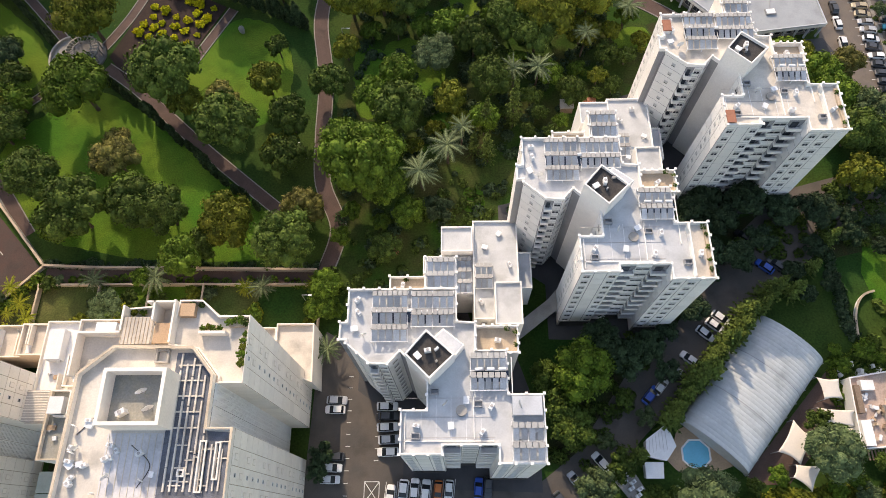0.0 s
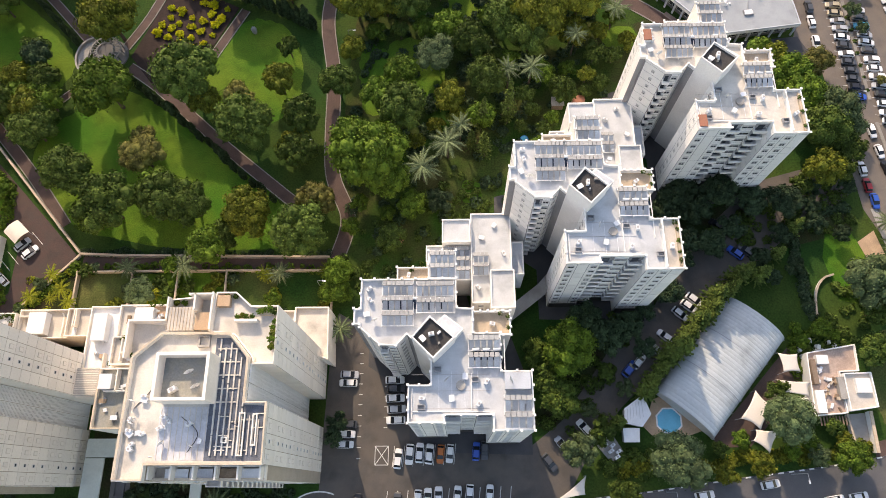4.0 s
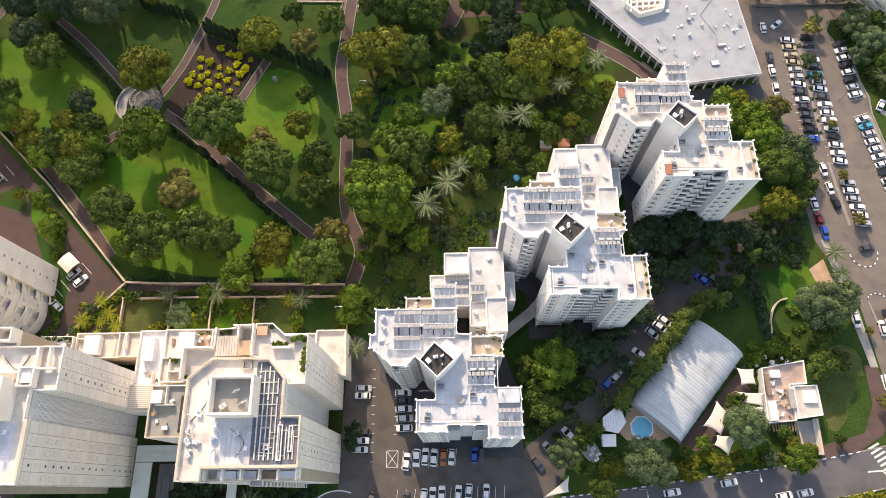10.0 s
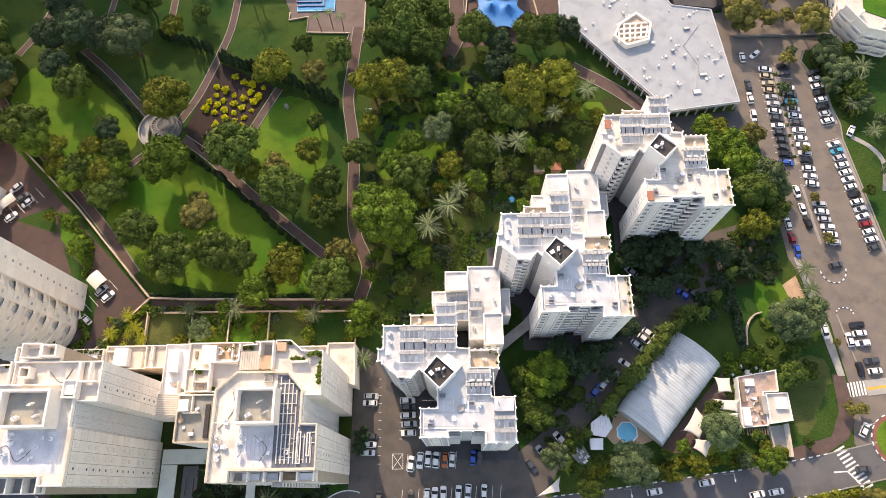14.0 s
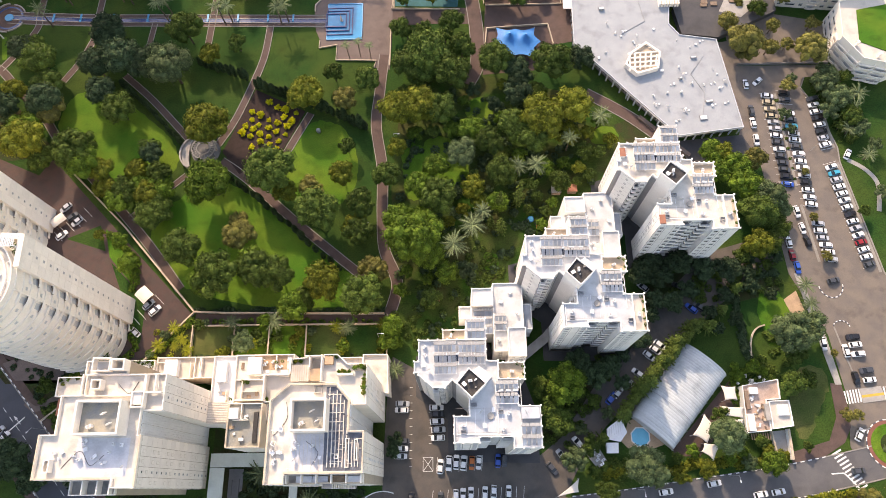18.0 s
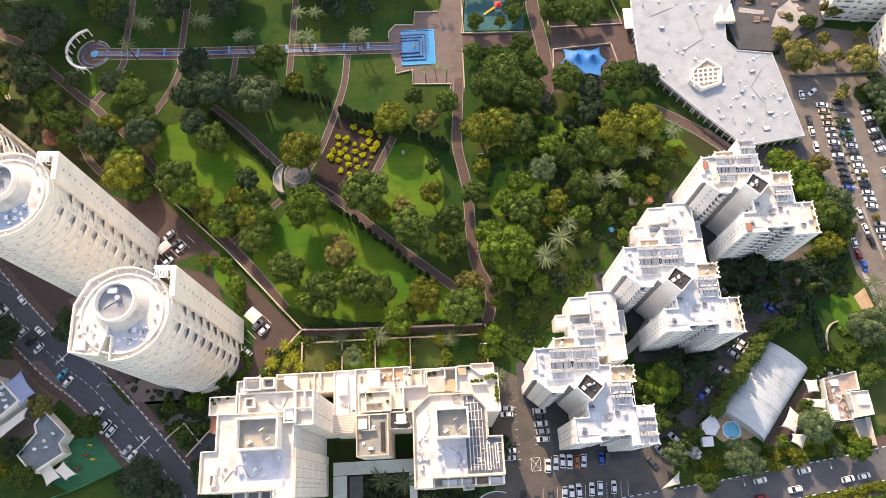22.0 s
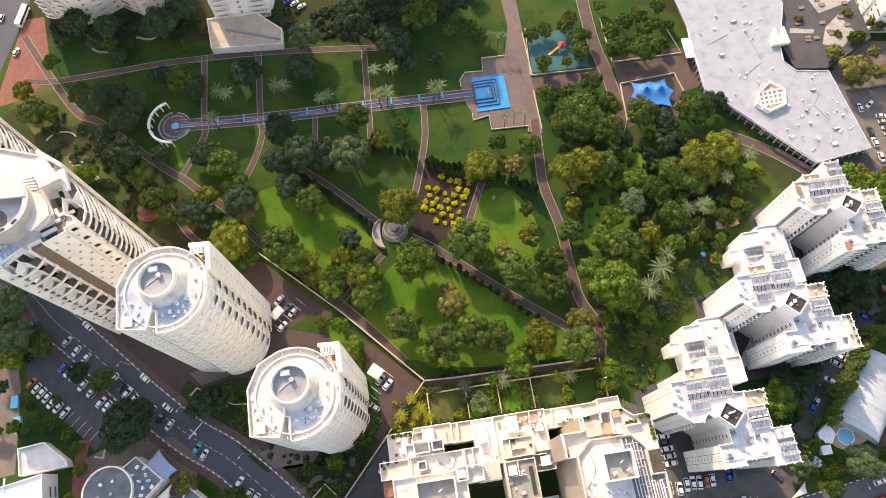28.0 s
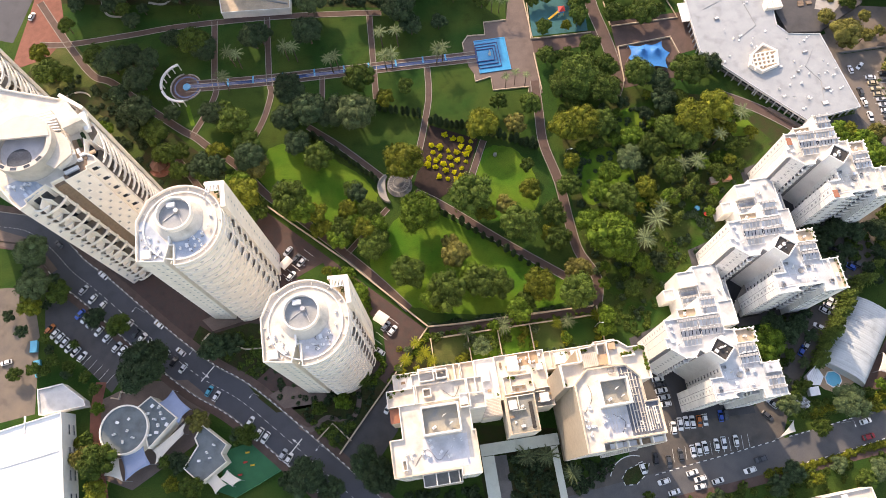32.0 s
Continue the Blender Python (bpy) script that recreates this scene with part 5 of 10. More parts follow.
bm = bmesh.new(); band(bm, [(12, 38), (21, 45), (27, 52)], 3.0, 2.6, 3.0)
solid("walkway_bridge", bm, M_conc, "grey concrete walkway between the blocks", "walkway", kind="structure")


# ---- the two cream slab blocks ----
def cream_block(name, S, H, fronts, body, wings, pit, mirror):
    b = thing("residential_tower", name, "apartment building", "cream residential towers", at=(0, 0, 0))
    mass(b, body, 0, H, M_creamjoint); roof_sheet(b, body, H, M_roofwhite); parapet(b, body, H, 1.1, 0, M_cream)
    for poly, z, m in wings:
        mass(b, poly, 0, z, M_creamjoint if z > HD - 4 else M_cream); roof_sheet(b, poly, z, m); parapet(b, poly, z, 1.1, 0, M_cream)
    x0, x1, y0, y1 = pit
    sq = [(x0, y0), (x1, y0), (x1, y1), (x0, y1)]
    bm = bmesh.new(); rim(bm, sq, H, H + 5.2, 0.5); part("plant_house_wall", bm, M_cream, b)
    bm = bmesh.new(); prism(bm, offset(sq, 0.5), H, H + 2.6); part("plant_house_floor", bm, M_pitroof, b)
    for x, y in ((0.3, 0.25), (0.6, 0.6), (0.75, 0.3)):
        place(0 if x < 0.5 else 3, x0 + (x1 - x0) * x, y0 + (y1 - y0) * y, H + 2.6, 30, 1.4)
    for p, q, floors, plan in fronts:
        facade(b, p, q, 0.5, floors, (H - 0.6) / 16, plan, "creampanel", 0.5, 0.55, True, set(plan) == {"l"})
    return b


HD = 47.0
dblock = cream_block("cream panel-clad residential tower with a slatted roof terrace", 1, HD,
    [((-49.7, 0.8), (-31, 0.8), 15, "wnwowwn"), ((-54.5, 0.7), (-49.7, 0.7), 16, "ss"), ((-30.9, 3.1), (-30.9, 12.9), 16, "swsn"), ((-34.6, 12.9), (-34.6, 19.3), 16, "ll"), ((-30.8, 19.3), (-30.8, 29.5), 16, "nwsn"), ((-34.6, 19.3), (-30.8, 19.3), 16, "n")],
    [(-54.5, 0.7), (-49.7, 0.7), (-49.7, 3.1), (-30.9, 3.1), (-30.9, 12.9), (-34.6, 12.9), (-34.6, 20.3), (-38, 24.3), (-49.8, 24.5), (-54.3, 20.4)],
    [([(-49.7, 0.8), (-31, 0.8), (-31, 3.1), (-49.7, 3.1)], HD - 3.0, M_terrace), ([(-34.58, 19.3), (-30.8, 19.3), (-30.8, 29.5), (-35.6, 29.5), (-38.4, 32), (-41.9, 32), (-42.6, 25), (-38, 24.34), (-34.58, 20.35)], HD - 1.8, M_roofwhite),
     ([(-57.2, 27.4), (-51, 27.0), (-51, 31.2), (-42, 32), (-42.64, 24.52), (-49.8, 24.54), (-54.32, 20.42), (-56.8, 20.4)], HD - 3.4, M_roofwhite)],
    (-48.3, -39.6, 12.6, 20.3), False)
eblock = cream_block("cream panel-clad residential tower with roof equipment", 1, HD,
    [((-110.3, 2.4), (-102.3, 2.4), 16, "sws"), ((-91, 0.4), (-85.2, 0.4), 16, "ws"), ((-85.2, 0.4), (-85.2, 12.6), 16, "swssn"), ((-86.0, 12.6), (-86.0, 18.3), 16, "ll"), ((-81, 18.4), (-81, 27.5), 16, "nwsn"), ((-86.0, 18.4), (-81, 18.4), 16, "n")],
    [(-110.3, 2.4), (-91, 2.4), (-91, 0.4), (-85.2, 0.4), (-85.2, 12.6), (-86.0, 12.6), (-86.0, 27.4), (-101, 27.4), (-101, 22.3), (-106.6, 22.3), (-106.6, 12.9), (-110.3, 12.9)],
    [([(-85.98, 18.4), (-81, 18.4), (-81, 27.5), (-85.98, 27.5)], HD - 0.6, M_roofwhite), ([(-102.3, -1.2), (-91.02, -1.2), (-91.02, 2.38), (-102.3, 2.38)], HD - 3, M_darkroof), ([(-102, 27.42), (-91.2, 27.42), (-91.2, 31), (-102, 31)], HD - 0.8, M_roof), ([(-110, 22.4), (-101.02, 22.4), (-101.02, 27.38), (-110, 27.38)], HD - 3.0, M_roofwhite)],
    (-100.3, -89.2, 12.4, 20.6), True)
# pergolas, plant troughs and partitions of the northern terraces
for x0, x1, y0, y1, z0, z1, m, nm in ((-50.1, -45.4, 25.2, 29.4, -1.1, -0.95, M_terrace, "pergola_roof"), (-45.2, -42.4, 25.3, 28.4, -1.1, -0.95, M_tan, "pergola_roof"), (-57.0, -50.4, 27.0, 27.3, -3.3, -1.0, M_cream, "terrace_wall"), (-57.0, -56.7, 20.6, 27.0, -3.3, -1.0, M_cream, "terrace_wall"),
                                      (-50.4, -50.1, 27.3, 31.2, -3.3, -0.6, M_cream, "terrace_wall"), (-45.4, -45.1, 28.6, 31.6, -3.3, 0.3, M_cream, "terrace_wall"), (-46.4, -42.2, 31.3, 31.6, -3.3, 0.3, M_cream, "terrace_wall"), (-38.2, -34.2, 26.6, 27.0, -1.7, -0.2, M_cream, "terrace_wall"),
                                      (-38.3, -35.4, 27.2, 28.0, -1.7, -1.2, M_beige, "plant_trough"), (-34.0, -31.2, 27.8, 29.2, -1.7, -0.9, M_beige, "plant_trough"), (-31.6, -31.1, 22.0, 27.8, -1.7, -0.9, M_beige, "plant_trough"), (-42.4, -42.1, 25.2, 31.8, -1.7, 0.2, M_cream, "terrace_wall"), (-41.6, -39.4, 29.4, 31.4, -1.7, -0.6, M_tan, "terrace_chest")):
    bm = bmesh.new(); box(bm, x0, x1, y0, y1, HD + z0, HD + z1); part(nm, bm, m, dblock)
for k in range(9):
    bm = bmesh.new(); box(bm, -50.1 + 0.56 * k, -50.0 + 0.56 * k, 25.2, 29.4, HD - 0.95, HD - 0.86); part("pergola_batten", bm, M_beige, dblock)
for x in (-50.0, -45.5, -42.5):
    for y in (25.4, 28.3):
        bm = bmesh.new(); box(bm, x - 0.09, x + 0.09, y - 0.09, y + 0.09, HD - 3.3, HD - 1.1); part("pergola_post", bm, M_cream, dblock)
bm = bmesh.new(); rim(bm, [(-43.6, 22.0), (-41.6, 22.0), (-41.6, 24.0), (-43.6, 24.0)], HD + 0.06, HD + 0.7, 0.3); part("roof_hatch", bm, M_conc, dblock)
for x0, x1, y0, y1, z in ((-88.6, -86.2, 19.8, 23.0, 1.4), (-86.0, -81.4, 22.6, 22.9, 1.5), (-85.8, -85.5, 18.8, 27.2, 1.5), (-83.4, -83.1, 23.0, 27.2, 1.5), (-101.6, -101.3, 22.4, 27.4, 1.9), (-101.4, -88.8, 22.0, 22.3, 0.9)):
    bm = bmesh.new(); box(bm, x0, x1, y0, y1, HD, HD + z); part("roof_partition", bm, M_cream, eblock)
for x0, x1, y0, y1, z in ((-99.6, -95, 28, 31.5, 1.4), (-94.4, -91, 28.2, 31, 2.2), (-88.6, -85.4, 19, 23, 1.2), (-99, -96.5, 23.5, 26, 1.6), (-107.5, -106, 4, 7, 1.2)):
    bm = bmesh.new(); rim(bm, [(x0, y0), (x1, y0), (x1, y1), (x0, y1)], HD, HD + z + 0.8, 0.3); part("roof_partition", bm, M_cream, eblock)
bm = bmesh.new(); box(bm, -109.6, -106.4, 18, 22, 30, 43.5); part("tiled_bay", bm, M_cream, eblock)
bm = bmesh.new(); box(bm, -109.7, -106.3, 17.9, 22.1, 43.5, 43.8); part("tiled_roof", bm, M_terracotta, eblock)
# slatted terrace on the eastern roof: slats stand for white sealing lines on dark felt
slats = thing("roof_slat_deck", "white slatted roof deck over dark blue-grey felt", "roof deck", at=(0, 0, HD + 0.07))
bm = bmesh.new(); prism(bm, [(-40.6, 3.7), (-31.4, 3.7), (-31.4, 12.3), (-35.1, 12.5), (-35.1, 20.0), (-38.3, 23.6), (-40.6, 23.6)], 0, 0.06); part("gravel", bm, M_deckfelt, slats)
rs = random.Random(31)
for k in range(6):
    x = -39.8 + 0.92 * k
    top = min(23.4, 23.6 - max(0, x + 38.8) * 1.0)
    y = 4.5
    while y < top - 1.2:
        e = min(top, y + rs.uniform(3.0, 8.0))
        bm = bmesh.new(); box(bm, x, x + 0.24, y, e, 0.06, 0.34); part("slat", bm, M_roofwhite, slats)
        y = e + rs.uniform(0.05, 0.5)
for k in range(4):
    bm = bmesh.new(); box(bm, -34.6 + 0.75 * k, -34.4 + 0.75 * k, 4.6, 11.0 - 0.3 * k, 0.06, 0.32); part("slat", bm, M_roofwhite, slats)
for k in range(16):
    x0, y0 = -40 + rs.uniform(0, 7.4), rs.uniform(4.6, 11)
    bm = bmesh.new(); box(bm, x0, x0 + rs.uniform(0.8, 1.8), y0, y0 + 0.16, 0.08, 0.3); part("bearer", bm, M_roofwhite, slats)
for k in range(5):
    bm = bmesh.new(); box(bm, -40.1, -36.2, 12.8 + 2.2 * k, 13.0 + 2.2 * k, 0.08, 0.28); part("bearer", bm, M_roofwhite, slats)
for x0, x1, y0, y1 in ((-35.4, -34.4, 4.4, 11.2), (-33.2, -32.4, 6, 11), (-38, -37, 6.4, 7.4)):
    bm = bmesh.new(); rim(bm, [(x0, y0), (x1, y0), (x1, y1), (x0, y1)], 0.06, 0.6, 0.2); part("deck_frame", bm, M_cream, slats)
# pale coated deck beside it, with raised seams
deck = thing("roof_coating", "pale coated roof deck with raised seams", "roof deck", at=(0, 0, HD + 0.07))
bm = bmesh.new(); box(bm, -48.6, -40.4, 3.8, 12.2, 0, 0.05); part("sheet", bm, M_deck, deck)
for k in range(9):
    bm = bmesh.new(); box(bm, -48.4 + 0.95 * k, -48.3 + 0.95 * k, 3.9, 12.1, 0.05, 0.12); part("seam", bm, M_roofwhite, deck)
bm = bmesh.new(); box(bm, -101, -88, 3, 12, 0, 0.05); part("sheet", bm, M_deck, deck)
# tan coping on the southern and eastern edges
for line in ([(-54.2, 20.3), (-54.35, 0.9), (-49.85, 0.9), (-49.85, 3.25), (-31.05, 3.25), (-31.05, 12.75), (-34.75, 12.75), (-34.75, 20.2), (-38.1, 24.15), (-49.7, 24.35), (-54.2, 20.4)], [(-49.5, 0.95), (-31.1, 0.95)]):
    z = HD + 1.1 if line[0][1] > 1 else HD - 1.9
    bm = bmesh.new(); band(bm, line, 0.42, z, z + 0.06); part("coping", bm, M_tancoping, dblock)
for line in ([(-110.2, 12.8), (-110.2, 2.55), (-91.2, 2.55)], [(-85.35, 0.6), (-85.35, 12.5)]):
    bm = bmesh.new(); band(bm, line, 0.42, HD + 1.1, HD + 1.16); part("coping", bm, M_tancoping, eblock)
for x in (-98.6, -95, -92):
    bm = bmesh.new(); box(bm, x, x + 0.3, -1.0, 2.2, HD - 3, HD - 0.4); part("loggia_wall", bm, M_cream, eblock)
# loggias below the southern parapet
for k in range(6):
    bm = bmesh.new(); box(bm, -49.6 + 3.6 * k, -49.3 + 3.6 * k, 0.9, 3.0, HD - 3, HD - 0.2); part("loggia_wall", bm, M_cream, dblock)
for k in range(4):
    bm = bmesh.new(); box(bm, -47.4 + 4.0 * k, -43.6 + 4.0 * k, 1.0, 2.6, HD - 2.2, HD - 2.05); part("loggia_awning", bm, (M_whitemetal, M_deck, M_cushion, M_whitemetal)[k], dblock)
for k in range(22):
    place(rng.choice((0, 0, 2, 3)), -53.4 + (3.6 if k < 8 else 12.5) * rng.random(), 4 + (16 if k < 8 else 7.5) * rng.random(), HD + 0.1, rng.uniform(0, 360), rng.uniform(0.7, 1.2))
    place(rng.choice((0, 0, 2, 3)), -108 + 20 * rng.random(), 4 + 8 * rng.random(), HD + 0.1, rng.uniform(0, 360), rng.uniform(0.7, 1.2))
for poly in ([(-53, 12), (-50, 16), (-50.4, 20)], [(-45, 10.6), (-42, 8), (-43.4, 5)], [(-104, 5), (-100, 9), (-97, 5.6), (-94, 8)], [(-93, 25), (-90, 22.6), (-88, 25.6)]):
    bm = bmesh.new(); band(bm, smooth_line(poly, 5), 0.09, HD + 0.1, HD + 0.2); part("cable", bm, M_bitumen, dblock if poly[0][0] > -60 else eblock)

# low terraces between the cream towers
link = thing("terrace_building", "low cream terrace building between two towers", "building", at=(0, 0, 0))
for poly, z, m in (([(-81, 18), (-74, 18), (-74, 38), (-81, 38)], 15, M_white), ([(-74, 23), (-56.5, 23), (-56.5, 38), (-74, 38)], 16, M_roofwhite), ([(-73, 10.8), (-63.2, 10.8), (-63.2, 23), (-73, 23)], 22, M_pitroof), ([(-63.2, 18.6), (-56.2, 18.6), (-56.2, 25), (-63.2, 25)], 17.5, M_darkroof), ([(-72.5, 24), (-62.5, 24), (-62.5, 30), (-72.5, 30)], 20, M_terrace), ([(-88, 31.9), (-81, 31.9), (-81, 38.4), (-88, 38.4)], 12, M_terrace), ([(-56.5, 31.7), (-37, 31.7), (-37, 38.2), (-56.5, 38.2)], 9, M_roofwhite), ([(-37, 29.7), (-28.8, 26.8), (-29.3, 39), (-37, 39)], 9, M_roofwhite), ([(-110, 27.5), (-101.2, 27.5), (-101.2, 38), (-110, 38)], 10, M_white), ([(-101, 32.2), (-88, 32.2), (-88, 39), (-101, 39)], 9, M_terrace)):
    mass(link, poly, 0, z, M_cream); roof_sheet(link, poly, z, m); parapet(link, poly, z, 1.0, 0, M_cream)
for x0, x1, y0, y1, z, m in ((-65.6, -64.4, 12, 20.5, 22, M_bitumen), (-72.2, -69.6, 18.6, 21.6, 22, M_whitemetal), (-61, -58, 20, 23, 17.5, M_whitemetal), (-79.5, -76.5, 30, 36, 15, M_whitemetal), (-70, -66, 32, 37, 16, M_whitemetal), (-60, -58, 31, 33, 16, M_whitemetal), (-52, -48, 33, 37, 9, M_white), (-46, -43, 33, 37, 9, M_whitemetal), (-98, -94, 33, 38, 9, M_whitemetal)):
    bm = bmesh.new(); box(bm, x0, x1, y0, y1, z, z + (0.5 if m == M_bitumen else 2.2)); part("roof_cabin", bm, m, link)
bm = bmesh.new(); box(bm, -68.6, -58.8, 33.6, 37.8, 16.06, 16.16); part("wood_deck", bm, M_tan, link, "weathered tan terrace deck")
for k in range(14):
    place(rng.choice((0, 2, 3)), rng.uniform(-72, -57), rng.uniform(31.5, 37), 16.06, rng.uniform(0, 360), 1.1)
rt = random.Random(77)
for x0, x1, y0, y1, z in ((-80.6, -74.4, 18.4, 37.6, 15.06), (-73.6, -57, 30.4, 37.6, 16.06), (-72.2, -62.9, 24.4, 29.6, 20.06), (-87.6, -81.4, 32.3, 38, 12.06), (-56, -37.4, 32, 37.8, 9.06), (-109.6, -101.6, 28, 37.6, 10.06), (-100.6, -88.4, 32.6, 38.6, 9.06), (-72.6, -63.6, 11.2, 22.6, 22.06), (-62.8, -56.6, 19, 27.6, 17.56)):
    n = int((x1 - x0) * (y1 - y0) / 11)
    for k in range(max(2, n // 4)):
        # partition walls between the terraces
        x, y = rt.uniform(x0 + 1, x1 - 1), rt.uniform(y0 + 1, y1 - 1)
        bm = bmesh.new(); box(bm, x - 0.12, x + 0.12, max(y0, y - 2.4), min(y1, y + 2.4), z, z + 1.5) if rt.random() < 0.5 else box(bm, max(x0, x - 2.2), min(x1, x + 2.2), y - 0.12, y + 0.12, z, z + 1.5)
        part("terrace_wall", bm, M_cream, link)
    for k in range(n // 2):
        x, y = rt.uniform(x0 + 0.8, x1 - 0.8), rt.uniform(y0 + 0.8, y1 - 0.8)
        c = rt.random()
        if c < 0.35:
            place(rt.choice((0, 2, 3)), x, y, z, rt.uniform(0, 360), rt.uniform(0.8, 1.2))
        elif c < 0.6:
            tb = thing("terrace_table", "small outdoor table on a roof terrace", "table", "terrace tables", at=(x, y, z))
            bm = bmesh.new(); box(bm, -0.7, 0.7, -0.45, 0.45, 0.7, 0.76); part("tabletop", bm, rt.choice((M_whitemetal, M_wood)), tb)
            for a in (-0.6, 0.6):
                bm = bmesh.new(); box(bm, a - 0.04, a + 0.04, -0.35, 0.35, 0, 0.7); part("trestle", bm, M_steel, tb)
        else:
            bm = bmesh.new(); obox(bm, x, y, rt.uniform(1.0, 2.2), rt.uniform(0.6, 0.9), z, z + 0.45, rt.choice((0, 90))); solid("sun_bed", bm, M_cushion if c < 0.85 else M_whitemetal, "faded cushioned bench on a roof terrace", "bench", "terrace benches")
bm = bmesh.new(); band(bm, [(-72.8, 22.8), (-72.8, 11.0), (-63.4, 11.0), (-63.4, 22.8)], 0.45, 23.0, 23.07); part("coping", bm, M_tancoping, link)
for x, y, w, d, turn in ((-71.6, 16.4, 1.6, 0.5, 50), (-70.8, 14.6, 0.7, 0.7, 10), (-68.6, 13.2, 2.2, 0.16, 75), (-67.8, 19.4, 1.2, 0.6, 20)):
    bm = bmesh.new(); obox(bm, x, y, w, d, 22.06, 22.5, turn); part("roof_clutter", bm, M_slat if d < 0.6 else M_whitemetal, link)
# a louvred roof over the western terrace
bm = bmesh.new(); box(bm, -80.8, -74.2, 18.2, 24, 17.4, 17.5); part("awning", bm, M_terrace, link)
for k in range(12):
    bm = bmesh.new(); box(bm, -80.8, -74.2, 18.4 + 0.48 * k, 18.5 + 0.48 * k, 17.5, 17.62); part("batten", bm, M_cream, link)
for x in (-80.6, -74.4):
    for y in (18.4, 23.8):
        bm = bmesh.new(); box(bm, x - 0.08, x + 0.08, y - 0.08, y + 0.08, 15, 17.4); part("awning_post", bm, M_whitemetal, link)
entry = thing("entrance_canopy", "pale sheet-roofed entrance canopy between the towers", "canopy", at=(0, 0, 0))
for x0, x1, y0, y1, z in ((-83, -55.4, 6.4, 10.4, 4.0), (-83, -78.6, -12, 6.2, 4.0), (-58.6, -56.2, -12, 6.2, 4.0)):
    bm = bmesh.new(); box(bm, x0, x1, y0, y1, z, z + 0.4); part("roof_slab", bm, M_paleroof, entry)
    for k in range(int((y1 - y0) / 1.4)):
        bm = bmesh.new(); box(bm, x0, x1, y0 + 0.7 + 1.4 * k, y0 + 0.78 + 1.4 * k, z + 0.4, z + 0.46); part("roof_seam", bm, M_paleroof, entry)
for x, y in ((-82, 7), (-56.5, 7), (-69, 7), (-82, -10), (-57.4, -10), (-69, 10), (-79.4, -10)):
    bm = bmesh.new(); cyl(bm, x, y, 0.25, 0.25, 0, 4, 10); part("column", bm, M_conc, entry)
slab("entrance_court", [(-84, -13), (-54, -13), (-54, 12), (-84, 18)], 0.03, M_soil, "dark planted court between the towers", "garden")
slab("entrance_path", [(-78.4, -13), (-74, -13), (-74, 6), (-78.4, 6)], 0.07, M_darkstone, "shaded paved entrance path", "path")
bm = bmesh.new(); rim(bm, [(-77.4, -2), (-75, -2), (-75, 3), (-77.4, 3)], 0, 0.7, 0.25); solid("court_planter", bm, M_darkstone, "dark stone planter in the entrance court", "planter")


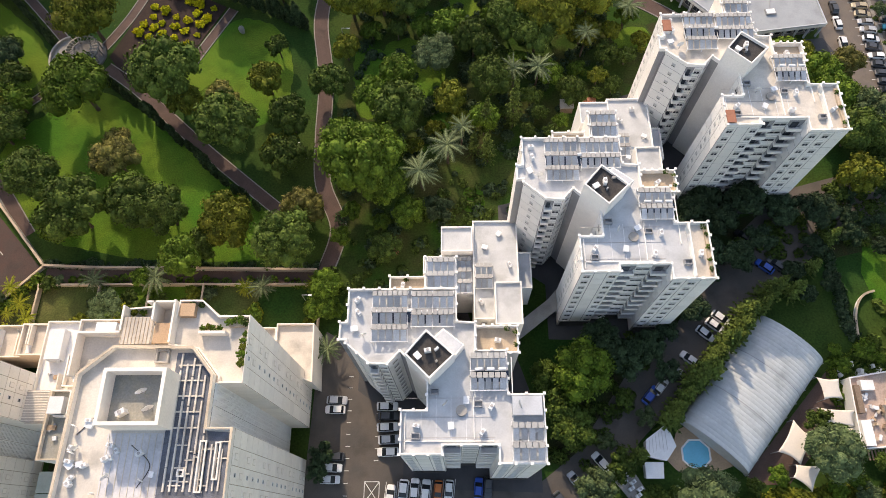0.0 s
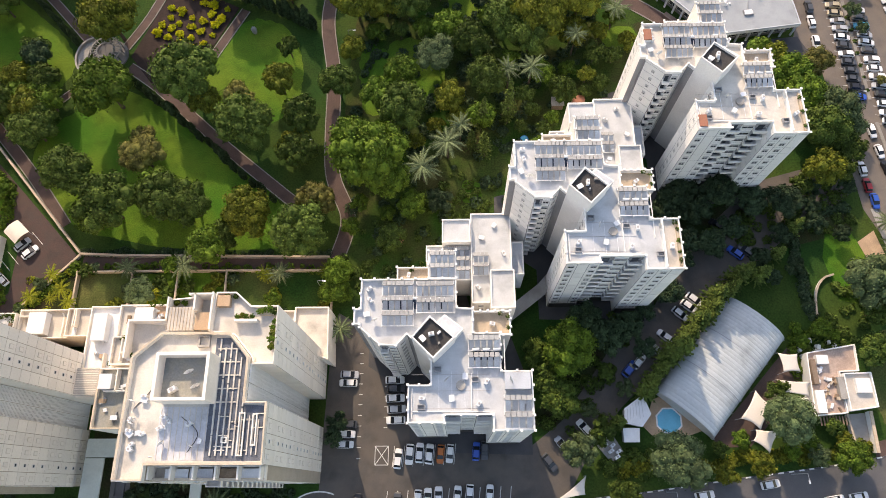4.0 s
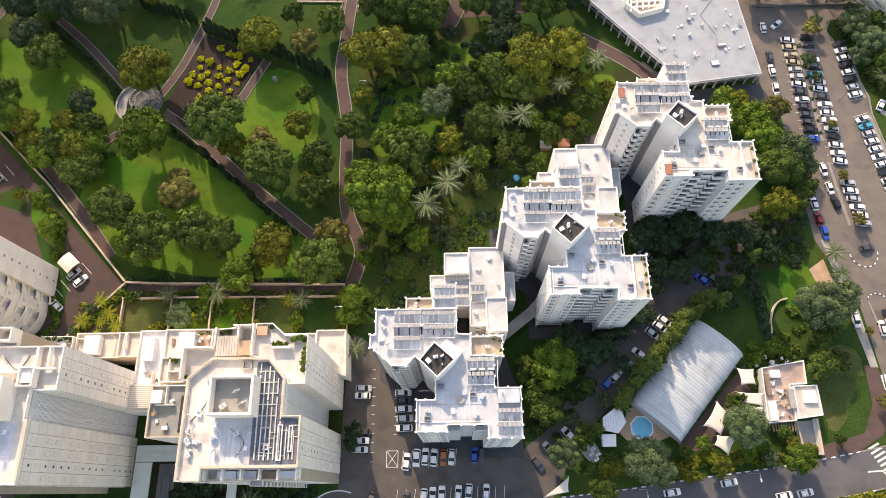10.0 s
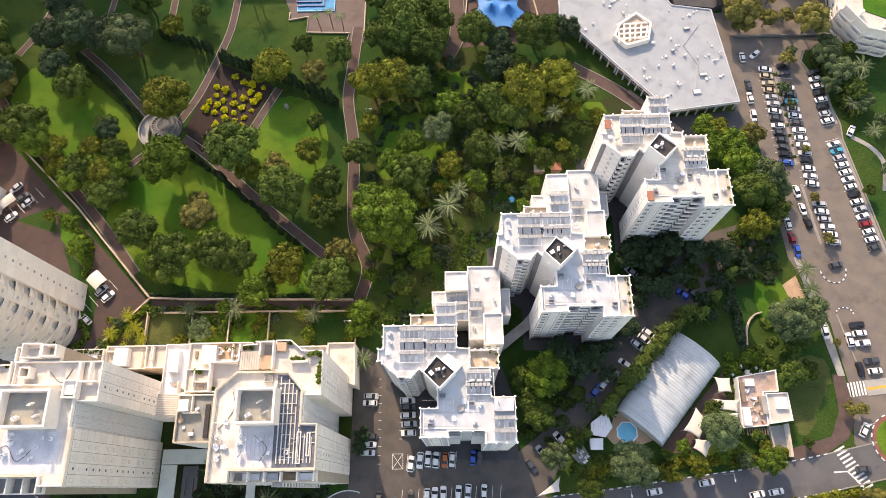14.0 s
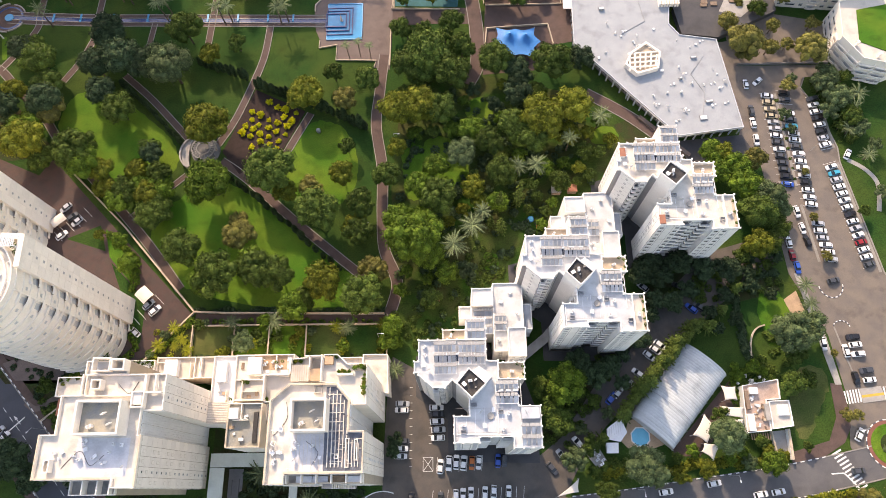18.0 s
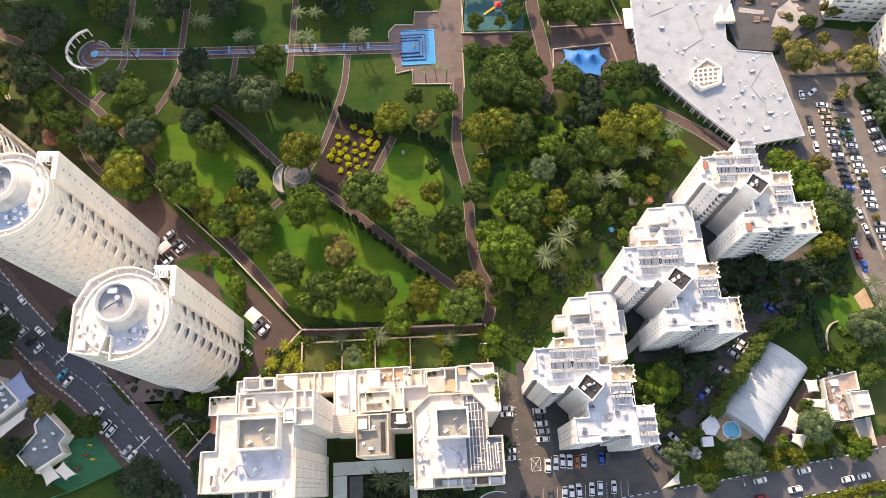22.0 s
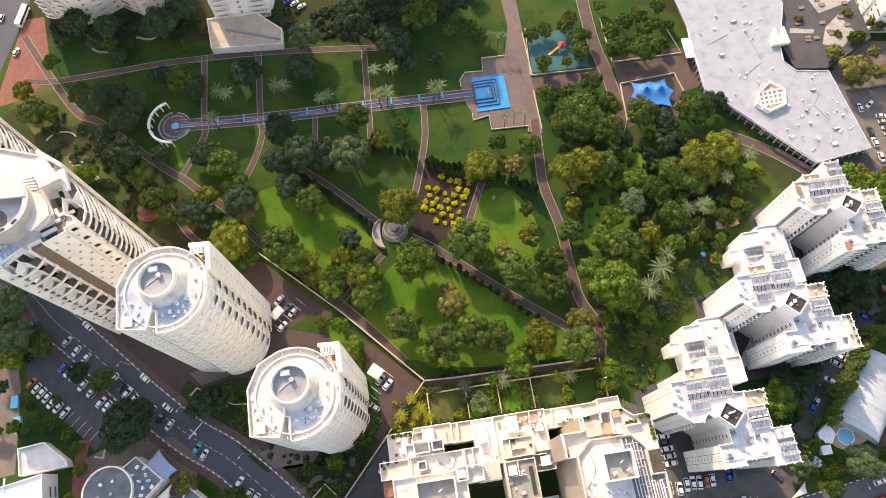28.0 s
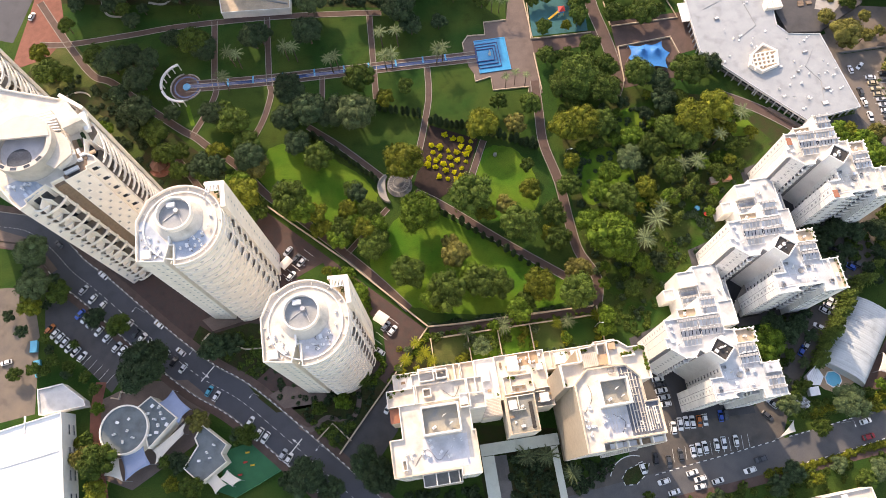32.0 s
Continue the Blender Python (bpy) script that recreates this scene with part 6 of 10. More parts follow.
# ---- the round towers ----
def round_tower(cx, cy, H, name):
    """Three quarters of a drum with ringed storeys, a square wing with a slot, a flat fin wall and a core drum with a sunken roof."""
    b = thing("round_tower", name, "apartment tower", "round towers", at=(cx, cy, 0))
    R, n, off = 12.7, 64, -1.2
    arc = [radians(-98 + 208 * k / n) for k in range(n + 1)]
    drum = [(R * math.cos(a), R * math.sin(a) + off) for a in arc]
    body = drum + [(-9.4, 8.2), (-12.8, 1.6), (-12.6, -11.0), (-4.6, -12.4), (-3.0, -7.4), (-1.8, -7.4)]
    mass(b, body, 0, H, M_cream); roof_sheet(b, body, H, M_roofwhite); parapet(b, body, H, 1.3, 0, M_cream)
    fl = int(H / 3.05)
    fh = (H - 1.0) / fl
    # fin wall on the park side
    fin = [(7.4, 10.6), (7.6, 11.6), (13.5, 11.2), (13.7, 2.6), (12.3, 2.6), (12.0, 9.8)]
    mass(b, fin, 0, H + 1.0, M_cream, "fin_wall")
    bm = bmesh.new()
    for f in range(fl):
        z = 0.6 + f * fh
        band(bm, [(1.008 * x, 1.008 * y) for x, y in drum[:44]], 0.3, z + fh - 0.3, z + fh - 0.1)
    tagged(part("storey_band", bm, M_creampanel, b), kind="stuff")
    for f in range(fl):
        z = 0.6 + f * fh
        # curved panels
        for k0 in range(0, 46, 4):
            a0, a1 = arc[k0], arc[k0 + 4]
            am = (a0 + a1) / 2
            mtx = pose(R * math.cos(am), R * math.sin(am) + off, z, 0, 0, math.degrees(am) + 90)
            if k0 > 34:
                continue
            if k0 in (24, 32):
                if (f + k0 // 8) % 2 or f + 2 > fl:
                    continue
                bay = part("balcony", piece("deep", 3.1, 2 * fh), None, b)
            elif (f + k0 // 4) % 2:
                continue
            else:
                bay = part("window", piece("small_window", 0.75, 0.6), None, b)
                mtx = mtx @ pose(0, -0.02, 1.1)
            bay.matrix_local = mtx
    for p, q, plan in (((-12.6, -11.0), (-4.6, -12.4), "nww"), ((13.7, 2.6), (13.5, 11.2), "nwn")):
        p, q = Vector(p), Vector(q)
        d = q - p
        turn = math.degrees(math.atan2(d.y, d.x))
        bw = d.length / len(plan)
        for f in range(fl):
            for k, c in enumerate(plan):
                at = p + d * ((k + 0.5) / len(plan))
                m = pose(at.x, at.y, 0.6 + f * fh, 0, 0, turn)
                part("panel", piece("creampanel", bw, fh), None, b).matrix_local = m
                if c == "w":
                    part("window", piece("small_window", 0.6, 0.6), None, b).matrix_local = m @ pose(0, -0.02, 1.1)
    # core drum with sunken floor
    circ = lambda r: [(r * math.cos(math.tau * k / 40) - 0.3, r * math.sin(math.tau * k / 40) + 0.9) for k in range(40)]
    bm = bmesh.new(); rim(bm, circ(5.3), H, H + 5.0, 0.45); part("core_wall", bm, M_cream, b)
    bm = bmesh.new(); prism(bm, circ(4.9), H, H + 3.0); core = part("core_floor", bm, M_corefloor, b)
    bm = bmesh.new(); cyl(bm, -0.3, 0.9, 7.2, 5.35, H, H + 2.9, 40); part("core_skirt", bm, M_roofwhite, b)
    bm = bmesh.new(); box(bm, -2.6, -0.2, 3.4, 4.8, H + 3.0, H + 4.2); part("cooling_box", bm, M_whitemetal, core)
    bm = bmesh.new(); cyl(bm, 0.2, 2.0, 0.8, 0.7, H + 3.0, H + 4.3, 16); part("cooling_fan", bm, M_steel, core)
    for x0, y0, x1, y1 in ((0.2, 2.0, -3.6, -0.4), (0.4, 1.8, 1.8, -2)):
        bm = bmesh.new(); band(bm, [(x0, y0), (x1, y1)], 0.2, H + 3.0, H + 3.25); part("duct", bm, M_steel, core)
    for k in range(14):
        a = math.tau * k / 14
        bm = bmesh.new(); obox(bm, 11.8 * math.cos(a), 11.8 * math.sin(a) + off, 0.7, 0.2, H, H + 0.7, math.degrees(a)); part("rim_rib", bm, M_cream, b)
    bm = bmesh.new(); rim(bm, [(10.9 * math.cos(math.tau * k / 48), 10.9 * math.sin(math.tau * k / 48) + off) for k in range(48)], H, H + 0.7, 0.3); part("inner_ring", bm, M_white, b)
    # on the taller tower the drum's blue-grey shade is put into this sector's colour
    bm = bmesh.new(); prism(bm, [(-2.4, -12.2), (2.4, -11.6), (8.6, -7), (6, -3.6), (-2.4, -3.4)], H, H + 0.12); part("grey_roof", bm, M_deckblue if H > 62 else M_deck, b)
    bm = bmesh.new(); prism(bm, [(-12.2, 1.2), (-12.2, -10.6), (-4.9, -11.9), (-3.3, -7.2), (-7.0, -2.4), (-10.6, 2.4)], H, H + 0.11); part("wing_roof", bm, M_deckblue if H > 62 else M_roofwhite, b)
    bm = bmesh.new(); box(bm, -3.2, -2.7, -7.3, -4.4, H, H + 1.6); part("roof_wall", bm, M_white, b)
    bm = bmesh.new(); box(bm, -11.2, -8.4, -10.6, -8.0, H, H + 1.4); part("roof_cabin", bm, M_white, b)
    for k in range(9):
        bm = bmesh.new(); box(bm, 8.4 + 0.42 * k, 8.62 + 0.42 * k, 7.4, 10.6, H + 2.2, H + 2.35); part("pergola_slat", bm, M_whitemetal, b)
    for y in (7.6, 10.4):
        bm = bmesh.new(); box(bm, 8.2, 12.4, y - 0.08, y + 0.08, H + 2.0, H + 2.2); part("pergola_beam", bm, M_whitemetal, b)
        for x in (8.4, 12.2):
            bm = bmesh.new(); box(bm, x - 0.08, x + 0.08, y - 0.08, y + 0.08, H, H + 2.0); part("pergola_post", bm, M_whitemetal, b)
    rd = random.Random(int(H) + 5)
    for k in range(26):
        x, y = (rd.uniform(1.5, 7.5), rd.uniform(-10, -5)) if k % 2 else (rd.uniform(-11.4, -6), rd.uniform(-10.4, -3))
        bm = bmesh.new(); obox(bm, x, y, rd.uniform(0.2, 0.9), rd.uniform(0.15, 0.5), H + 0.12, H + rd.uniform(0.2, 0.5), rd.uniform(0, 180)); part("roof_clutter", bm, rd.choice((M_slat, M_conc, M_darkroof)), b)
    r = random.Random(int(H))
    for x, y, s in ((4, -6, 1.2), (5.6, -7, 1.0), (2, -8, 1.2), (0, -8.6, 0.9), (8.6, -3, 1.0), (9, 0.6, 0.9), (-6, -9, 1.2), (-9, -4, 1.0), (7.4, 6.4, 0.9), (6.4, -4.6, 0.8), (6.6, -5.4, 0.9), (3, -9.4, 0.9), (4.4, -8.4, 1.0), (-9, -8, 0.9), (-7, -7, 1.0), (-9.6, -6, 0.9), (6.2, -8.6, 0.8)):
        z = H + 3.0 if math.hypot(x + 0.3, y - 0.9) < 4.8 else H + 0.12
        place(r.choice((0, 0, 2, 3)), cx + x, cy + y, z, r.uniform(0, 360), s)
    return b


round_tower(-129.2, 49.4, 60.0, "tall round cream apartment tower with a drum core")
round_tower(-162.4, 82.8, 66.0, "tall round cream apartment tower with curved balconies")

# ---- the third tower, beyond the other two ----
def curved_balcony(curve, inner, fh):
    """A balcony two storeys high: slab, tiled floor, parapet along the outer line, a forked cheek and a sunshade above."""
    bm = bmesh.new()
    prism(bm, list(curve) + list(inner)[::-1], 0.0, 0.3)
    mid = [tuple(Vector(p).lerp(Vector(inner[min(len(inner) - 1, k)]), 0.12)) for k, p in enumerate(curve)]
    for f in prism(bm, mid + list(inner)[::-1], 0.3, 0.36):
        f.material_index = 1
    band(bm, curve, 0.34, 0.3, 1.2)
    m, n = len(curve), len(inner)
    for a in (0.3, 0.62):
        band(bm, [curve[int(m * a)], tuple(Vector(inner[n // 2]).lerp(Vector(curve[m // 2]), 0.35))], 0.2, 0.36, fh * 0.8)
    band(bm, [tuple(Vector(inner[n // 2]).lerp(Vector(curve[m // 2]), 0.35)), inner[n // 2]], 0.2, 0.36, fh)
    band(bm, curve[: m // 2 + 1], 0.5, fh * 0.55, fh * 0.55 + 0.3)
    return to_mesh("balcony", bm, [M_creampanel, M_balconyfloor])


def corner_tower(dx, dy, H, name, far):
    """A stepped tower: a panelled front, two stacks of curved balconies, a fin wall, a sunken terrace and a drum on the roof."""
    o = lambda poly: [(x + dx, y + dy) for x, y in poly]
    P = lambda x, y: (x + dx, y + dy)
    t = thing("corner_tower", name, "apartment tower", "stepped cream towers", at=(0, 0, 0))
    body = o([(-213, 99.5), (-208.6, 93.4), (-206.2, 90.9), (-203.9, 92.4), (-204.9, 93.9), (-199.2, 97.9), (-197.3, 96.4), (-196.7, 96.8), (-197.5, 98.3), (-194.3, 99.6), (-193.5, 98.2), (-187.1, 101.0), (-187.5, 102.1), (-184.5, 103.3),
              (-185.4, 105.6), (-187.8, 106.6), (-188.4, 111.6), (-190.4, 116.4), (-192.2, 119.6), (-190.8, 122.6), (-196, 127), (-226, 138), (-236, 116)])
    mass(t, body, 0, H, M_cream); roof_sheet(t, body, H, M_roofwhite); parapet(t, body, H, 1.1, 0, M_cream)
    fl = int((H - 0.6) / 3.16)
    fh = (H - 0.6) / fl
    fronts = [((-208.6, 93.4), (-206.2, 90.9), "w"), ((-206.2, 90.9), (-203.9, 92.4), "w"), ((-193.5, 98.2), (-187.1, 101.0), "wwww"), ((-187.5, 102.1), (-184.5, 103.3), "ww"), ((-184.5, 103.3), (-185.4, 105.6), "w")]
    for p, q, plan in fronts:
        facade(t, P(*p), P(*q), 0.6, fl, fh, plan, "creampanel", 0.75, 0.95, True, far, "balcony", True)
    # loggias cut into the step beside the panelled front
    for f in range(fl):
        bm = bmesh.new(); obox(bm, -186.1 + dx, 102.75 + dy, 1.5, 0.5, 0.6 + f * fh + 0.9, 0.6 + f * fh + 2.3, 22)
        if f % 2:
            part("loggia_opening", bm, M_glass, t)
        else:
            bm.free()
    bm = bmesh.new(); prism(bm, o([(-197.0, 97.3), (-194.0, 98.5), (-194.3, 99.6), (-197.5, 98.3)]), 0.4, H - 0.6); part("recess_wall", bm, M_wood, t, "brown recessed wall strip")
    fin = o([(-196.4, 127.2), (-189.0, 121.4), (-188.3, 122.2), (-195.8, 128.2)])
    mass(t, fin, 0, H + 2.4, M_cream, "fin_wall")
    # two stacks of curved balconies
    park = smooth_line(o([(-184.4, 104.9), (-183.6, 107.8), (-184.6, 112.2), (-186.6, 116.8), (-189.2, 120.9)]), 4)
    wall_p = smooth_line(o([(-185.9, 105.9), (-187.7, 107.0), (-188.3, 111.6), (-190.3, 116.3), (-192.0, 119.5)]), 4)
    street = smooth_line(o([(-204.2, 92.0), (-202.4, 91.6), (-199.8, 93.0), (-197.4, 95.2), (-196.6, 97.2)]), 4)
    wall_s = smooth_line(o([(-204.8, 93.8), (-203.4, 94.9), (-202.0, 95.9), (-200.6, 96.9), (-199.2, 97.8)]), 4)
    for outer, inner, glass in ((park, wall_p, ((-188.0, 109.2), 84, 3.6)), (street, wall_s, ((-202.0, 95.9), 35, 4.6))):
        data = curved_balcony(outer, inner, 2 * fh)
        for f in range(0, fl - 1, 2):
            part("balcony", data, None, t).location = (0, 0, 0.6 + f * fh)
        (gx, gy), turn, w = glass
        pane = bmesh.new(); obox(pane, 0, 0, w, 0.12, 0.4, 4.9, 0)
        pane = to_mesh("glazing", pane, M_glass)
        for f in range(0, fl - 1, 2):
            ob = part("glazing", pane, None, t); ob.location, ob.rotation_euler = (gx + dx, gy + dy, 0.6 + f * fh), (0, 0, radians(turn))
    # a rib between the storeys of the park side
    bm = bmesh.new()
    for f in range(1, fl, 2):
        band(bm, park[2:-2:2], 0.4, 0.6 + f * fh + 0.9, 0.6 + f * fh + 1.2)
    tagged(part("sun_rib", bm, M_creampanel, t), kind="stuff")
    # drum: a ring with its northern half roofed over and a dark skylight sunk in the southern half
    cx, cy, R = -203.8 + dx, 109.3 + dy, 9.2
    ring = [(cx + R * math.cos(math.tau * k / 48), cy + R * math.sin(math.tau * k / 48)) for k in range(48)]
    bm = bmesh.new(); rim(bm, ring, H, H + 7.0, 1.5); part("core_wall", bm, M_terrace, t)
    half = [(cx + (R - 0.6) * math.cos(radians(8 + 6.6 * k)), cy + (R - 0.6) * math.sin(radians(8 + 6.6 * k))) for k in range(25)]
    bm = bmesh.new(); prism(bm, half, H + 6.6, H + 7.3); part("core_roof", bm, M_terrace, t)
    bm = bmesh.new(); prism(bm, offset(ring, 1.4), H, H + 3.4); part("core_floor", bm, M_deck, t)
    bm = bmesh.new(); cyl(bm, cx - 2.0, cy - 3.4, 3.6, 3.6, H + 3.4, H + 3.55, 30); part("skylight", bm, M_glass, t, "dark sunken skylight")
    for k in range(5):
        bm = bmesh.new(); box(bm, cx - 9.4, cx - 6.4, cy - 4 + 2.0 * k, cy - 3.7 + 2.0 * k, H + 7.0, H + 7.5); part("core_beam", bm, M_white, t)
    # white roof house, slatted frame and sun deck beside the drum
    # the dark sheet below the slats is added to paint shade into their gaps
    for poly, z0, z1, m, nm in (([(-196.8, 121.9), (-193.2, 124.3), (-187.3, 116.0), (-193.0, 113.9)], 0, 4.6, M_roofwhite, "roof_house"), ([(-198.0, 113.9), (-193.0, 112.3), (-190.6, 108.6), (-190.0, 105.0), (-194.6, 100.8), (-198.6, 103.6)], 3.9, 4.5, M_terrace, "deck_roof"),
                                ([(-198.0, 113.6), (-194.0, 112.2), (-192.2, 108.4), (-192.0, 105.6), (-195.0, 102.4), (-198.2, 104.4)], 0, 3.9, M_cream, "deck_wall"), ([(-193.9, 98.9), (-187.5, 101.5), (-187.8, 106.2), (-188.8, 112.6), (-192.6, 112.2), (-190.4, 105.0), (-194.6, 100.6)], 0.04, 0.12, M_wood, "terrace_floor"), ([(-192.5, 99.4), (-195.0, 102.7), (-191.4, 104.0), (-189.4, 100.8)], 0.12, 0.16, M_bitumen, "dark_deck"), ([(-202.8, 118.9), (-197.4, 121.3), (-195.9, 116.0), (-198.6, 114.6)], 0.06, 0.12, M_darkroof, "slat_floor"),
                                ([(-190.2, 120.2), (-188.4, 121.4), (-186.6, 114.4), (-188.0, 114.2)], 0, 1.6, M_white, "stair_head")):
        bm = bmesh.new(); prism(bm, o(poly), H + z0, H + z1); part(nm, bm, m, t)
    for k in range(8):
        a, b = Vector((-203.4, 120.6)).lerp(Vector((-198.6, 114.6)), k / 7), Vector((-197.2, 121.6)).lerp(Vector((-194.0, 114.2)), k / 7)
        bm = bmesh.new(); band(bm, o([tuple(a), tuple(b)]), 0.35, H + 3.6, H + 3.8); part("slat", bm, M_whitemetal, t)
    for p in ((-203.2, 120.4), (-198.6, 114.8), (-197.4, 121.4)):
        bm = bmesh.new(); cyl(bm, p[0] + dx, p[1] + dy, 0.14, 0.14, H, H + 3.6, 8); part("slat_post", bm, M_white, t)
    for k in range(7):
        a = Vector((-193.2, 112.0)).lerp(Vector((-190.2, 105.4)), k / 6)
        bm = bmesh.new(); obox(bm, a.x + dx, a.y + dy, 1.4, 0.22, H + 3.3, H + 3.7, 15); part("deck_rib", bm, M_white, t)
    for x, y, w, d, z, m, nm in ((-189.0, 106.6, 1.5, 0.9, 0.7, M_whitemetal, "terrace_sofa"), (-189.6, 105.0, 1.5, 0.9, 0.7, M_whitemetal, "terrace_sofa"), (-187.9, 105.4, 0.8, 0.8, 0.4, M_wood, "terrace_stool"), (-191.9, 101.8, 4.2, 1.1, 0.75, M_whitemetal, "terrace_table"), (-190.2, 107.9, 0.9, 1.8, 0.7, M_whitemetal, "terrace_sofa"), (-186.0, 107.0, 1.8, 0.8, 0.7, M_cushion, "terrace_sofa"), (-188.9, 113.0, 0.9, 2.0, 1.1, M_cypress, "plant_trough"), (-189.8, 110.6, 0.9, 2.6, 0.9, M_cypress, "plant_trough")):
        bm = bmesh.new(); obox(bm, x + dx, y + dy, w, d, H + 0.12, H + 0.12 + z, 22); part(nm, bm, m, t)
    # blue-grey coated roof towards the street, with units
    bm = bmesh.new(); prism(bm, o([(-212, 99.8), (-208.2, 94.2), (-206.2, 92.0), (-200.0, 98.0), (-202.6, 99.9), (-208.4, 101.2)]), H + 0.06, H + 0.12); part("coated_roof", bm, M_deckblue, t)
    for k in range(5):
        a = radians(-150 + 26 * k)
        bm = bmesh.new(); obox(bm, cx + 8.4 * math.cos(a), cy + 8.4 * math.sin(a), 0.9, 1.8, H + 7.0, H + 7.06, math.degrees(a)); part("strip_window", bm, M_glass, t)
    for k in range(4):
        bm = bmesh.new(); obox(bm, -204.8 + 1.15 * k + dx, 95.4 + 0.8 * k + dy, 0.9, 2.4, H + 0.12, H + 0.5, 35); part("roof_panel", bm, M_collector, t)
    for k in range(9):
        place(rng.choice((0, 0, 2, 3)), rng.uniform(-211, -204) + dx, rng.uniform(97.5, 99.5) + dy, H + 0.12, rng.uniform(0, 360), 1.0)


corner_tower(0, 0, 71.4, "tall cream tower with stacks of curved balconies and a roof drum", False)
corner_tower(-33, 33.4, 72, "tall cream tower standing behind its twin", True)
# planted forecourts of the towers
bm = bmesh.new(); prism(bm, [(-156.4, 39.6), (-151, 34), (-135, 34), (-132, 38), (-150, 42)], -0.1, 0.16); solid("tower_forecourt", bm, M_plaza, "paved forecourt below a tower with patterned slabs", "plaza", kind="structure")
bm = bmesh.new(); prism(bm, [(-180, 72), (-176, 67), (-163, 69.4), (-157, 76), (-166, 75)], -0.1, 0.16); solid("tower_forecourt_north", bm, M_plaza, "paved forecourt below a tower", "plaza", kind="structure")
slab("tower_garden", [(-163.6, 44.4), (-131, 17.4), (-112, 36), (-118, 42), (-130, 38), (-134, 33), (-154, 33), (-160, 39)], 0.1, M_soil, "dark planted garden below the towers", "garden")
slab("tower_garden_north", [(-184, 64.6), (-162.4, 44.6), (-152, 52), (-154, 66), (-162, 68), (-176, 66), (-181, 70)], 0.1, M_soil, "dark planted garden between the towers", "garden")
path("garden_curve", [(-146, 27), (-142, 25), (-136, 28.4), (-130, 26), (-126, 27.5), (-123.8, 32), (-123.6, 38)], 1.8, M_plaza, "curved pale garden path", 0.14, 0)
wall("wall_garden", [(-180, 63.6), (-177.4, 66.2), (-172, 62.4), (-164, 58), (-157, 57.4)], 0.7, 0.35, M_white, "low pale garden wall")
wall("wall_garden_south", [(-140, 21), (-134, 26), (-128, 19)], 0.7, 0.35, M_white, "low pale garden wall")

# ---- buildings beyond the park ----
def flats(name, poly, H, fronts, label, material=None, fh=3.1, roofm=None):
    b = thing(name, label, "building", at=(0, 0, 0))
    mass(b, poly, 0, H, material or M_cream); roof_sheet(b, poly, H, roofm or M_roof); parapet(b, poly, H, 1.0, 0, material or M_cream)
    for p, q, plan in fronts:
        facade(b, p, q, 0.5, int((H - 0.6) / fh), fh, plan, "creampanel", 1.2, 1.2, False, True, "deep")
    return b


flats("north_tower", [(-241, 246), (-222, 238), (-206, 246), (-196, 238), (-178, 243), (-178, 262), (-241, 266)], 56, [((-241, 246), (-222, 238), "owow"), ((-222, 238), (-206, 246), "wow"), ((-206, 246), (-196, 238), "ow"), ((-196, 238), (-178, 243), "owow")], "tall cream block of flats beyond the park")
podium = flats("podium_building", [(-166.5, 212.6), (-135.5, 210), (-135, 218), (-146, 229), (-168, 229)], 3.2, [], "low pale building with a flat sand-coloured roof", M_white, roofm=M_beige)
bm = bmesh.new(); band(bm, [(-160, 222), (-136.5, 213)], 0.5, 3.2, 4.3); part("roof_wall", bm, M_slat, podium)
flats("podium_tower", [(-164, 229.5), (-140, 229.5), (-136, 246), (-164, 246)], 58, [((-164, 229.5), (-140, 229.5), "owo")], "tall pale tower with curved balconies", M_white)
flats("north_east_flats", [(-104, 246), (-70, 246), (-70, 262), (-104, 262)], 52, [((-104, 246), (-70, 246), "wow")], "tall pale block of flats behind the park")
eastf = flats("east_flats", [(134, 152), (139.5, 142.5), (150, 139.5), (165, 145), (165, 175), (136, 168)], 11, [((134, 152), (139.5, 142.5), "oo"), ((139.5, 142.5), (150, 139.5), "oo"), ((136, 168), (134, 152), "wbwo")], "cream block of flats with a planted roof beside the car park", roofm=M_terrace)
bm = bmesh.new(); prism(bm, [(140, 150), (150, 145), (162, 149), (162, 168), (142, 164)], 11.05, 11.3); part("roof_garden", bm, M_lawn, eastf)
for x, y in ((138.4, 148.6), (145, 143.4), (150, 141.6)):
    bm = bmesh.new(); box(bm, x - 0.5, x + 0.5, y - 0.5, y + 0.5, 11, 13.2); part("roof_pier", bm, M_cream, eastf)
flats("east_flats_north", [(118, 176), (150, 172), (152, 196), (120, 200)], 16, [((118, 176), (150, 172), "wbwowbwb"), ((120, 200), (118, 176), "wbwowb")], "cream block of flats with deep balconies")

# ---- shopping centre with a pale roof ----
mall = thing("shopping_centre", "low white shopping centre with a pale grey flat roof", "shopping centre", at=(0, 0, 0))
MALL = [(41, 192), (40, 176), (39.5, 158.5), (58, 136.2), (74, 117.6), (97.6, 120.6), (93.6, 159), (80, 161.4), (76.6, 166.6), (77.6, 174), (86, 196), (84, 232), (38, 232)]
MALL = [(x - 0.0138 * (x + 40), y - 0.0138 * (y - 20)) for x, y in MALL]
mass(mall, offset(MALL, 1.6), 0, 4.1, M_darkstone); mass(mall, MALL, 4.1, 4.9, M_white, "roof_edge"); roof_sheet(mall, MALL, 4.9, M_mallroof); parapet(mall, MALL, 4.9, 0.45, 0, M_roofgrey)
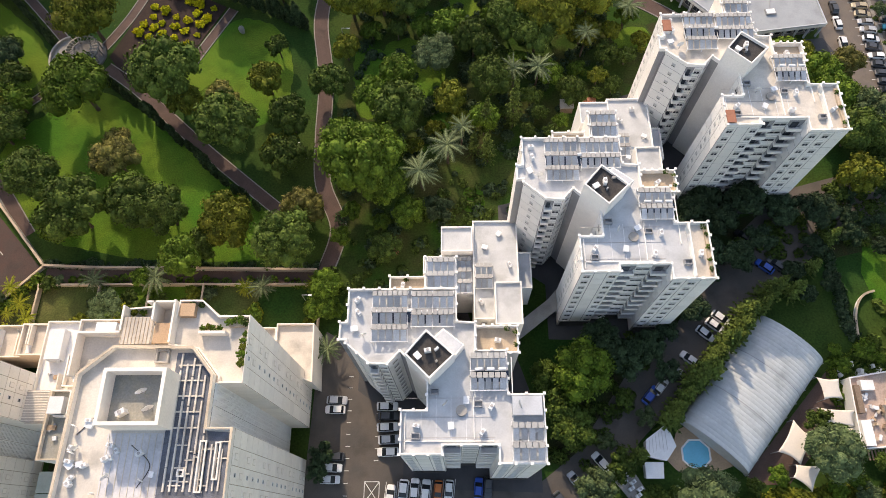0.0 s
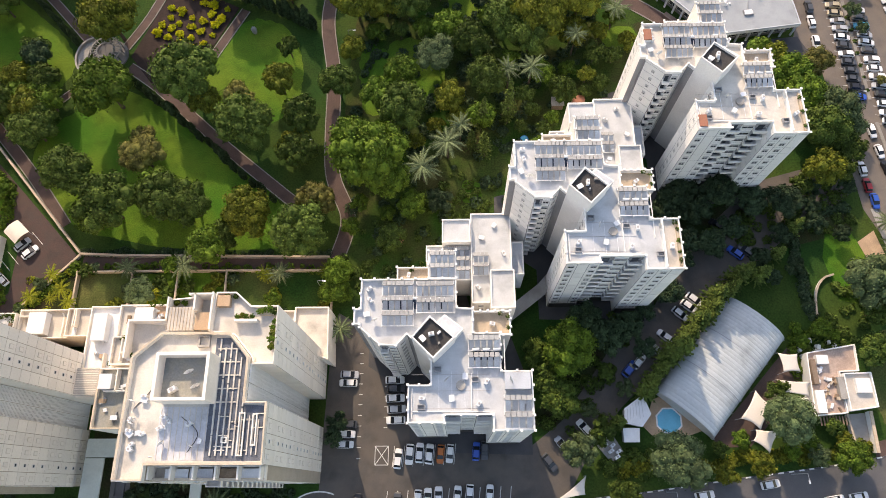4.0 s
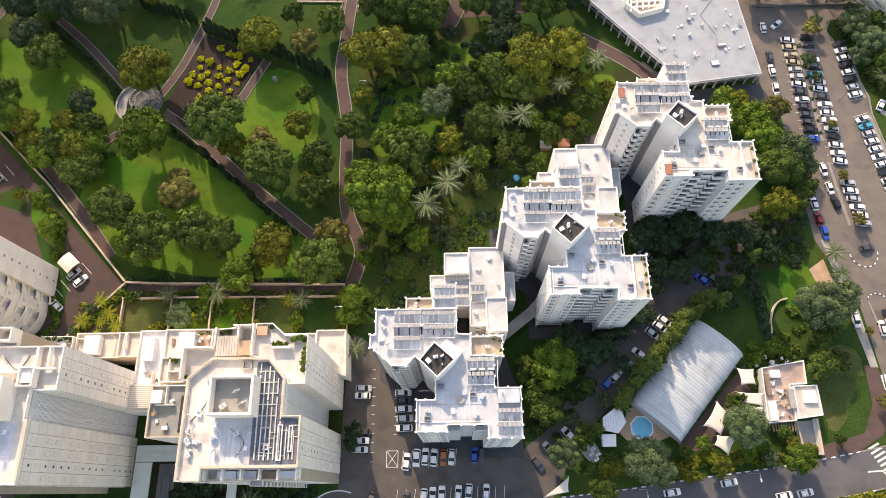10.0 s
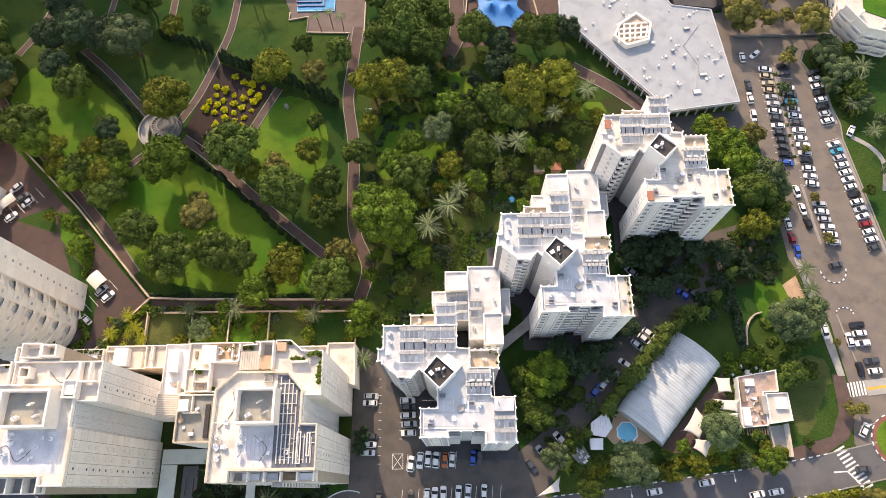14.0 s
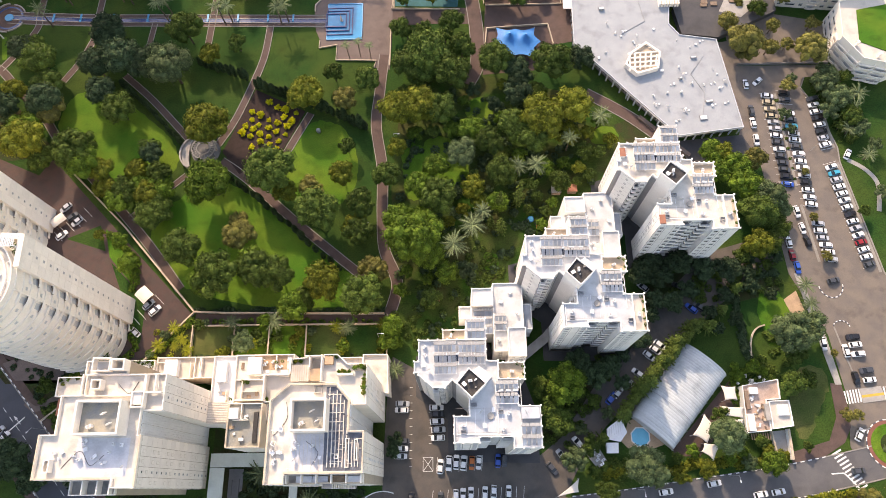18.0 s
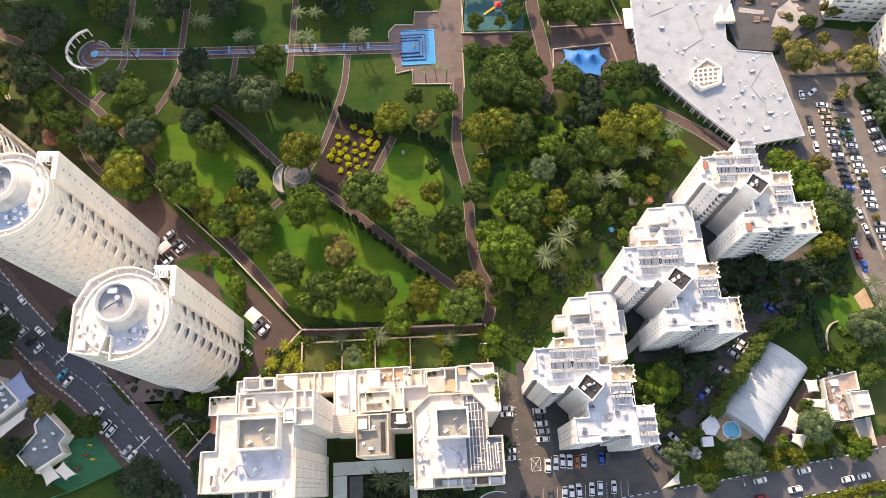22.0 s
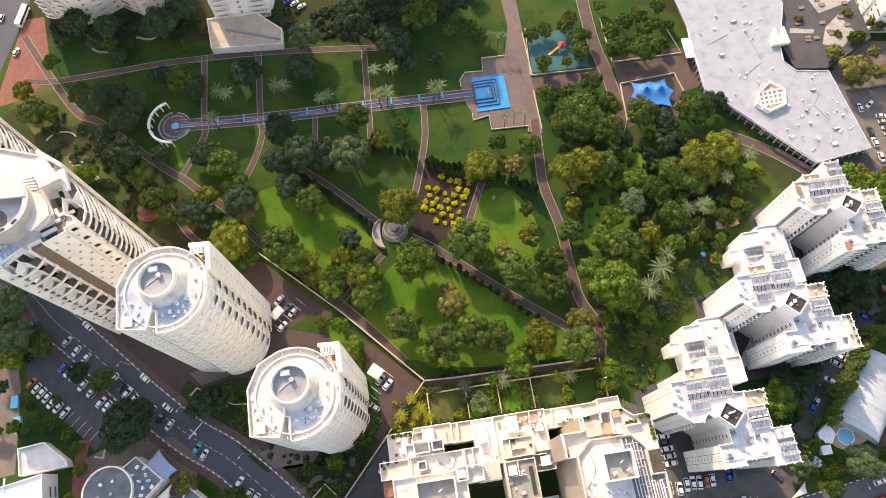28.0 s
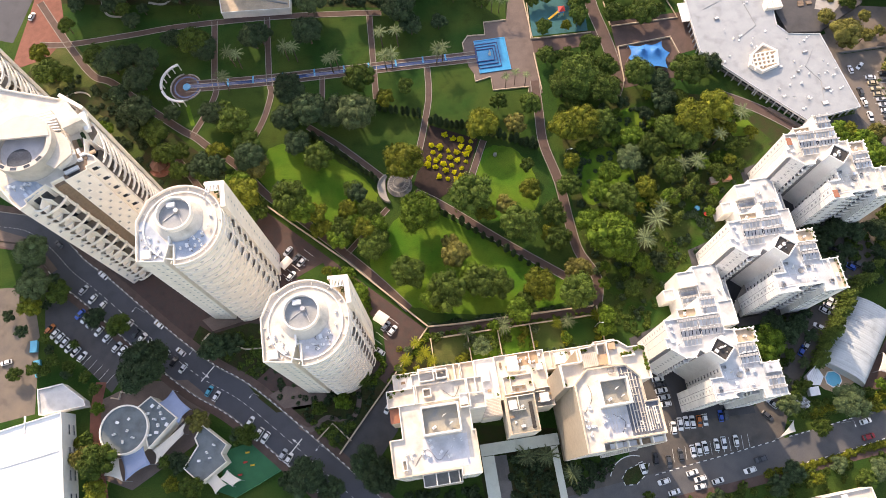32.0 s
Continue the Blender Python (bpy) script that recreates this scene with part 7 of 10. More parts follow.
for p, q, n in ((MALL[3], MALL[4], 8), (MALL[4], MALL[5], 7), (MALL[2], MALL[3], 8), (MALL[1], MALL[2], 6)):
    p, q = Vector(p), Vector(q)
    d = (q - p).normalized()
    inn = Vector((-d.y, d.x))
    facade(mall, tuple(p + inn * 1.6 + d * 0.8), tuple(q + inn * 1.6 - d * 0.8), 0.3, 1, 3.4, "b" * n, "panel", 1.1, 1.9, False)
    for k in range(n + 1):
        c = p.lerp(q, (k + 0.15) / (n + 0.3)) + inn * 0.5
        bm = bmesh.new(); cyl(bm, c.x, c.y, 0.3, 0.3, 0, 4.1, 10); part("column", bm, M_roofgrey, mall)
bm = bmesh.new(); band(bm, [(38.0, 184), (37.6, 174)], 3.4, 3.2, 3.6); part("porch", bm, M_white, mall)
for (x, y, a, b, z) in ((82, 123.4, 2.6, 1.8, 0.5), (85, 130, 2.6, 1.0, 0.8), (76, 140, 1.2, 0.8, 0.9), (82, 149, 2.2, 0.8, 0.7), (50, 172, 2, 1.2, 0.9), (60, 188, 2.4, 1.2, 0.8)):
    bm = bmesh.new(); obox(bm, x, y, a, b, 4.96, 4.96 + z, 6); part("roof_hatch", bm, M_slat, mall)
    bm = bmesh.new(); obox(bm, x, y, a - 0.4, b - 0.4, 4.96 + z, 5.0 + z, 6); part("hatch_lid", bm, M_whitemetal, mall)
for pts in ([(82, 124), (84, 134), (80, 142), (86, 150)], [(56, 160), (66, 166), (64, 180)], [(46, 178), (56, 182)]):
    bm = bmesh.new(); band(bm, pts, 0.14, 4.96, 5.15); part("roof_pipe", bm, M_slat, mall)
sky6 = [(64.7, 155.2), (69.7, 150.6), (68.1, 143.5), (60.1, 141.2), (56, 145.5), (58.4, 150.6)]
light = thing("roof_skylight", "hexagonal cream grid skylight on the flat roof", "skylight", at=(0, 0, 4.96))
bm = bmesh.new(); rim(bm, sky6, 0, 2.2, 0.7); part("rim_wall", bm, M_cream, light)
bm = bmesh.new(); prism(bm, offset(sky6, 0.7), 0, 1.2); part("skylight_floor", bm, M_beige, light)
for k in range(6):
    bm = bmesh.new(); band(bm, [(57.6 + 1.9 * k, 142.7 + 0.4 * k), (57.2 + 2.0 * k + 1.0, 149.8 + (0.4 * k if k < 3 else 2.4 - 0.5 * k))], 0.5, 1.2, 1.9); part("rib", bm, M_cream, light)
for k in range(4):
    bm = bmesh.new(); band(bm, [(57.6, 144.3 + 2 * k), (68.5, 144.9 + 2 * k)], 0.5, 1.2, 1.85); part("rib", bm, M_cream, light)
for k in range(8):
    bm = bmesh.new(); box(bm, 72 + 1.0 * k, 72.6 + 1.0 * k, 172.4, 176 + 1.6 * (k % 4), 4.96, 6.9); part("roof_fin", bm, M_cream, mall)
r = random.Random(12)
inside = lambda x, y, poly: sum(((a[1] > y) != (b[1] > y)) and x < (b[0] - a[0]) * (y - a[1]) / (b[1] - a[1]) + a[0] for a, b in zip(poly, poly[1:] + poly[:1])) % 2 == 1
n = 0
while n < 74:
    x, y = r.uniform(42, 97), r.uniform(120, 215)
    if inside(x, y, offset(MALL, 1.5)) and not inside(x, y, offset(sky6, -1.0)):
        place(r.choice((2, 2, 0, 0, 3)), x, y, 4.96, r.uniform(0, 360), r.uniform(0.55, 1.15)); n += 1
        if r.random() < 0.4:
            place(r.choice((0, 2)), x + 1.2, y + 0.5, 4.96, r.uniform(0, 360), r.uniform(0.5, 0.9)); n += 1
slab("upper_terrace", [(80.4, 162), (94, 160), (118, 172), (118, 200), (87, 198), (78.6, 174)], 2.4, M_asphalt, "dark paved upper terrace beside the shops", "terrace")
for poly in ([(96, 172), (104, 169), (112, 176), (108, 186), (100, 180)], [(84, 180), (94, 178), (95, 180), (85, 182.4)], [(100, 188), (116, 192), (116, 196), (98, 196)]):
    bm = bmesh.new(); prism(bm, poly, 2.3, 2.43); solid("terrace_paving", bm, M_conc, "pale paving on the upper terrace", "paving", kind="structure")
for k in range(14):
    x, y = r.uniform(88, 114), r.uniform(170, 196)
    bm = bmesh.new(); box(bm, x - 1.2, x + 1.2, y - 0.8, y + 0.8, 2.4, 2.9); solid("planter", bm, M_wood, "brown planter on the paved terrace", "planter", "terrace planters")
bm = bmesh.new(); band(bm, [(60.5, 127), (76.8, 110.6)], 1.4, -0.1, 1.2); solid("ramp_wall", bm, M_plaza, "pale stone ramp wall behind the shops", "wall", kind="structure")

# ---- barrel-roofed hall, pool and terrace ----
ax0, ax1 = Vector((51.4, 15.1)), Vector((70.9, 37.4))
axis = (ax1 - ax0).normalized(); side = Vector((-axis.y, axis.x))
hall = thing("barrel_hall", "pale membrane barrel-roofed sports hall", "hall", at=(0, 0, 0))
L, W, NS = (ax1 - ax0).length, 8.0, 34


def arch(t):
    """Across the vault: offset and height for t from 0 to 1."""
    a = math.pi * t
    return -math.cos(a) * W, 1.6 + 3.7 * math.sin(a) ** 0.9


for k in range(NS):
    bm = bmesh.new()
    rows = []
    for e, lift in ((0.0, 0.0), (0.12, 0.05), (0.88, 0.05), (1.0, 0.0)):
        c = ax0 + axis * (L * (k + e) / NS)
        rows.append([bm.verts.new((*(c + side * arch(j / 18)[0]), arch(j / 18)[1] + lift)) for j in range(19)])
    for a, b in zip(rows, rows[1:]):
        for j in range(18):
            f = bm.faces.new((a[j], b[j], b[j + 1], a[j + 1])); f.smooth = True
    part("membrane_strip", bm, M_dome, hall)
for k in (0.34, 0.67):
    # a dark lashing across the membrane
    c = ax0 + axis * (L * k)
    bm = bmesh.new()
    pts = [c + side * arch(j / 18)[0] for j in range(19)]
    rows = [[bm.verts.new((*(p + axis * e), arch(j / 18)[1] + 0.09)) for j, p in enumerate(pts)] for e in (-0.09, 0.09)]
    for j in range(18):
        bm.faces.new((rows[0][j], rows[1][j], rows[1][j + 1], rows[0][j + 1]))
    part("lashing", bm, M_slat, hall)
for e in (0, L):
    bm = bmesh.new()
    c = ax0 + axis * (e + (0.15 if e == 0 else -0.15))
    low = [bm.verts.new((*(c + side * arch(j / 18)[0]), 0)) for j in range(19)]
    top = [bm.verts.new((*(c + side * arch(j / 18)[0]), arch(j / 18)[1] - 0.05)) for j in range(19)]
    for j in range(18):
        bm.faces.new((low[j], low[j + 1], top[j + 1], top[j]))
    part("end_wall", bm, M_shade, hall)
for s in (-1, 1):
    bm = bmesh.new(); band(bm, [tuple(ax0 + side * s * 7.9), tuple(ax1 + side * s * 7.9)], 0.25, 0, 1.6); part("side_wall", bm, M_shade, hall)
    for k in range(9):
        c = ax0 + axis * (L * k / 8) + side * s * 8.2
        bm = bmesh.new(); cyl(bm, c.x, c.y, 0.12, 0.12, 0, 1.7, 8); part("post", bm, M_steel, hall)
bm = bmesh.new(); prism(bm, [(47.7, 19.8), (51, 17.8), (53.4, 15), (55.6, 11.6), (52.1, 10.4), (47, 9.3), (44, 10.9), (42.5, 12.6), (44.2, 16.2), (45.1, 18.6)], -0.1, 0.1)
solid("pool_deck", bm, M_tan, "tan paved deck round a small pool", "deck", kind="structure")
octo = [(48.4 + 2.8 * math.cos(math.tau * (k + 0.5) / 8), 13.9 + 2.8 * math.sin(math.tau * (k + 0.5) / 8)) for k in range(8)]
pool = thing("swimming_pool", "small octagonal pool of clear turquoise water", "pool", at=(0, 0, 0))
bm = bmesh.new(); rim(bm, octo, 0.02, 0.2, 0.35, False); part("coping", bm, M_white, pool)
bm = bmesh.new(); prism(bm, octo, 0, 0.14); part("pool_water", bm, M_turq, pool)
slab("hall_path", [(58, 10), (78.5, 31), (81, 25), (76, 18), (66, 8), (58, 8)], 0.05, M_paver, "brown paved yard beside the hall", "yard")


def sail(name, pts, z, lift, material, label):
    """A stretched shade sail with raised corners on poles."""
    t = thing(name, label, "shade sail", at=(0, 0, 0))
    bm = bmesh.new()
    n = 8
    c = [Vector((*p, z + lift * (k % 2))) for k, p in enumerate(pts)]
    if len(c) == 3:
        c.append(c[2])
    grid = []
    for i in range(n + 1):
        row = []
        for j in range(n + 1):
            u, v = i / n, j / n
            p = c[0].lerp(c[1], u).lerp(c[3].lerp(c[2], u), v)
            pull = 0.14 * (math.sin(math.pi * u) * (abs(v - 0.5) * 2) ** 2 + math.sin(math.pi * v) * (abs(u - 0.5) * 2) ** 2)
            mid = (c[0] + c[1] + c[2] + c[3]) / 4
            p = p.lerp(mid, pull)
            row.append(bm.verts.new(p))
        grid.append(row)
    for i in range(n):
        for j in range(n):
            f = bm.faces.new((grid[i][j], grid[i + 1][j], grid[i + 1][j + 1], grid[i][j + 1])); f.smooth = True
    bmesh.ops.remove_doubles(bm, verts=bm.verts, dist=0.001)
    cloth = part("cloth", bm, material, t)
    cloth.modifiers.new("thick", "SOLIDIFY").thickness = 0.04
    for k, p in enumerate(pts):
        bm = bmesh.new(); cyl(bm, p[0], p[1], 0.08, 0.08, 0, z + lift * (k % 2), 8); part("pole", bm, M_steel, t)
    return t


sail("shade_sail", [(67.9, 20.2), (71.2, 16.6), (67.6, 11.6), (63.4, 14)], 3.0, 0.5, M_sail, "cream stretched shade sail over a yard")
sail("shade_sail", [(66.6, 11.6), (71.6, 11.4), (68.8, 6.6), (65.4, 9.2)], 3.0, 0.5, M_sail, "cream stretched shade sail over a yard")
sail("shade_sail", [(74.4, 28.8), (78.6, 28.4), (78.8, 24.4), (74.8, 24.2)], 3.0, 0.4, M_sail, "cream shade sail beside the hall")
sail("shade_sail", [(73, 22.6), (80.2, 22), (79.6, 18.8), (73.4, 19.6)], 3.3, 0.3, M_sail, "cream shade sail beside the club terrace")
sail("shade_sail", [(73.6, 19.2), (79.4, 18.4), (79.4, 15.2), (74.4, 17)], 3.1, 0.3, M_sail, "cream shade sail beside the club terrace")
club = thing("club_house", "low white club house with a cluttered tan roof terrace", "club house", at=(0, 0, 0))
for poly, z, m in (([(80.0, 14.4), (87.5, 15.0), (87.5, 24.2), (91.9, 24.4), (92.2, 30.6), (80.7, 28.7)], 2.8, M_pinktile), ([(87.7, 15.4), (94.1, 16.2), (94.0, 24), (87.7, 23.8)], 3.6, M_terrace)):
    mass(club, poly, 0, z, M_white); roof_sheet(club, poly, z, m); parapet(club, poly, z, 0.7, 0)
bm = bmesh.new(); box(bm, 90, 93.2, 19.4, 22.6, 3.6, 4.5); part("roof_house", bm, M_white, club)
for x0, x1, y0, y1, m in ((80.6, 82.6, 15, 20, M_white), (86.2, 87.9, 18, 23, M_conc), (82.4, 85, 26, 28, M_white), (80.9, 82, 21.4, 27, M_wood)):
    bm = bmesh.new(); box(bm, x0, x1, y0, y1, 2.86, 4.2); part("terrace_bar", bm, m, club)
r = random.Random(5)
for k in range(34):
    x, y = r.uniform(81.2, 86.8), r.uniform(15.4, 25)
    bm = bmesh.new(); obox(bm, x, y, r.uniform(0.4, 1.3), r.uniform(0.3, 0.7), 2.86, 2.86 + r.uniform(0.3, 0.9), r.uniform(0, 180))
    solid("terrace_furniture", bm, r.choice((M_whitemetal, M_wood, M_cushion, M_beige, M_white, M_shade)), "outdoor furniture stacked on the terrace", "furniture", "terrace furniture")
for k in range(12):
    x, y = r.uniform(80.6, 89), r.uniform(29.4, 32.4)
    bm = bmesh.new(); obox(bm, x, y, r.uniform(0.5, 1.6), r.uniform(0.3, 0.7), 0, r.uniform(0.4, 1.4), r.uniform(0, 180))
    solid("yard_clutter", bm, r.choice((M_whitemetal, M_conc, M_white, M_shade)), "pale lumber piled in the yard", "lumber", "yard lumber")
for k in range(9):
    bm = bmesh.new(); box(bm, 81.4 + 0.7 * k, 81.7 + 0.7 * k, 12.4, 14.5, 2.5, 2.62); part("pergola_slat", bm, M_wood, club)
wall("wall_club", [(93.4, 15.6), (93.2, 6.6)], 1.8, 0.6, M_white)
wall("wall_club_yard", [(88.4, 15), (89, 8.6)], 1.2, 0.3, M_white)
slab("club_yard", [(88.6, 8.4), (93.6, 8), (93.4, 15.4), (88.4, 15)], 0.05, M_conc, "grey yard beside the club house", "yard")
shed = thing("pool_shed", "white corrugated pool shed", "shed", at=(0, 0, 0))
for poly, z in (([(37.8, 13.4), (38.1, 16.3), (42.2, 19.1), (43.5, 15.2), (41.4, 12.6)], 2.8), ([(37.4, 9.3), (40.4, 9.3), (40.6, 11.9), (37.4, 11.9)], 2.6)):
    mass(shed, poly, 0, z, M_shade); bm = bmesh.new(); prism(bm, offset(poly, -0.25), z, z + 0.15); part("roof", bm, M_whitemetal, shed)
for k in range(6):
    bm = bmesh.new(); band(bm, [(38.3 + 0.72 * k, 13.6 + 0.35 * k - (0.9 if k > 3 else 0)), (38.5 + 0.66 * k, 16.3 + 0.46 * k)], 0.08, 2.95, 3.02); part("roof_seam", bm, M_shade, shed)
bm = bmesh.new(); prism(bm, [(31.5, 8.6), (35.2, 11), (37.4, 7.2), (34.6, 4.6)], 0, 0.25)
solid("plant_platform", bm, M_conc, "concrete platform with rows of cooling units", "platform")
for i in range(2):
    for j in range(3):
        place(0, 33.2 + 1.25 * j + 0.4 * i, 8.6 - 1.3 * j + 1.2 * i, 0.25, 35, 1.3)
sail("gate_canopy", [(21, -3.2), (28, 2), (27.6, -1.8)], 2.8, 0.4, M_sail, "white triangular canopy at the court gate")
wall("wall_curved_lawn", smooth_line([(92.4, 48.4), (90, 47.6), (88, 45.4), (86.8, 42), (86.4, 38)], 4), 0.8, 0.3, M_white, "low curved white wall round a lawn")
slab("lawn_curve", [(91, 53), (93, 60), (99, 60), (103, 52), (102, 40), (93, 42)], 0.03, M_lawn, "kerbed lawn beside a curved wall", "lawn")
slab("lawn_club", ragged([(95.4, 12), (101, 13), (104, 20), (110, 28), (108.4, 36), (97, 34)]), 0.017, M_dry, "dry patchy lawn beside the club", "lawn")

# ---- buildings across the street ----
M_feltblue = mat("blue_grey_felt", (0.15, 0.18, 0.195), 0.85, 0.1, 0.4, 5.0, 0.2, tone=(0.12, 0.145, 0.155), stain=0.3)
disc = thing("round_hall", "low round building with a grey felt roof", "building", at=(-205.7, 34.2, 0))
bm = bmesh.new(); cyl(bm, 0, 0, 8.6, 8.6, 0, 7.4, 48); part("drum_wall", bm, M_cream, disc)
bm = bmesh.new(); rim(bm, [(8.6 * math.cos(math.tau * k / 48), 8.6 * math.sin(math.tau * k / 48)) for k in range(48)], 7.4, 8.1, 0.5); part("parapet", bm, M_cream, disc)
bm = bmesh.new(); cyl(bm, 0, 0, 8.1, 8.1, 7.4, 7.5, 48); part("roof", bm, M_feltblue, disc)
annex = [(-201, 41.6), (-196.6, 44.6), (-187.4, 35.6), (-197.4, 26.4)]
mass(disc, [(x + 205.7, y - 34.2) for x, y in annex], 0, 6.6, M_cream, "annex"); roof_sheet(disc, [(x + 205.7, y - 34.2) for x, y in annex], 6.6, M_feltblue, "annex_roof"); parapet(disc, [(x + 205.7, y - 34.2) for x, y in annex], 6.6, 0.8, 0, M_cream)
for x, y, s in ((-208, 37, 1.2), (-204, 37.6, 1.0), (-209, 33, 1.2), (-202.5, 31, 1.1), (-206, 30, 1.1), (-204.5, 33.6, 1)):
    place(rng.choice((0, 2)), x, y, 7.5, rng.uniform(0, 360), s)
for x, y in ((-196, 41), (-193, 38), (-194, 34), (-197, 31), (-192, 36), (-197.6, 38.6), (-195.2, 36.2), (-193.6, 40.2), (-191, 33.8), (-194.6, 31.6), (-198, 34.4)):
    place(rng.choice((0, 2)), x, y, 6.66, rng.uniform(0, 360), 1.3)
slab("school_yard", [(-222, 46), (-204, 52), (-186, 50), (-176, 40), (-184, 26), (-206, 14), (-218, 20)], 0.05, M_plaza, "grey paved yard round the hall", "yard")
wall("wall_zigzag", [(-214, 47.5), (-211, 46.6), (-210.4, 49.2), (-207.2, 48), (-206.6, 50.6), (-203.4, 49.6), (-202.6, 51.6)], 0.9, 0.4, M_white, "zigzag low white wall")
BLUESAIL = mat("blue_grey_canvas", (0.27, 0.33, 0.48), 0.7, 0.06, 0.4, 4.0, 0.1)
sail("shade_sail", [(-189.4, 46), (-182.8, 38), (-187.4, 33.6), (-195, 41.6)], 5.4, 0.8, BLUESAIL, "blue-grey shade sail over a yard")
sail("shade_sail", [(-208, 25.6), (-200, 30), (-197.6, 21.4), (-206, 17)], 5.0, 0.8, BLUESAIL, "blue-grey shade sail over a yard")
sail("shade_sail", [(-212, 26.6), (-208.4, 25), (-207, 17), (-213.4, 20)], 5.0, 0.6, M_sail, "white shade sail over a yard")
sail("shade_sail", [(-197, 26), (-184.6, 34.4), (-186, 30), (-196, 21)], 4.4, 0.4, M_sail, "white shade sail over a yard")
flats("kindergarten", [(-179.4, 32.2), (-170.7, 24.0), (-172.6, 21.2), (-170.9, 18.1), (-180.3, 12.2), (-186.1, 18.1), (-181.0, 25.0), (-182.0, 27.8)], 4.6, [], "low pale building with a grey flat roof", M_cream, roofm=M_feltblue)
for x, y in ((-177.9, 22.3), (-175.3, 24.5), (-180.7, 19.9), (-176.9, 20.3)):
    place(rng.choice((0, 2)), x, y, 4.66, rng.uniform(0, 360), 1.1)
sail("shade_sail", [(-179.0, 12.9), (-176.0, 15.7), (-171.8, 10.7), (-175.8, 8.2)], 3.2, 0.4, M_sail, "white shade sail beside a play yard")
sail("shade_sail", [(-174.5, 13.0), (-171.6, 15.6), (-166.7, 11.4), (-169.9, 9.7)], 3.2, 0.4, M_sail, "white shade sail beside a play yard")
slab("play_turf", [(-172, 22.6), (-164, 24), (-155.6, 17.6), (-153.6, 12.4), (-170, 6), (-176, 9)], 0.08, M_turf, "green artificial turf play yard", "play yard")
fence = thing("green_fence", "green mesh fence round the play yard", "fence", at=(0, 0, 0))
FP = [(-153.4, 12.8), (-161, 9.4), (-170, 6), (-178, 4)]
bm = bmesh.new(); band(bm, FP, 0.08, 0.1, 1.6); part("mesh_panel", bm, M_green, fence)
for x, y in FP:
    bm = bmesh.new(); cyl(bm, x, y, 0.06, 0.06, 0, 1.8, 8); part("post", bm, M_green, fence)
for x, y, m in ((-166, 17.4, M_redpl), (-163.4, 16, M_yellow), (-168, 13.4, M_redpl), (-165, 20.6, M_yellow)):
    pl = thing("play_figure", "small colourful plastic play frame", "play frame", "play frames", at=(x, y, 0.08))
    bm = bmesh.new(); box(bm, -0.8, 0.8, -0.3, 0.3, 0.4, 0.55); part("seat", bm, m, pl)
    for dx in (-0.6, 0.6):
        bm = bmesh.new(); box(bm, dx - 0.08, dx + 0.08, -0.25, 0.25, 0, 1.1); part("side", bm, m, pl)
hallw = flats("white_hall", [(-300, 32), (-227, 43.6), (-224.6, 12), (-224, -20), (-300, -20)], 8.6, [((-224.6, 12), (-227, 43.6), "bnbnbnbn")], "large white-roofed hall with a blue-glazed side", M_white, roofm=M_white)
for a, b in (((-252, 27), (-227.5, 30.5)), ((-240, 44), (-240, 38))):
    bm = bmesh.new(); band(bm, [a, b], 0.5, 8.66, 9.1); part("roof_ridge", bm, M_white, hallw)
flats("white_annex", [(-239.4, 54.1), (-230.3, 54.9), (-222.1, 47.5), (-221.6, 45.4), (-238.3, 44.6)], 3.0, [], "white annex with a flat roof", M_white)
path("red_walk", [(-218, 54), (-219.6, 44), (-219.4, 30), (-217, 16), (-214, 0)], 4.0, M_red, "red paved walk between the halls", 0.06, 0)
slab("pavement_bend", [(-268, 125.4), (-260.5, 122.4), (-250.1, 117.6), (-241.1, 108.2), (-236.4, 101.6), (-240.6, 99.4), (-246, 105.6), (-253, 112), (-262, 116.6), (-269, 120.6)], 0.17, M_plaza, "brown paved footway round the street bend", "pavement")
slab("far_road", [(-262, 215), (-251, 250), (-244, 300), (-258, 300), (-268, 250), (-275, 220)], 0.035, M_road, "grey asphalt street with a dashed line", "road")
for (x, y, tt) in ((-243.4, 71.4, 0), (-241.8, 64.4, 8), (-241, 61, 8)):
    bm = bmesh.new(); obox(bm, x, y, 2.6, 4.4 if y > 70 else 2.8, 0, 1.2, tt); solid("recycling_container", bm, M_turq, "blue steel recycling container beside a hedge", "container", "recycling containers")
# parking shelters on the driveway
for x, y, turn, long, wide in ((-146.2, 89.4, 42, 5.0, 3.4), (-111.9, 61.6, -42, 4.9, 4.4)):
    sh = thing("carport", "cream roofed carport with a bowed roof on posts", "carport", "carports", at=(x, y, 0))
    sh.rotation_euler = (0, 0, radians(turn))
    bm = bmesh.new()
    bow = [(wide * (k / 8 - 0.5), 2.3 + 0.55 * math.sin(math.pi * k / 8)) for k in range(9)]
    rows = [[bm.verts.new((e * long / 2, y1, z1 + d)) for y1, z1 in bow] for e, d in ((-1, 0), (1, 0), (1, 0.12), (-1, 0.12))]
    for p, q in zip(rows, rows[1:] + rows[:1]):
        for k in range(8):
            bm.faces.new((p[k], q[k], q[k + 1], p[k + 1]))
    part("roof", bm, M_sail, sh)
    for a in (-long / 2 + 0.2, long / 2 - 0.2):
        for b in (-wide / 2 + 0.2, wide / 2 - 0.2):
            bm = bmesh.new(); cyl(bm, a, b, 0.07, 0.07, 0, 2.4, 8); part("post", bm, M_steel, sh)
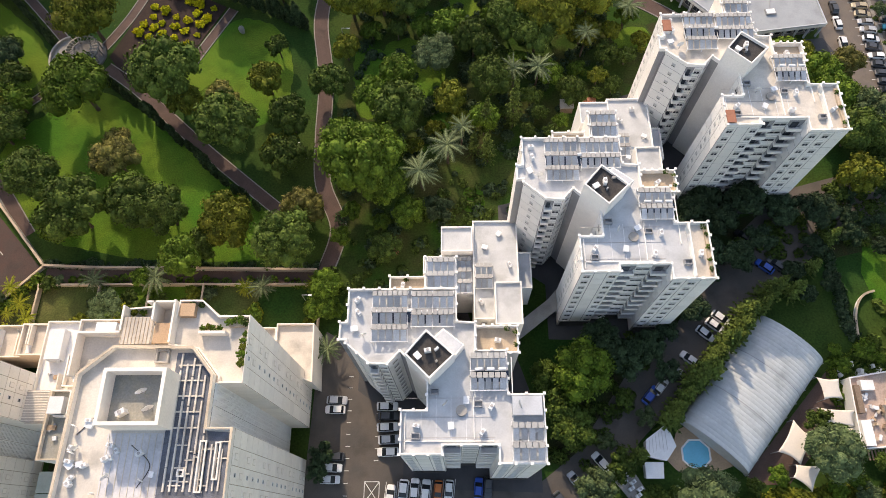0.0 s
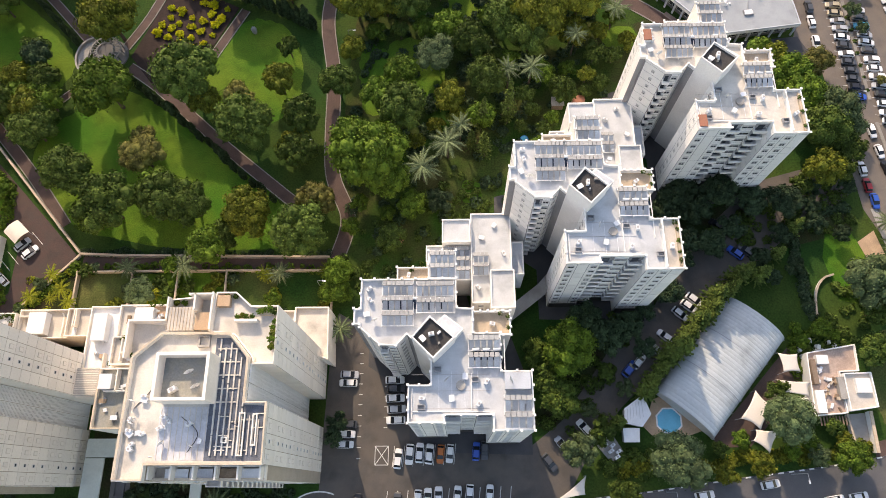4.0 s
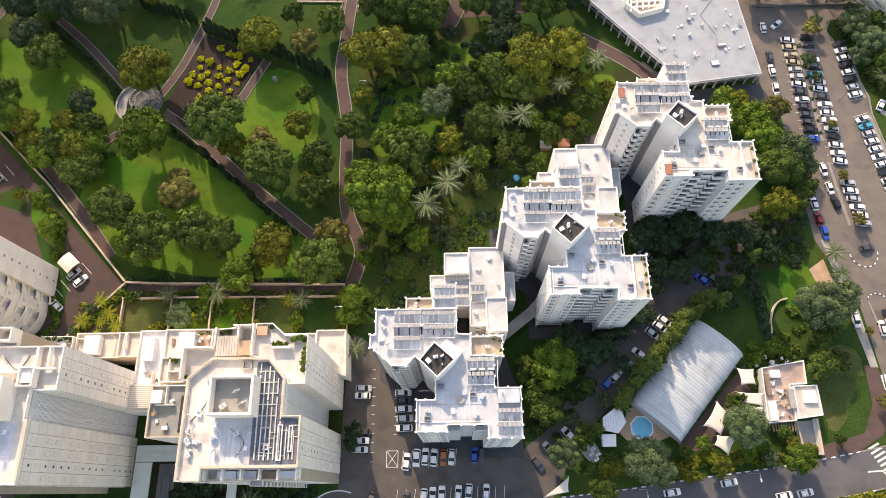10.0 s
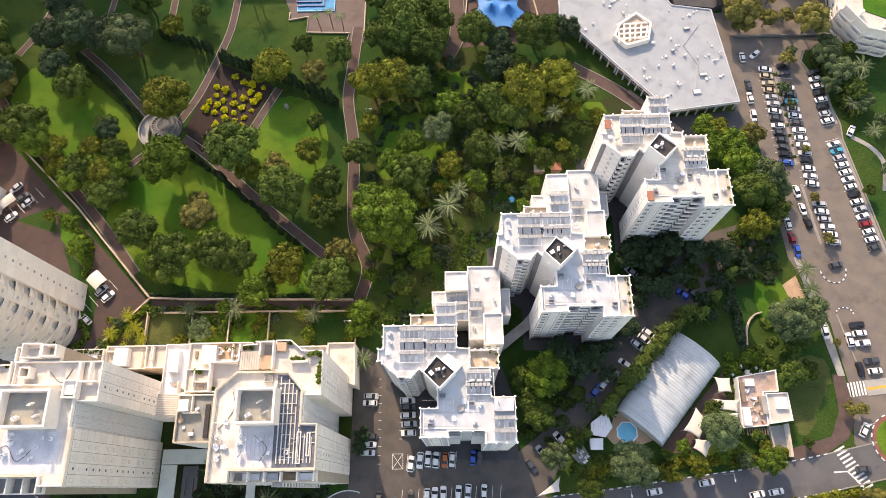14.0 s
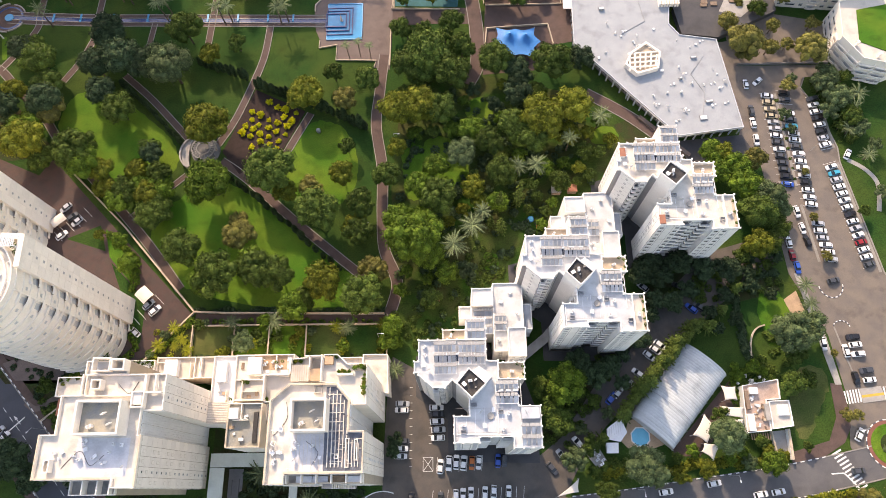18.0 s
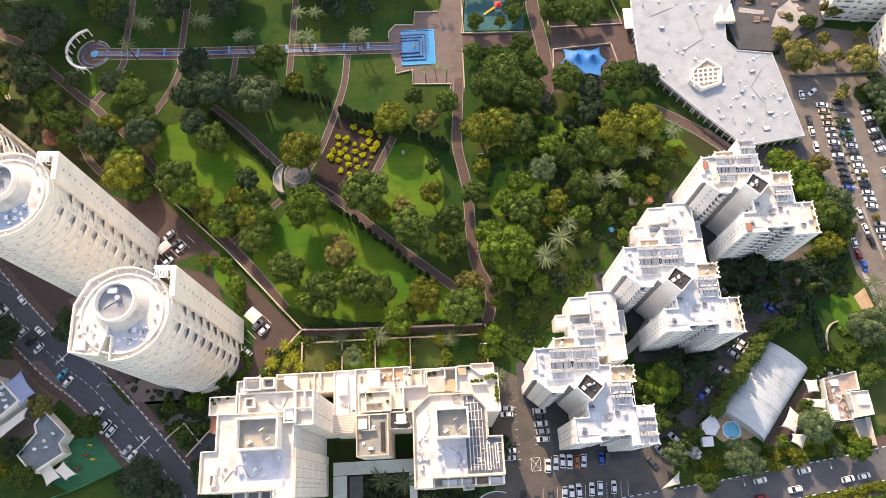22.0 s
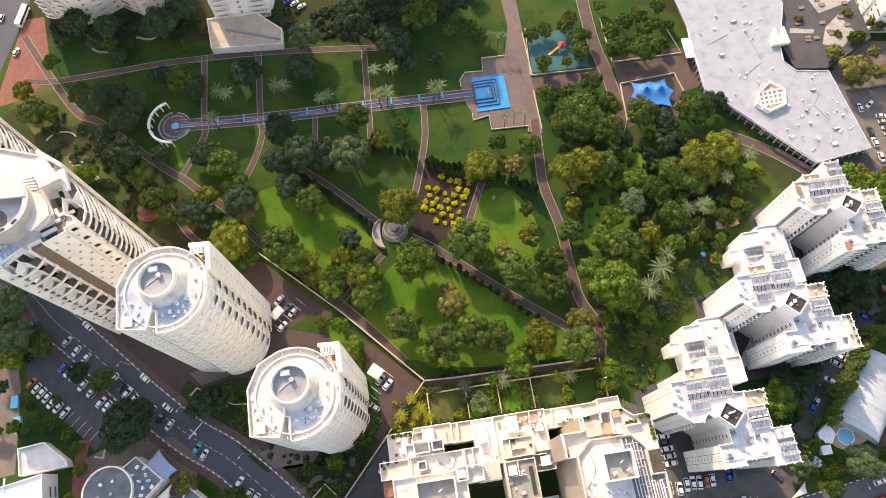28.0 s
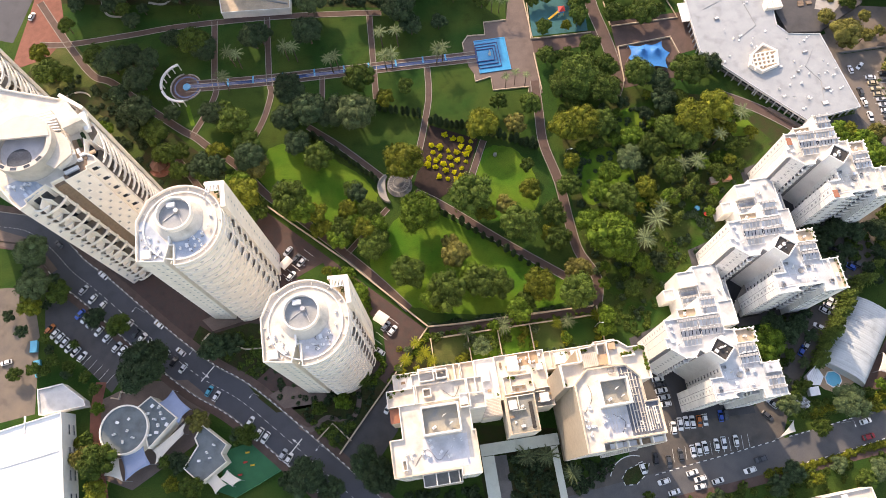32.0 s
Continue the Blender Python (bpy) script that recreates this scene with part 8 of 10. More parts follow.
# garden kiosks among the trees
for x, y, m in ((28, 97.6, M_conc), (33.6, 98, M_terracotta)):
    k = thing("garden_shed", "small flat-roofed garden shed", "shed", "garden sheds", at=(x, y, 0))
    bm = bmesh.new(); box(bm, -1.5, 1.5, -1.2, 1.2, 0, 2.3); part("wall", bm, M_wood, k)
    bm = bmesh.new(); box(bm, -1.7, 1.7, -1.4, 1.4, 2.3, 2.45); part("roof", bm, m, k)
# ---- low houses south of the street ----
south = flats("south_house", [(19, -24), (45, -23), (46, -36), (20, -37)], 5.4, [], "low cream house behind the street hedge", roofm=M_terrace)
for x0, x1, y0, y1, z in ((24, 30, -32, -26, 1.8), (34, 36, -35, -24, 1.0), (38, 42, -30, -26, 1.4)):
    bm = bmesh.new(); box(bm, x0, x1, y0, y1, 5.4, 5.4 + z); part("roof_house", bm, M_white, south)
slab("south_walk", [(-20, -16.5), (20, -13.6), (60, -10.4), (112, -3), (114, -5), (60, -13.4), (20, -16.6), (-20, -19.5)], 0.09, M_paver, "brown paved footway south of the street", "pavement")

# pale garden paths below the flats beyond the park
path("flats_garden_path", [(-221.7, 246), (-222.6, 233.8), (-219.8, 224), (-212.2, 221.2)], 1.1, M_conc, "narrow pale garden path below the flats", 0.06, 0)
path("flats_garden_path_east", [(-189.4, 242), (-187.7, 232.6), (-193.3, 225.7), (-200.9, 227.6)], 1.1, M_conc, "narrow pale garden path below the flats", 0.06, 0)
slab("dry_meadow", [(-245.2, 210.2), (-232.8, 208.1), (-222.4, 191.9), (-243.7, 184.2), (-251.7, 196.7)], 0.018, M_dry, "dry sandy meadow at the park corner", "meadow")

# small things in the gardens of the blocks
tub = thing("paddling_pool", "small round blue paddling pool in a garden", "paddling pool", at=(18.7, 87.3, 0))
bm = bmesh.new(); rim(bm, [(1.1 * math.cos(math.tau * k / 20), 1.1 * math.sin(math.tau * k / 20)) for k in range(20)], 0, 0.5, 0.2); part("wall", bm, M_tent, tub)
bm = bmesh.new(); cyl(bm, 0, 0, 0.9, 0.9, 0, 0.4, 20); part("water", bm, M_turq, tub)
for x, y, m, lab in ((21.6, 84.4, M_redpl, "dark red garden shade cloth"), (-14.4, 58.6, M_terracotta, "terracotta garden table under the trees")):
    tb = thing("garden_table", lab, "garden table", at=(x, y, 0))
    bm = bmesh.new(); cyl(bm, 0, 0, 1.3, 1.3, 0.7, 0.8, 8); part("tabletop", bm, m, tb)
    bm = bmesh.new(); cyl(bm, 0, 0, 0.12, 0.12, 0, 0.7, 8); part("leg", bm, M_steel, tb)
bays("bay_lines_k", (-114.6, 53.6), (1.75, 1.75), 4, 4.8, -45)
bays("bay_lines_l", (-146.4, 84), (1.8, 1.8), 5, 4.8, -45)

# ---- vegetation ----
def leaf_mesh(points, normals, sizes, rnd):
    """Small leaf sprays as quads, each facing about its normal."""
    n = len(points)
    nr = normals + rnd.normal(0, 0.45, (n, 3))
    nr /= np.linalg.norm(nr, axis=1)[:, None]
    a = np.cross(nr, rnd.normal(0, 1, (n, 3)))
    a /= np.linalg.norm(a, axis=1)[:, None] + 1e-9
    b = np.cross(nr, a)
    s = sizes[:, None]
    k = rnd.uniform(0.6, 1.0, (n, 1))
    corners = np.stack([points + a * s, points + b * s * k, points - a * s, points - b * s * k], 1).reshape(-1, 3)
    return corners, np.arange(4 * n).reshape(-1, 4)


def crown_mesh(name, R, flat, lobes, count, leaf, seed, material, core=True):
    """A crown of many leaf sprays on uneven lobes, with gaps, from z = 0 up."""
    rnd = np.random.default_rng(seed)
    centres, radii = [], []
    for k in range(lobes):
        a = 2.4 * k + rnd.uniform(-0.4, 0.4)
        d = R * (0.72 * math.sqrt((k + 0.3) / lobes)) * rnd.uniform(0.85, 1.12)
        r = R * rnd.uniform(0.2, 0.36)
        centres.append((d * math.cos(a), d * math.sin(a), R * flat * (1.0 - 0.55 * (d / R) ** 2) * rnd.uniform(0.78, 1.14)))
        radii.append(r)
    centres, radii = np.array(centres), np.array(radii)
    pick = rnd.choice(lobes, count, p=radii ** 2 / (radii ** 2).sum())
    d = rnd.normal(0, 1, (count, 3))
    d[:, 2] = np.where(rnd.uniform(0, 1, count) < 0.72, np.abs(d[:, 2]), d[:, 2])
    d /= np.linalg.norm(d, axis=1)[:, None]
    rr = radii[pick] * rnd.uniform(0.82, 1.1, count)
    pts = centres[pick] + d * rr[:, None] * np.array((1, 1, 0.8))
    verts, faces = leaf_mesh(pts, d, leaf * rnd.uniform(0.6, 1.25, count), rnd)
    verts, faces = verts.tolist(), faces.tolist()
    if core:
        for c, r in zip(centres, radii):
            base = len(verts)
            rings, seg = 4, 7
            for i in range(rings + 1):
                for j in range(seg):
                    th, ph = math.pi * i / rings, math.tau * j / seg
                    verts.append((c[0] + 0.8 * r * math.sin(th) * math.cos(ph), c[1] + 0.8 * r * math.sin(th) * math.sin(ph), c[2] + 0.62 * r * math.cos(th)))
            for i in range(rings):
                for j in range(seg):
                    faces.append((base + i * seg + j, base + (i + 1) * seg + j, base + (i + 1) * seg + (j + 1) % seg, base + i * seg + (j + 1) % seg))
    data = bpy.data.meshes.new(name)
    data.from_pydata(verts, [], faces)
    data.materials.append(material)
    return data


def trunk_mesh(h, r):
    bm = bmesh.new()
    cyl(bm, 0, 0, r, r * 0.7, -0.2, h * 0.55, 8)
    for k in range(4):
        a = k * 1.6 + 0.4
        lo = [bm.verts.new((0.5 * r * math.cos(a + q) , 0.5 * r * math.sin(a + q), h * 0.5)) for q in (0, 2.1, 4.2)]
        hi = [bm.verts.new((h * 0.38 * math.cos(a) + 0.25 * r * math.cos(a + q), h * 0.38 * math.sin(a) + 0.25 * r * math.sin(a + q), h * 1.1)) for q in (0, 2.1, 4.2)]
        for i in range(3):
            bm.faces.new((lo[i], lo[(i + 1) % 3], hi[(i + 1) % 3], hi[i]))
        bm.faces.new(hi)
    return to_mesh("trunk", bm, M_bark)


CLASS = {"s": (3.0, 13, 950, 0.22), "m": (5.0, 24, 2100, 0.26), "l": (7.5, 40, 3900, 0.3)}
CROWNS, TRUNKS = {}, {}
for size, (R, lobes, count, leaf) in CLASS.items():
    TRUNKS[size] = trunk_mesh(R * 0.75, 0.06 * R)
    for kind in LEAF:
        for v in range(3):
            loose = kind in ("grey", "brown")
            CROWNS[kind, size, v] = crown_mesh("crown", R, 0.62 if v != 1 else 0.5, lobes + 2 * v, int(count * (0.75 if kind == "brown" else 1.05)), leaf * (0.8 if loose else 1.0), 11 * v + len(kind) + lobes, LEAF[kind], True)

LABELS = {"green": "round-crowned green broadleaf tree on the lawn", "bright": "bright green broadleaf tree in full leaf", "dark": "dark green tree with a dense crown", "yellow": "yellow-green tree with a broad crown",
          "grey": "feathery grey-green tree with a loose crown", "brown": "thin-crowned tree with brown and yellow leaves", "lime": "small lime-yellow garden tree by the flats"}
NAMES = {"green": "broadleaf_tree", "bright": "broadleaf_tree", "dark": "evergreen_tree", "yellow": "broadleaf_tree", "grey": "feathery_tree", "brown": "autumn_tree", "lime": "garden_tree"}


def tree(x, y, R, kind, r):
    size = "s" if R < 3.9 else "m" if R < 6.1 else "l"
    s = R / CLASS[size][0]
    t = thing(NAMES[kind], LABELS[kind], "tree", NAMES[kind].replace("_", " ") + "s", at=(x, y, 0))
    stem = CLASS[size][0] * 0.75
    t.rotation_euler = (0, 0, r.uniform(0, 6.28))
    t.scale = (s, s, s * r.uniform(1.2, 1.5))
    c = part("crown", CROWNS[kind, size, r.randrange(3)], None, t); c.location = (0, 0, stem * 0.62)
    part("trunk", TRUNKS[size], None, t)
    return t


GREEN_a = [(-161.5, 151.8, 6.9), (-185.2, 144.1, 4.3), (-129.0, 130.7, 6.3), (-108.3, 164.2, 7.0), (-89.3, 160.2, 3.9), (-51.6, 145.7, 4.1), (-70.8, 103.3, 8.9), (-116.4, 114.8, 4.7), (-139.8, 116.4, 5.6), (-122.3, 98.4, 5.4), (-110.8, 104.0, 5.2), (-108.8, 90.9, 5.3), (-54.2, 88.5, 8.1), (-176.8, 132.4, 4.5), (-45.6, 115.0, 3.6), (-39.0, 142.6, 5.3), (-12.3, 127.6, 6.2), (-31.4, 102.8, 5.4), (-39.7, 91.8, 5.6), (-27.1, 165.5, 4.6), (-7.7, 168.5, 5.0), (-16.4, 151.1, 9.0), (-23.9, 147.3, 6.8), (-8.1, 143.1, 7.5), (6.1, 182.3, 5.4), (18.7, 179.2, 6.6), (-25.3, 180.1, 3.9), (-8.4, 185.8, 4.8), (8.1, 148.7, 6.8), (29.1, 146.5, 7.8), (49.0, 143.2, 8.2), (13.6, 121.0, 6.1)]
GREEN_b = [(20.8, 115.8, 6.1), (5.0, 114.5, 5.8), (-12.9, 92.7, 6.7), (9.2, 102.4, 6.0), (39.7, 102.3, 2.8), (43.9, 111.4, 3.1), (94.1, 86.1, 6.9), (100.8, 80.8, 4.9), (96.7, 75.2, 4.9), (109.8, 171.1, 3.9), (23.6, 88.9, 2.5), (-18.1, 145.0, 6.0), (-3.7, 155.1, 5.5), (21.1, 23.1, 4.5), (18.5, 28.6, 4.0), (22.7, 18.3, 4.9), (32.5, 11.7, 3.7), (72.6, 19.8, 3.1), (97.8, 38.0, 4.0), (95.8, 28.9, 4.5), (101.1, 30.1, 3.3), (35.6, -1.8, 3.8), (97.5, 77.2, 3.6), (87.2, 71.1, 3.3), (84.1, 111.2, 2.7), (135.1, 123.6, 4.2), (132.1, 87.1, 2.4), (-99.3, 76.4, 7.1), (-86.3, 66.0, 8.0), (-73.0, 68.4, 6.7), (-65.9, 66.5, 6.1), (-40.3, 81.8, 5.4)]
GREEN_c = [(-38.1, 58.8, 7.3), (-56.7, 58.8, 4.4), (-111.2, 89.2, 6.4), (-177.4, 194.9, 7.3), (-166.7, 159.9, 5.1), (-157.7, 142.2, 6.2), (-195.3, 153.3, 6.3), (-191.1, 142.9, 5.6), (-185.6, 134.3, 4.6), (-74.9, 210.1, 8.5), (-241.1, 191.0, 6.6), (-234.3, 189.3, 4.9), (-221.4, 196.0, 5.6), (-141.2, 112.9, 7.4), (-71.1, 192.8, 2.6), (-214.0, 24.5, 6.8), (-240.5, 23.6, 5.9), (-245.5, 29.3, 6.8), (-232.5, 90.2, 5.4), (-209.4, 73.2, 4.9), (-163.5, 26.0, 4.4), (-168.2, 25.5, 2.7), (-223.7, 47.5, 3.1), (-220.4, 33.5, 3.3), (-247.7, 60.7, 3.4), (-241.1, 61.8, 3.2), (-234.4, 63.9, 3.0), (-228.0, 60.8, 3.0), (-222.6, 56.2, 2.8), (-218.8, 51.0, 2.8), (-238.0, 73.1, 2.4), (-227.3, 69.3, 2.2), (-137.7, 31.4, 3.3), (-121.5, 39.7, 4.2), (-155.1, 112.2, 5.0)]
BRIGHT_b = [(-124.5, 94.9, 5.2), (-116.8, 99.9, 5.0), (-109.7, 98.5, 5.5), (-90.0, 64.5, 6.1), (-74.6, 71.0, 6.0), (-60.5, 55.3, 5.6)]
BRIGHT_a = [(-91.5, 99.2, 9.0), (-1.3, 120.9, 5.2), (-14.2, 105.8, 5.1), (-19.8, 98.3, 5.4), (-27.0, 86.7, 5.6), (-17.9, 82.1, 6.3), (82.6, 109.3, 5.1), (83.5, 101.9, 5.6), (91.6, 95.9, 5.9), (25.1, 29.4, 6.6), (62.8, 9.7, 2.4), (85.8, 5.6, 4.3), (84.9, 34.4, 2.8), (80.9, 31.6, 2.0), (90.0, 103.3, 5.4), (95.2, 119.9, 2.3), (-21.8, 76.7, 9.0), (-16.9, 72.5, 6.1), (-217.1, 157.5, 5.3), (-161.2, 122.7, 6.9), (-217.6, 43.8, 2.8), (-129.2, 32.8, 3.6), (-137.4, 108.7, 6.5), (-122.0, 80.3, 3.4), (-118.5, 72.4, 3.9), (-28.7, 49.1, 4.1), (-29.6, 44.4, 3.8), (-44.5, 43.2, 2.4), (-70.5, 51.8, 2.7)]
DARK_a = [(-213.9, 190.4, 7.3), (-201.5, 180.2, 7.2), (-202.4, 165.8, 6.0), (-188.9, 163.0, 3.9), (-170.9, 159.1, 6.2), (-156.8, 134.6, 6.8), (-200.7, 154.3, 4.6), (-138.9, 165.7, 6.6), (-140.7, 149.9, 6.4), (-129.9, 151.7, 7.7), (-137.0, 138.9, 6.0), (-120.9, 150.3, 7.7), (-210.1, 174.7, 4.8), (-207.2, 193.6, 6.5), (-197.8, 190.0, 5.7), (-173.9, 191.4, 6.5), (-152.1, 193.8, 6.5), (-82.9, 190.0, 5.6), (-70.6, 190.8, 4.0), (16.2, 145.1, 5.3), (16.2, 134.5, 5.6), (34.4, 32.6, 4.8), (29.7, 35.7, 5.0), (39.7, 34.8, 4.0), (62.2, 55.3, 3.9), (57.3, 56.5, 3.7), (68.1, 59.7, 3.5), (52.8, 65.1, 4.7), (59.0, 64.0, 4.2), (81.4, 66.3, 4.9), (73.9, 66.6, 4.5), (65.3, 68.7, 4.9)]
DARK_b = [(49.7, 145.2, 6.2), (39.6, 149.4, 5.4), (31, 146.6, 5.6), (17, 141.4, 5.0), (-27.2, 13.4, 3.0), (-27.8, 10.2, 2.4), (56.8, 69.1, 4.3), (-115.1, 113.1, 4.3), (-144.0, 117.9, 5.3), (-188.1, 200.5, 5.0), (-200.5, 161.8, 7.9), (-176.0, 135.2, 6.1), (-170.5, 133.1, 5.2), (-127.8, 192.4, 7.3), (-103.0, 210.3, 9.0), (-88.1, 198.4, 8.4), (-149.1, 195.4, 5.6), (-138.0, 162.9, 6.7), (-223.6, 232.8, 6.9), (-210.7, 229.2, 6.2), (-186.2, 224.8, 8.6), (-178.7, 233.5, 6.9), (-195.9, 55.8, 9.0), (-202.4, 53.1, 7.1), (-218.3, 77.8, 4.4), (-187.8, 20.7, 4.0), (-143.9, 8.8, 7.2), (-135.7, 3.9, 5.3), (-174.0, 58.8, 5.7), (-167.3, 59.4, 4.9), (-123.1, 10.7, 5.9), (-118.4, 4.9, 6.6), (-182.6, 25.1, 3.5)]
YELLOW_a = [(-169.8, 139.7, 5.4), (-98.9, 154.9, 4.6), (-60.5, 134.7, 7.5), (-94.7, 121.8, 9.0), (-66.0, 96.8, 4.9), (-160.6, 117.8, 8.1), (-132.1, 106.8, 5.2), (-129.3, 100.3, 4.0), (-119.4, 108.4, 3.6), (-113.1, 97.0, 5.7), (-46.8, 103.2, 5.1), (-26.9, 127.6, 7.4), (-18.9, 128.8, 7.4), (-27.7, 113.7, 4.0), (-41.6, 84.1, 5.0), (-15.0, 180.5, 2.8), (23.9, 122.6, 8.8), (35.0, 127.0, 7.3), (32.8, 118.0, 5.2), (-1.0, 97.5, 4.8), (66.3, 4.1, 3.4), (58.7, 2.4, 3.0), (85.7, 9.4, 2.3), (85.5, 109.1, 4.8), (92.0, 74.2, 5.5), (-51.2, 63.8, 6.9), (-132.3, 100.4, 3.7), (-119.6, 106.0, 4.3), (-246.1, 202.5, 5.0), (-242.5, 85.9, 5.0), (-216.2, 14.9, 4.8), (-130.5, 83.5, 2.3)]
GREY_a = [(-110.7, 146.1, 8.8), (-4.7, 111.0, 6.0), (127.0, 136.2, 5.3), (26.8, 7.2, 4.2), (47.5, 5.0, 6.8), (72.3, 13.8, 5.9), (79.1, 5.8, 2.8), (96.3, 44.2, 7.1), (103.5, 46.6, 5.7), (98.9, 91.4, 5.7), (103.0, 87.7, 4.2), (130.1, 140.3, 4.4), (131.9, 130.7, 4.9), (127.4, 125.6, 3.6), (112.1, 125.6, 2.6), (113.7, 119.4, 2.3), (136.7, 118.2, 3.1), (-125.0, 207.5, 7.4), (-171.1, 130.6, 3.9), (-240.3, 93.9, 6.9), (-242.3, 107.0, 7.3), (-76.3, 44.6, 4.1)]
BROWN_a = [(-46.9, 133.8, 5.2), (-81.4, 86.1, 4.2), (-57.5, 98.5, 5.0), (43.6, 154.6, 4.2), (100.8, 154.1, 7.0), (124.0, 149.6, 6.3), (99.2, 108.0, 3.1), (120.2, 177.2, 4.7), (111.4, 19.4, 2.7), (96.9, 105.9, 4.8), (102.5, 151.5, 4.7), (110.9, 153.3, 4.0), (114.9, 137.1, 3.3), (118.3, 155.1, 3.3), (115.4, 102.7, 1.8), (114.9, 85.4, 2.0), (116.2, 71.1, 2.3), (-80.6, 80.8, 6.0), (-33.9, 67.9, 4.8), (-155.0, 131.5, 6.7), (-180.6, 33.9, 4.7), (-222.0, 27.1, 4.6), (-37.0, 68.8, 4.2)]
TREES = {"green": [GREEN_a, GREEN_b, GREEN_c], "bright": [BRIGHT_a, BRIGHT_b], "dark": [DARK_a, DARK_b], "yellow": [YELLOW_a], "grey": [GREY_a], "brown": [BROWN_a]}
r = random.Random(21)
BUILT = [[(-300, 33), (-226, 44.4), (-223, 12), (-223, -20), (-300, -20)], [(-238, 43), (-220, 44), (-219, 48), (-227, 55), (-238, 53)], offset(MALL, -2), [(80, 14), (95, 15), (95, 29), (80, 29)], [(-3.5, 205), (3.5, 205), (4, 146), (-2, 146)], [(-31, 178.4), (1, 178.4), (1, 171), (-31, 171)], offset(annex, -2),
         [(-179.4, 32.2), (-170.7, 24.0), (-180.3, 12.2), (-186.1, 18.1)], [(133, 150), (140, 141), (166, 143), (166, 176), (135, 169)], [(-168, 209), (-134, 207), (-134, 230), (-168, 230)]]
for kind, lists in TREES.items():
    for some in lists:
        for x, y, R in some:
            if not any(inside(x, y, q) for q in BUILT):
                tree(x, y, R * 1.04, kind, r)

# the dense wood: further trees between those placed one by one
WOOD = [(-27, 60), (-19, 55), (4, 70), (26, 86), (38, 104), (52, 116), (40, 134), (8, 142), (-26, 146), (-29, 100)]
SHADE = [(19, 15), (36, 33), (52, 58), (64, 68), (96, 74), (94, 64), (74, 58), (58, 46), (40, 25), (28, 11)]
EDGE = [(-240, 214), (-170, 214), (-110, 209), (-60, 196), (-40, 200), (-44, 236), (-130, 206), (-240, 236)]
placed = [q for lists in TREES.values() for some in lists for q in some]
for poly, tries, kinds, lo, hi in ((WOOD, 900, ("green", "green", "bright", "bright", "yellow", "dark"), 2.4, 4.6), (SHADE, 260, ("dark", "dark", "green"), 2.5, 4.2), (EDGE, 160, ("dark", "green"), 3.0, 5.0)):
    for k in range(tries):
        xs, ys = [p[0] for p in poly], [p[1] for p in poly]
        x, y, R = r.uniform(min(xs), max(xs)), r.uniform(min(ys), max(ys)), r.uniform(lo, hi)
        if inside(x, y, poly) and not any(inside(x, y, g) for g in GLADES) and all(math.hypot(x - a, y - b) > 0.72 * (R + c) for a, b, c in placed) and noise.noise((x * 0.045, y * 0.045, 3.0)) > -0.22:
            tree(x, y, R, r.choice(kinds), r)
            placed.append((x, y, R))

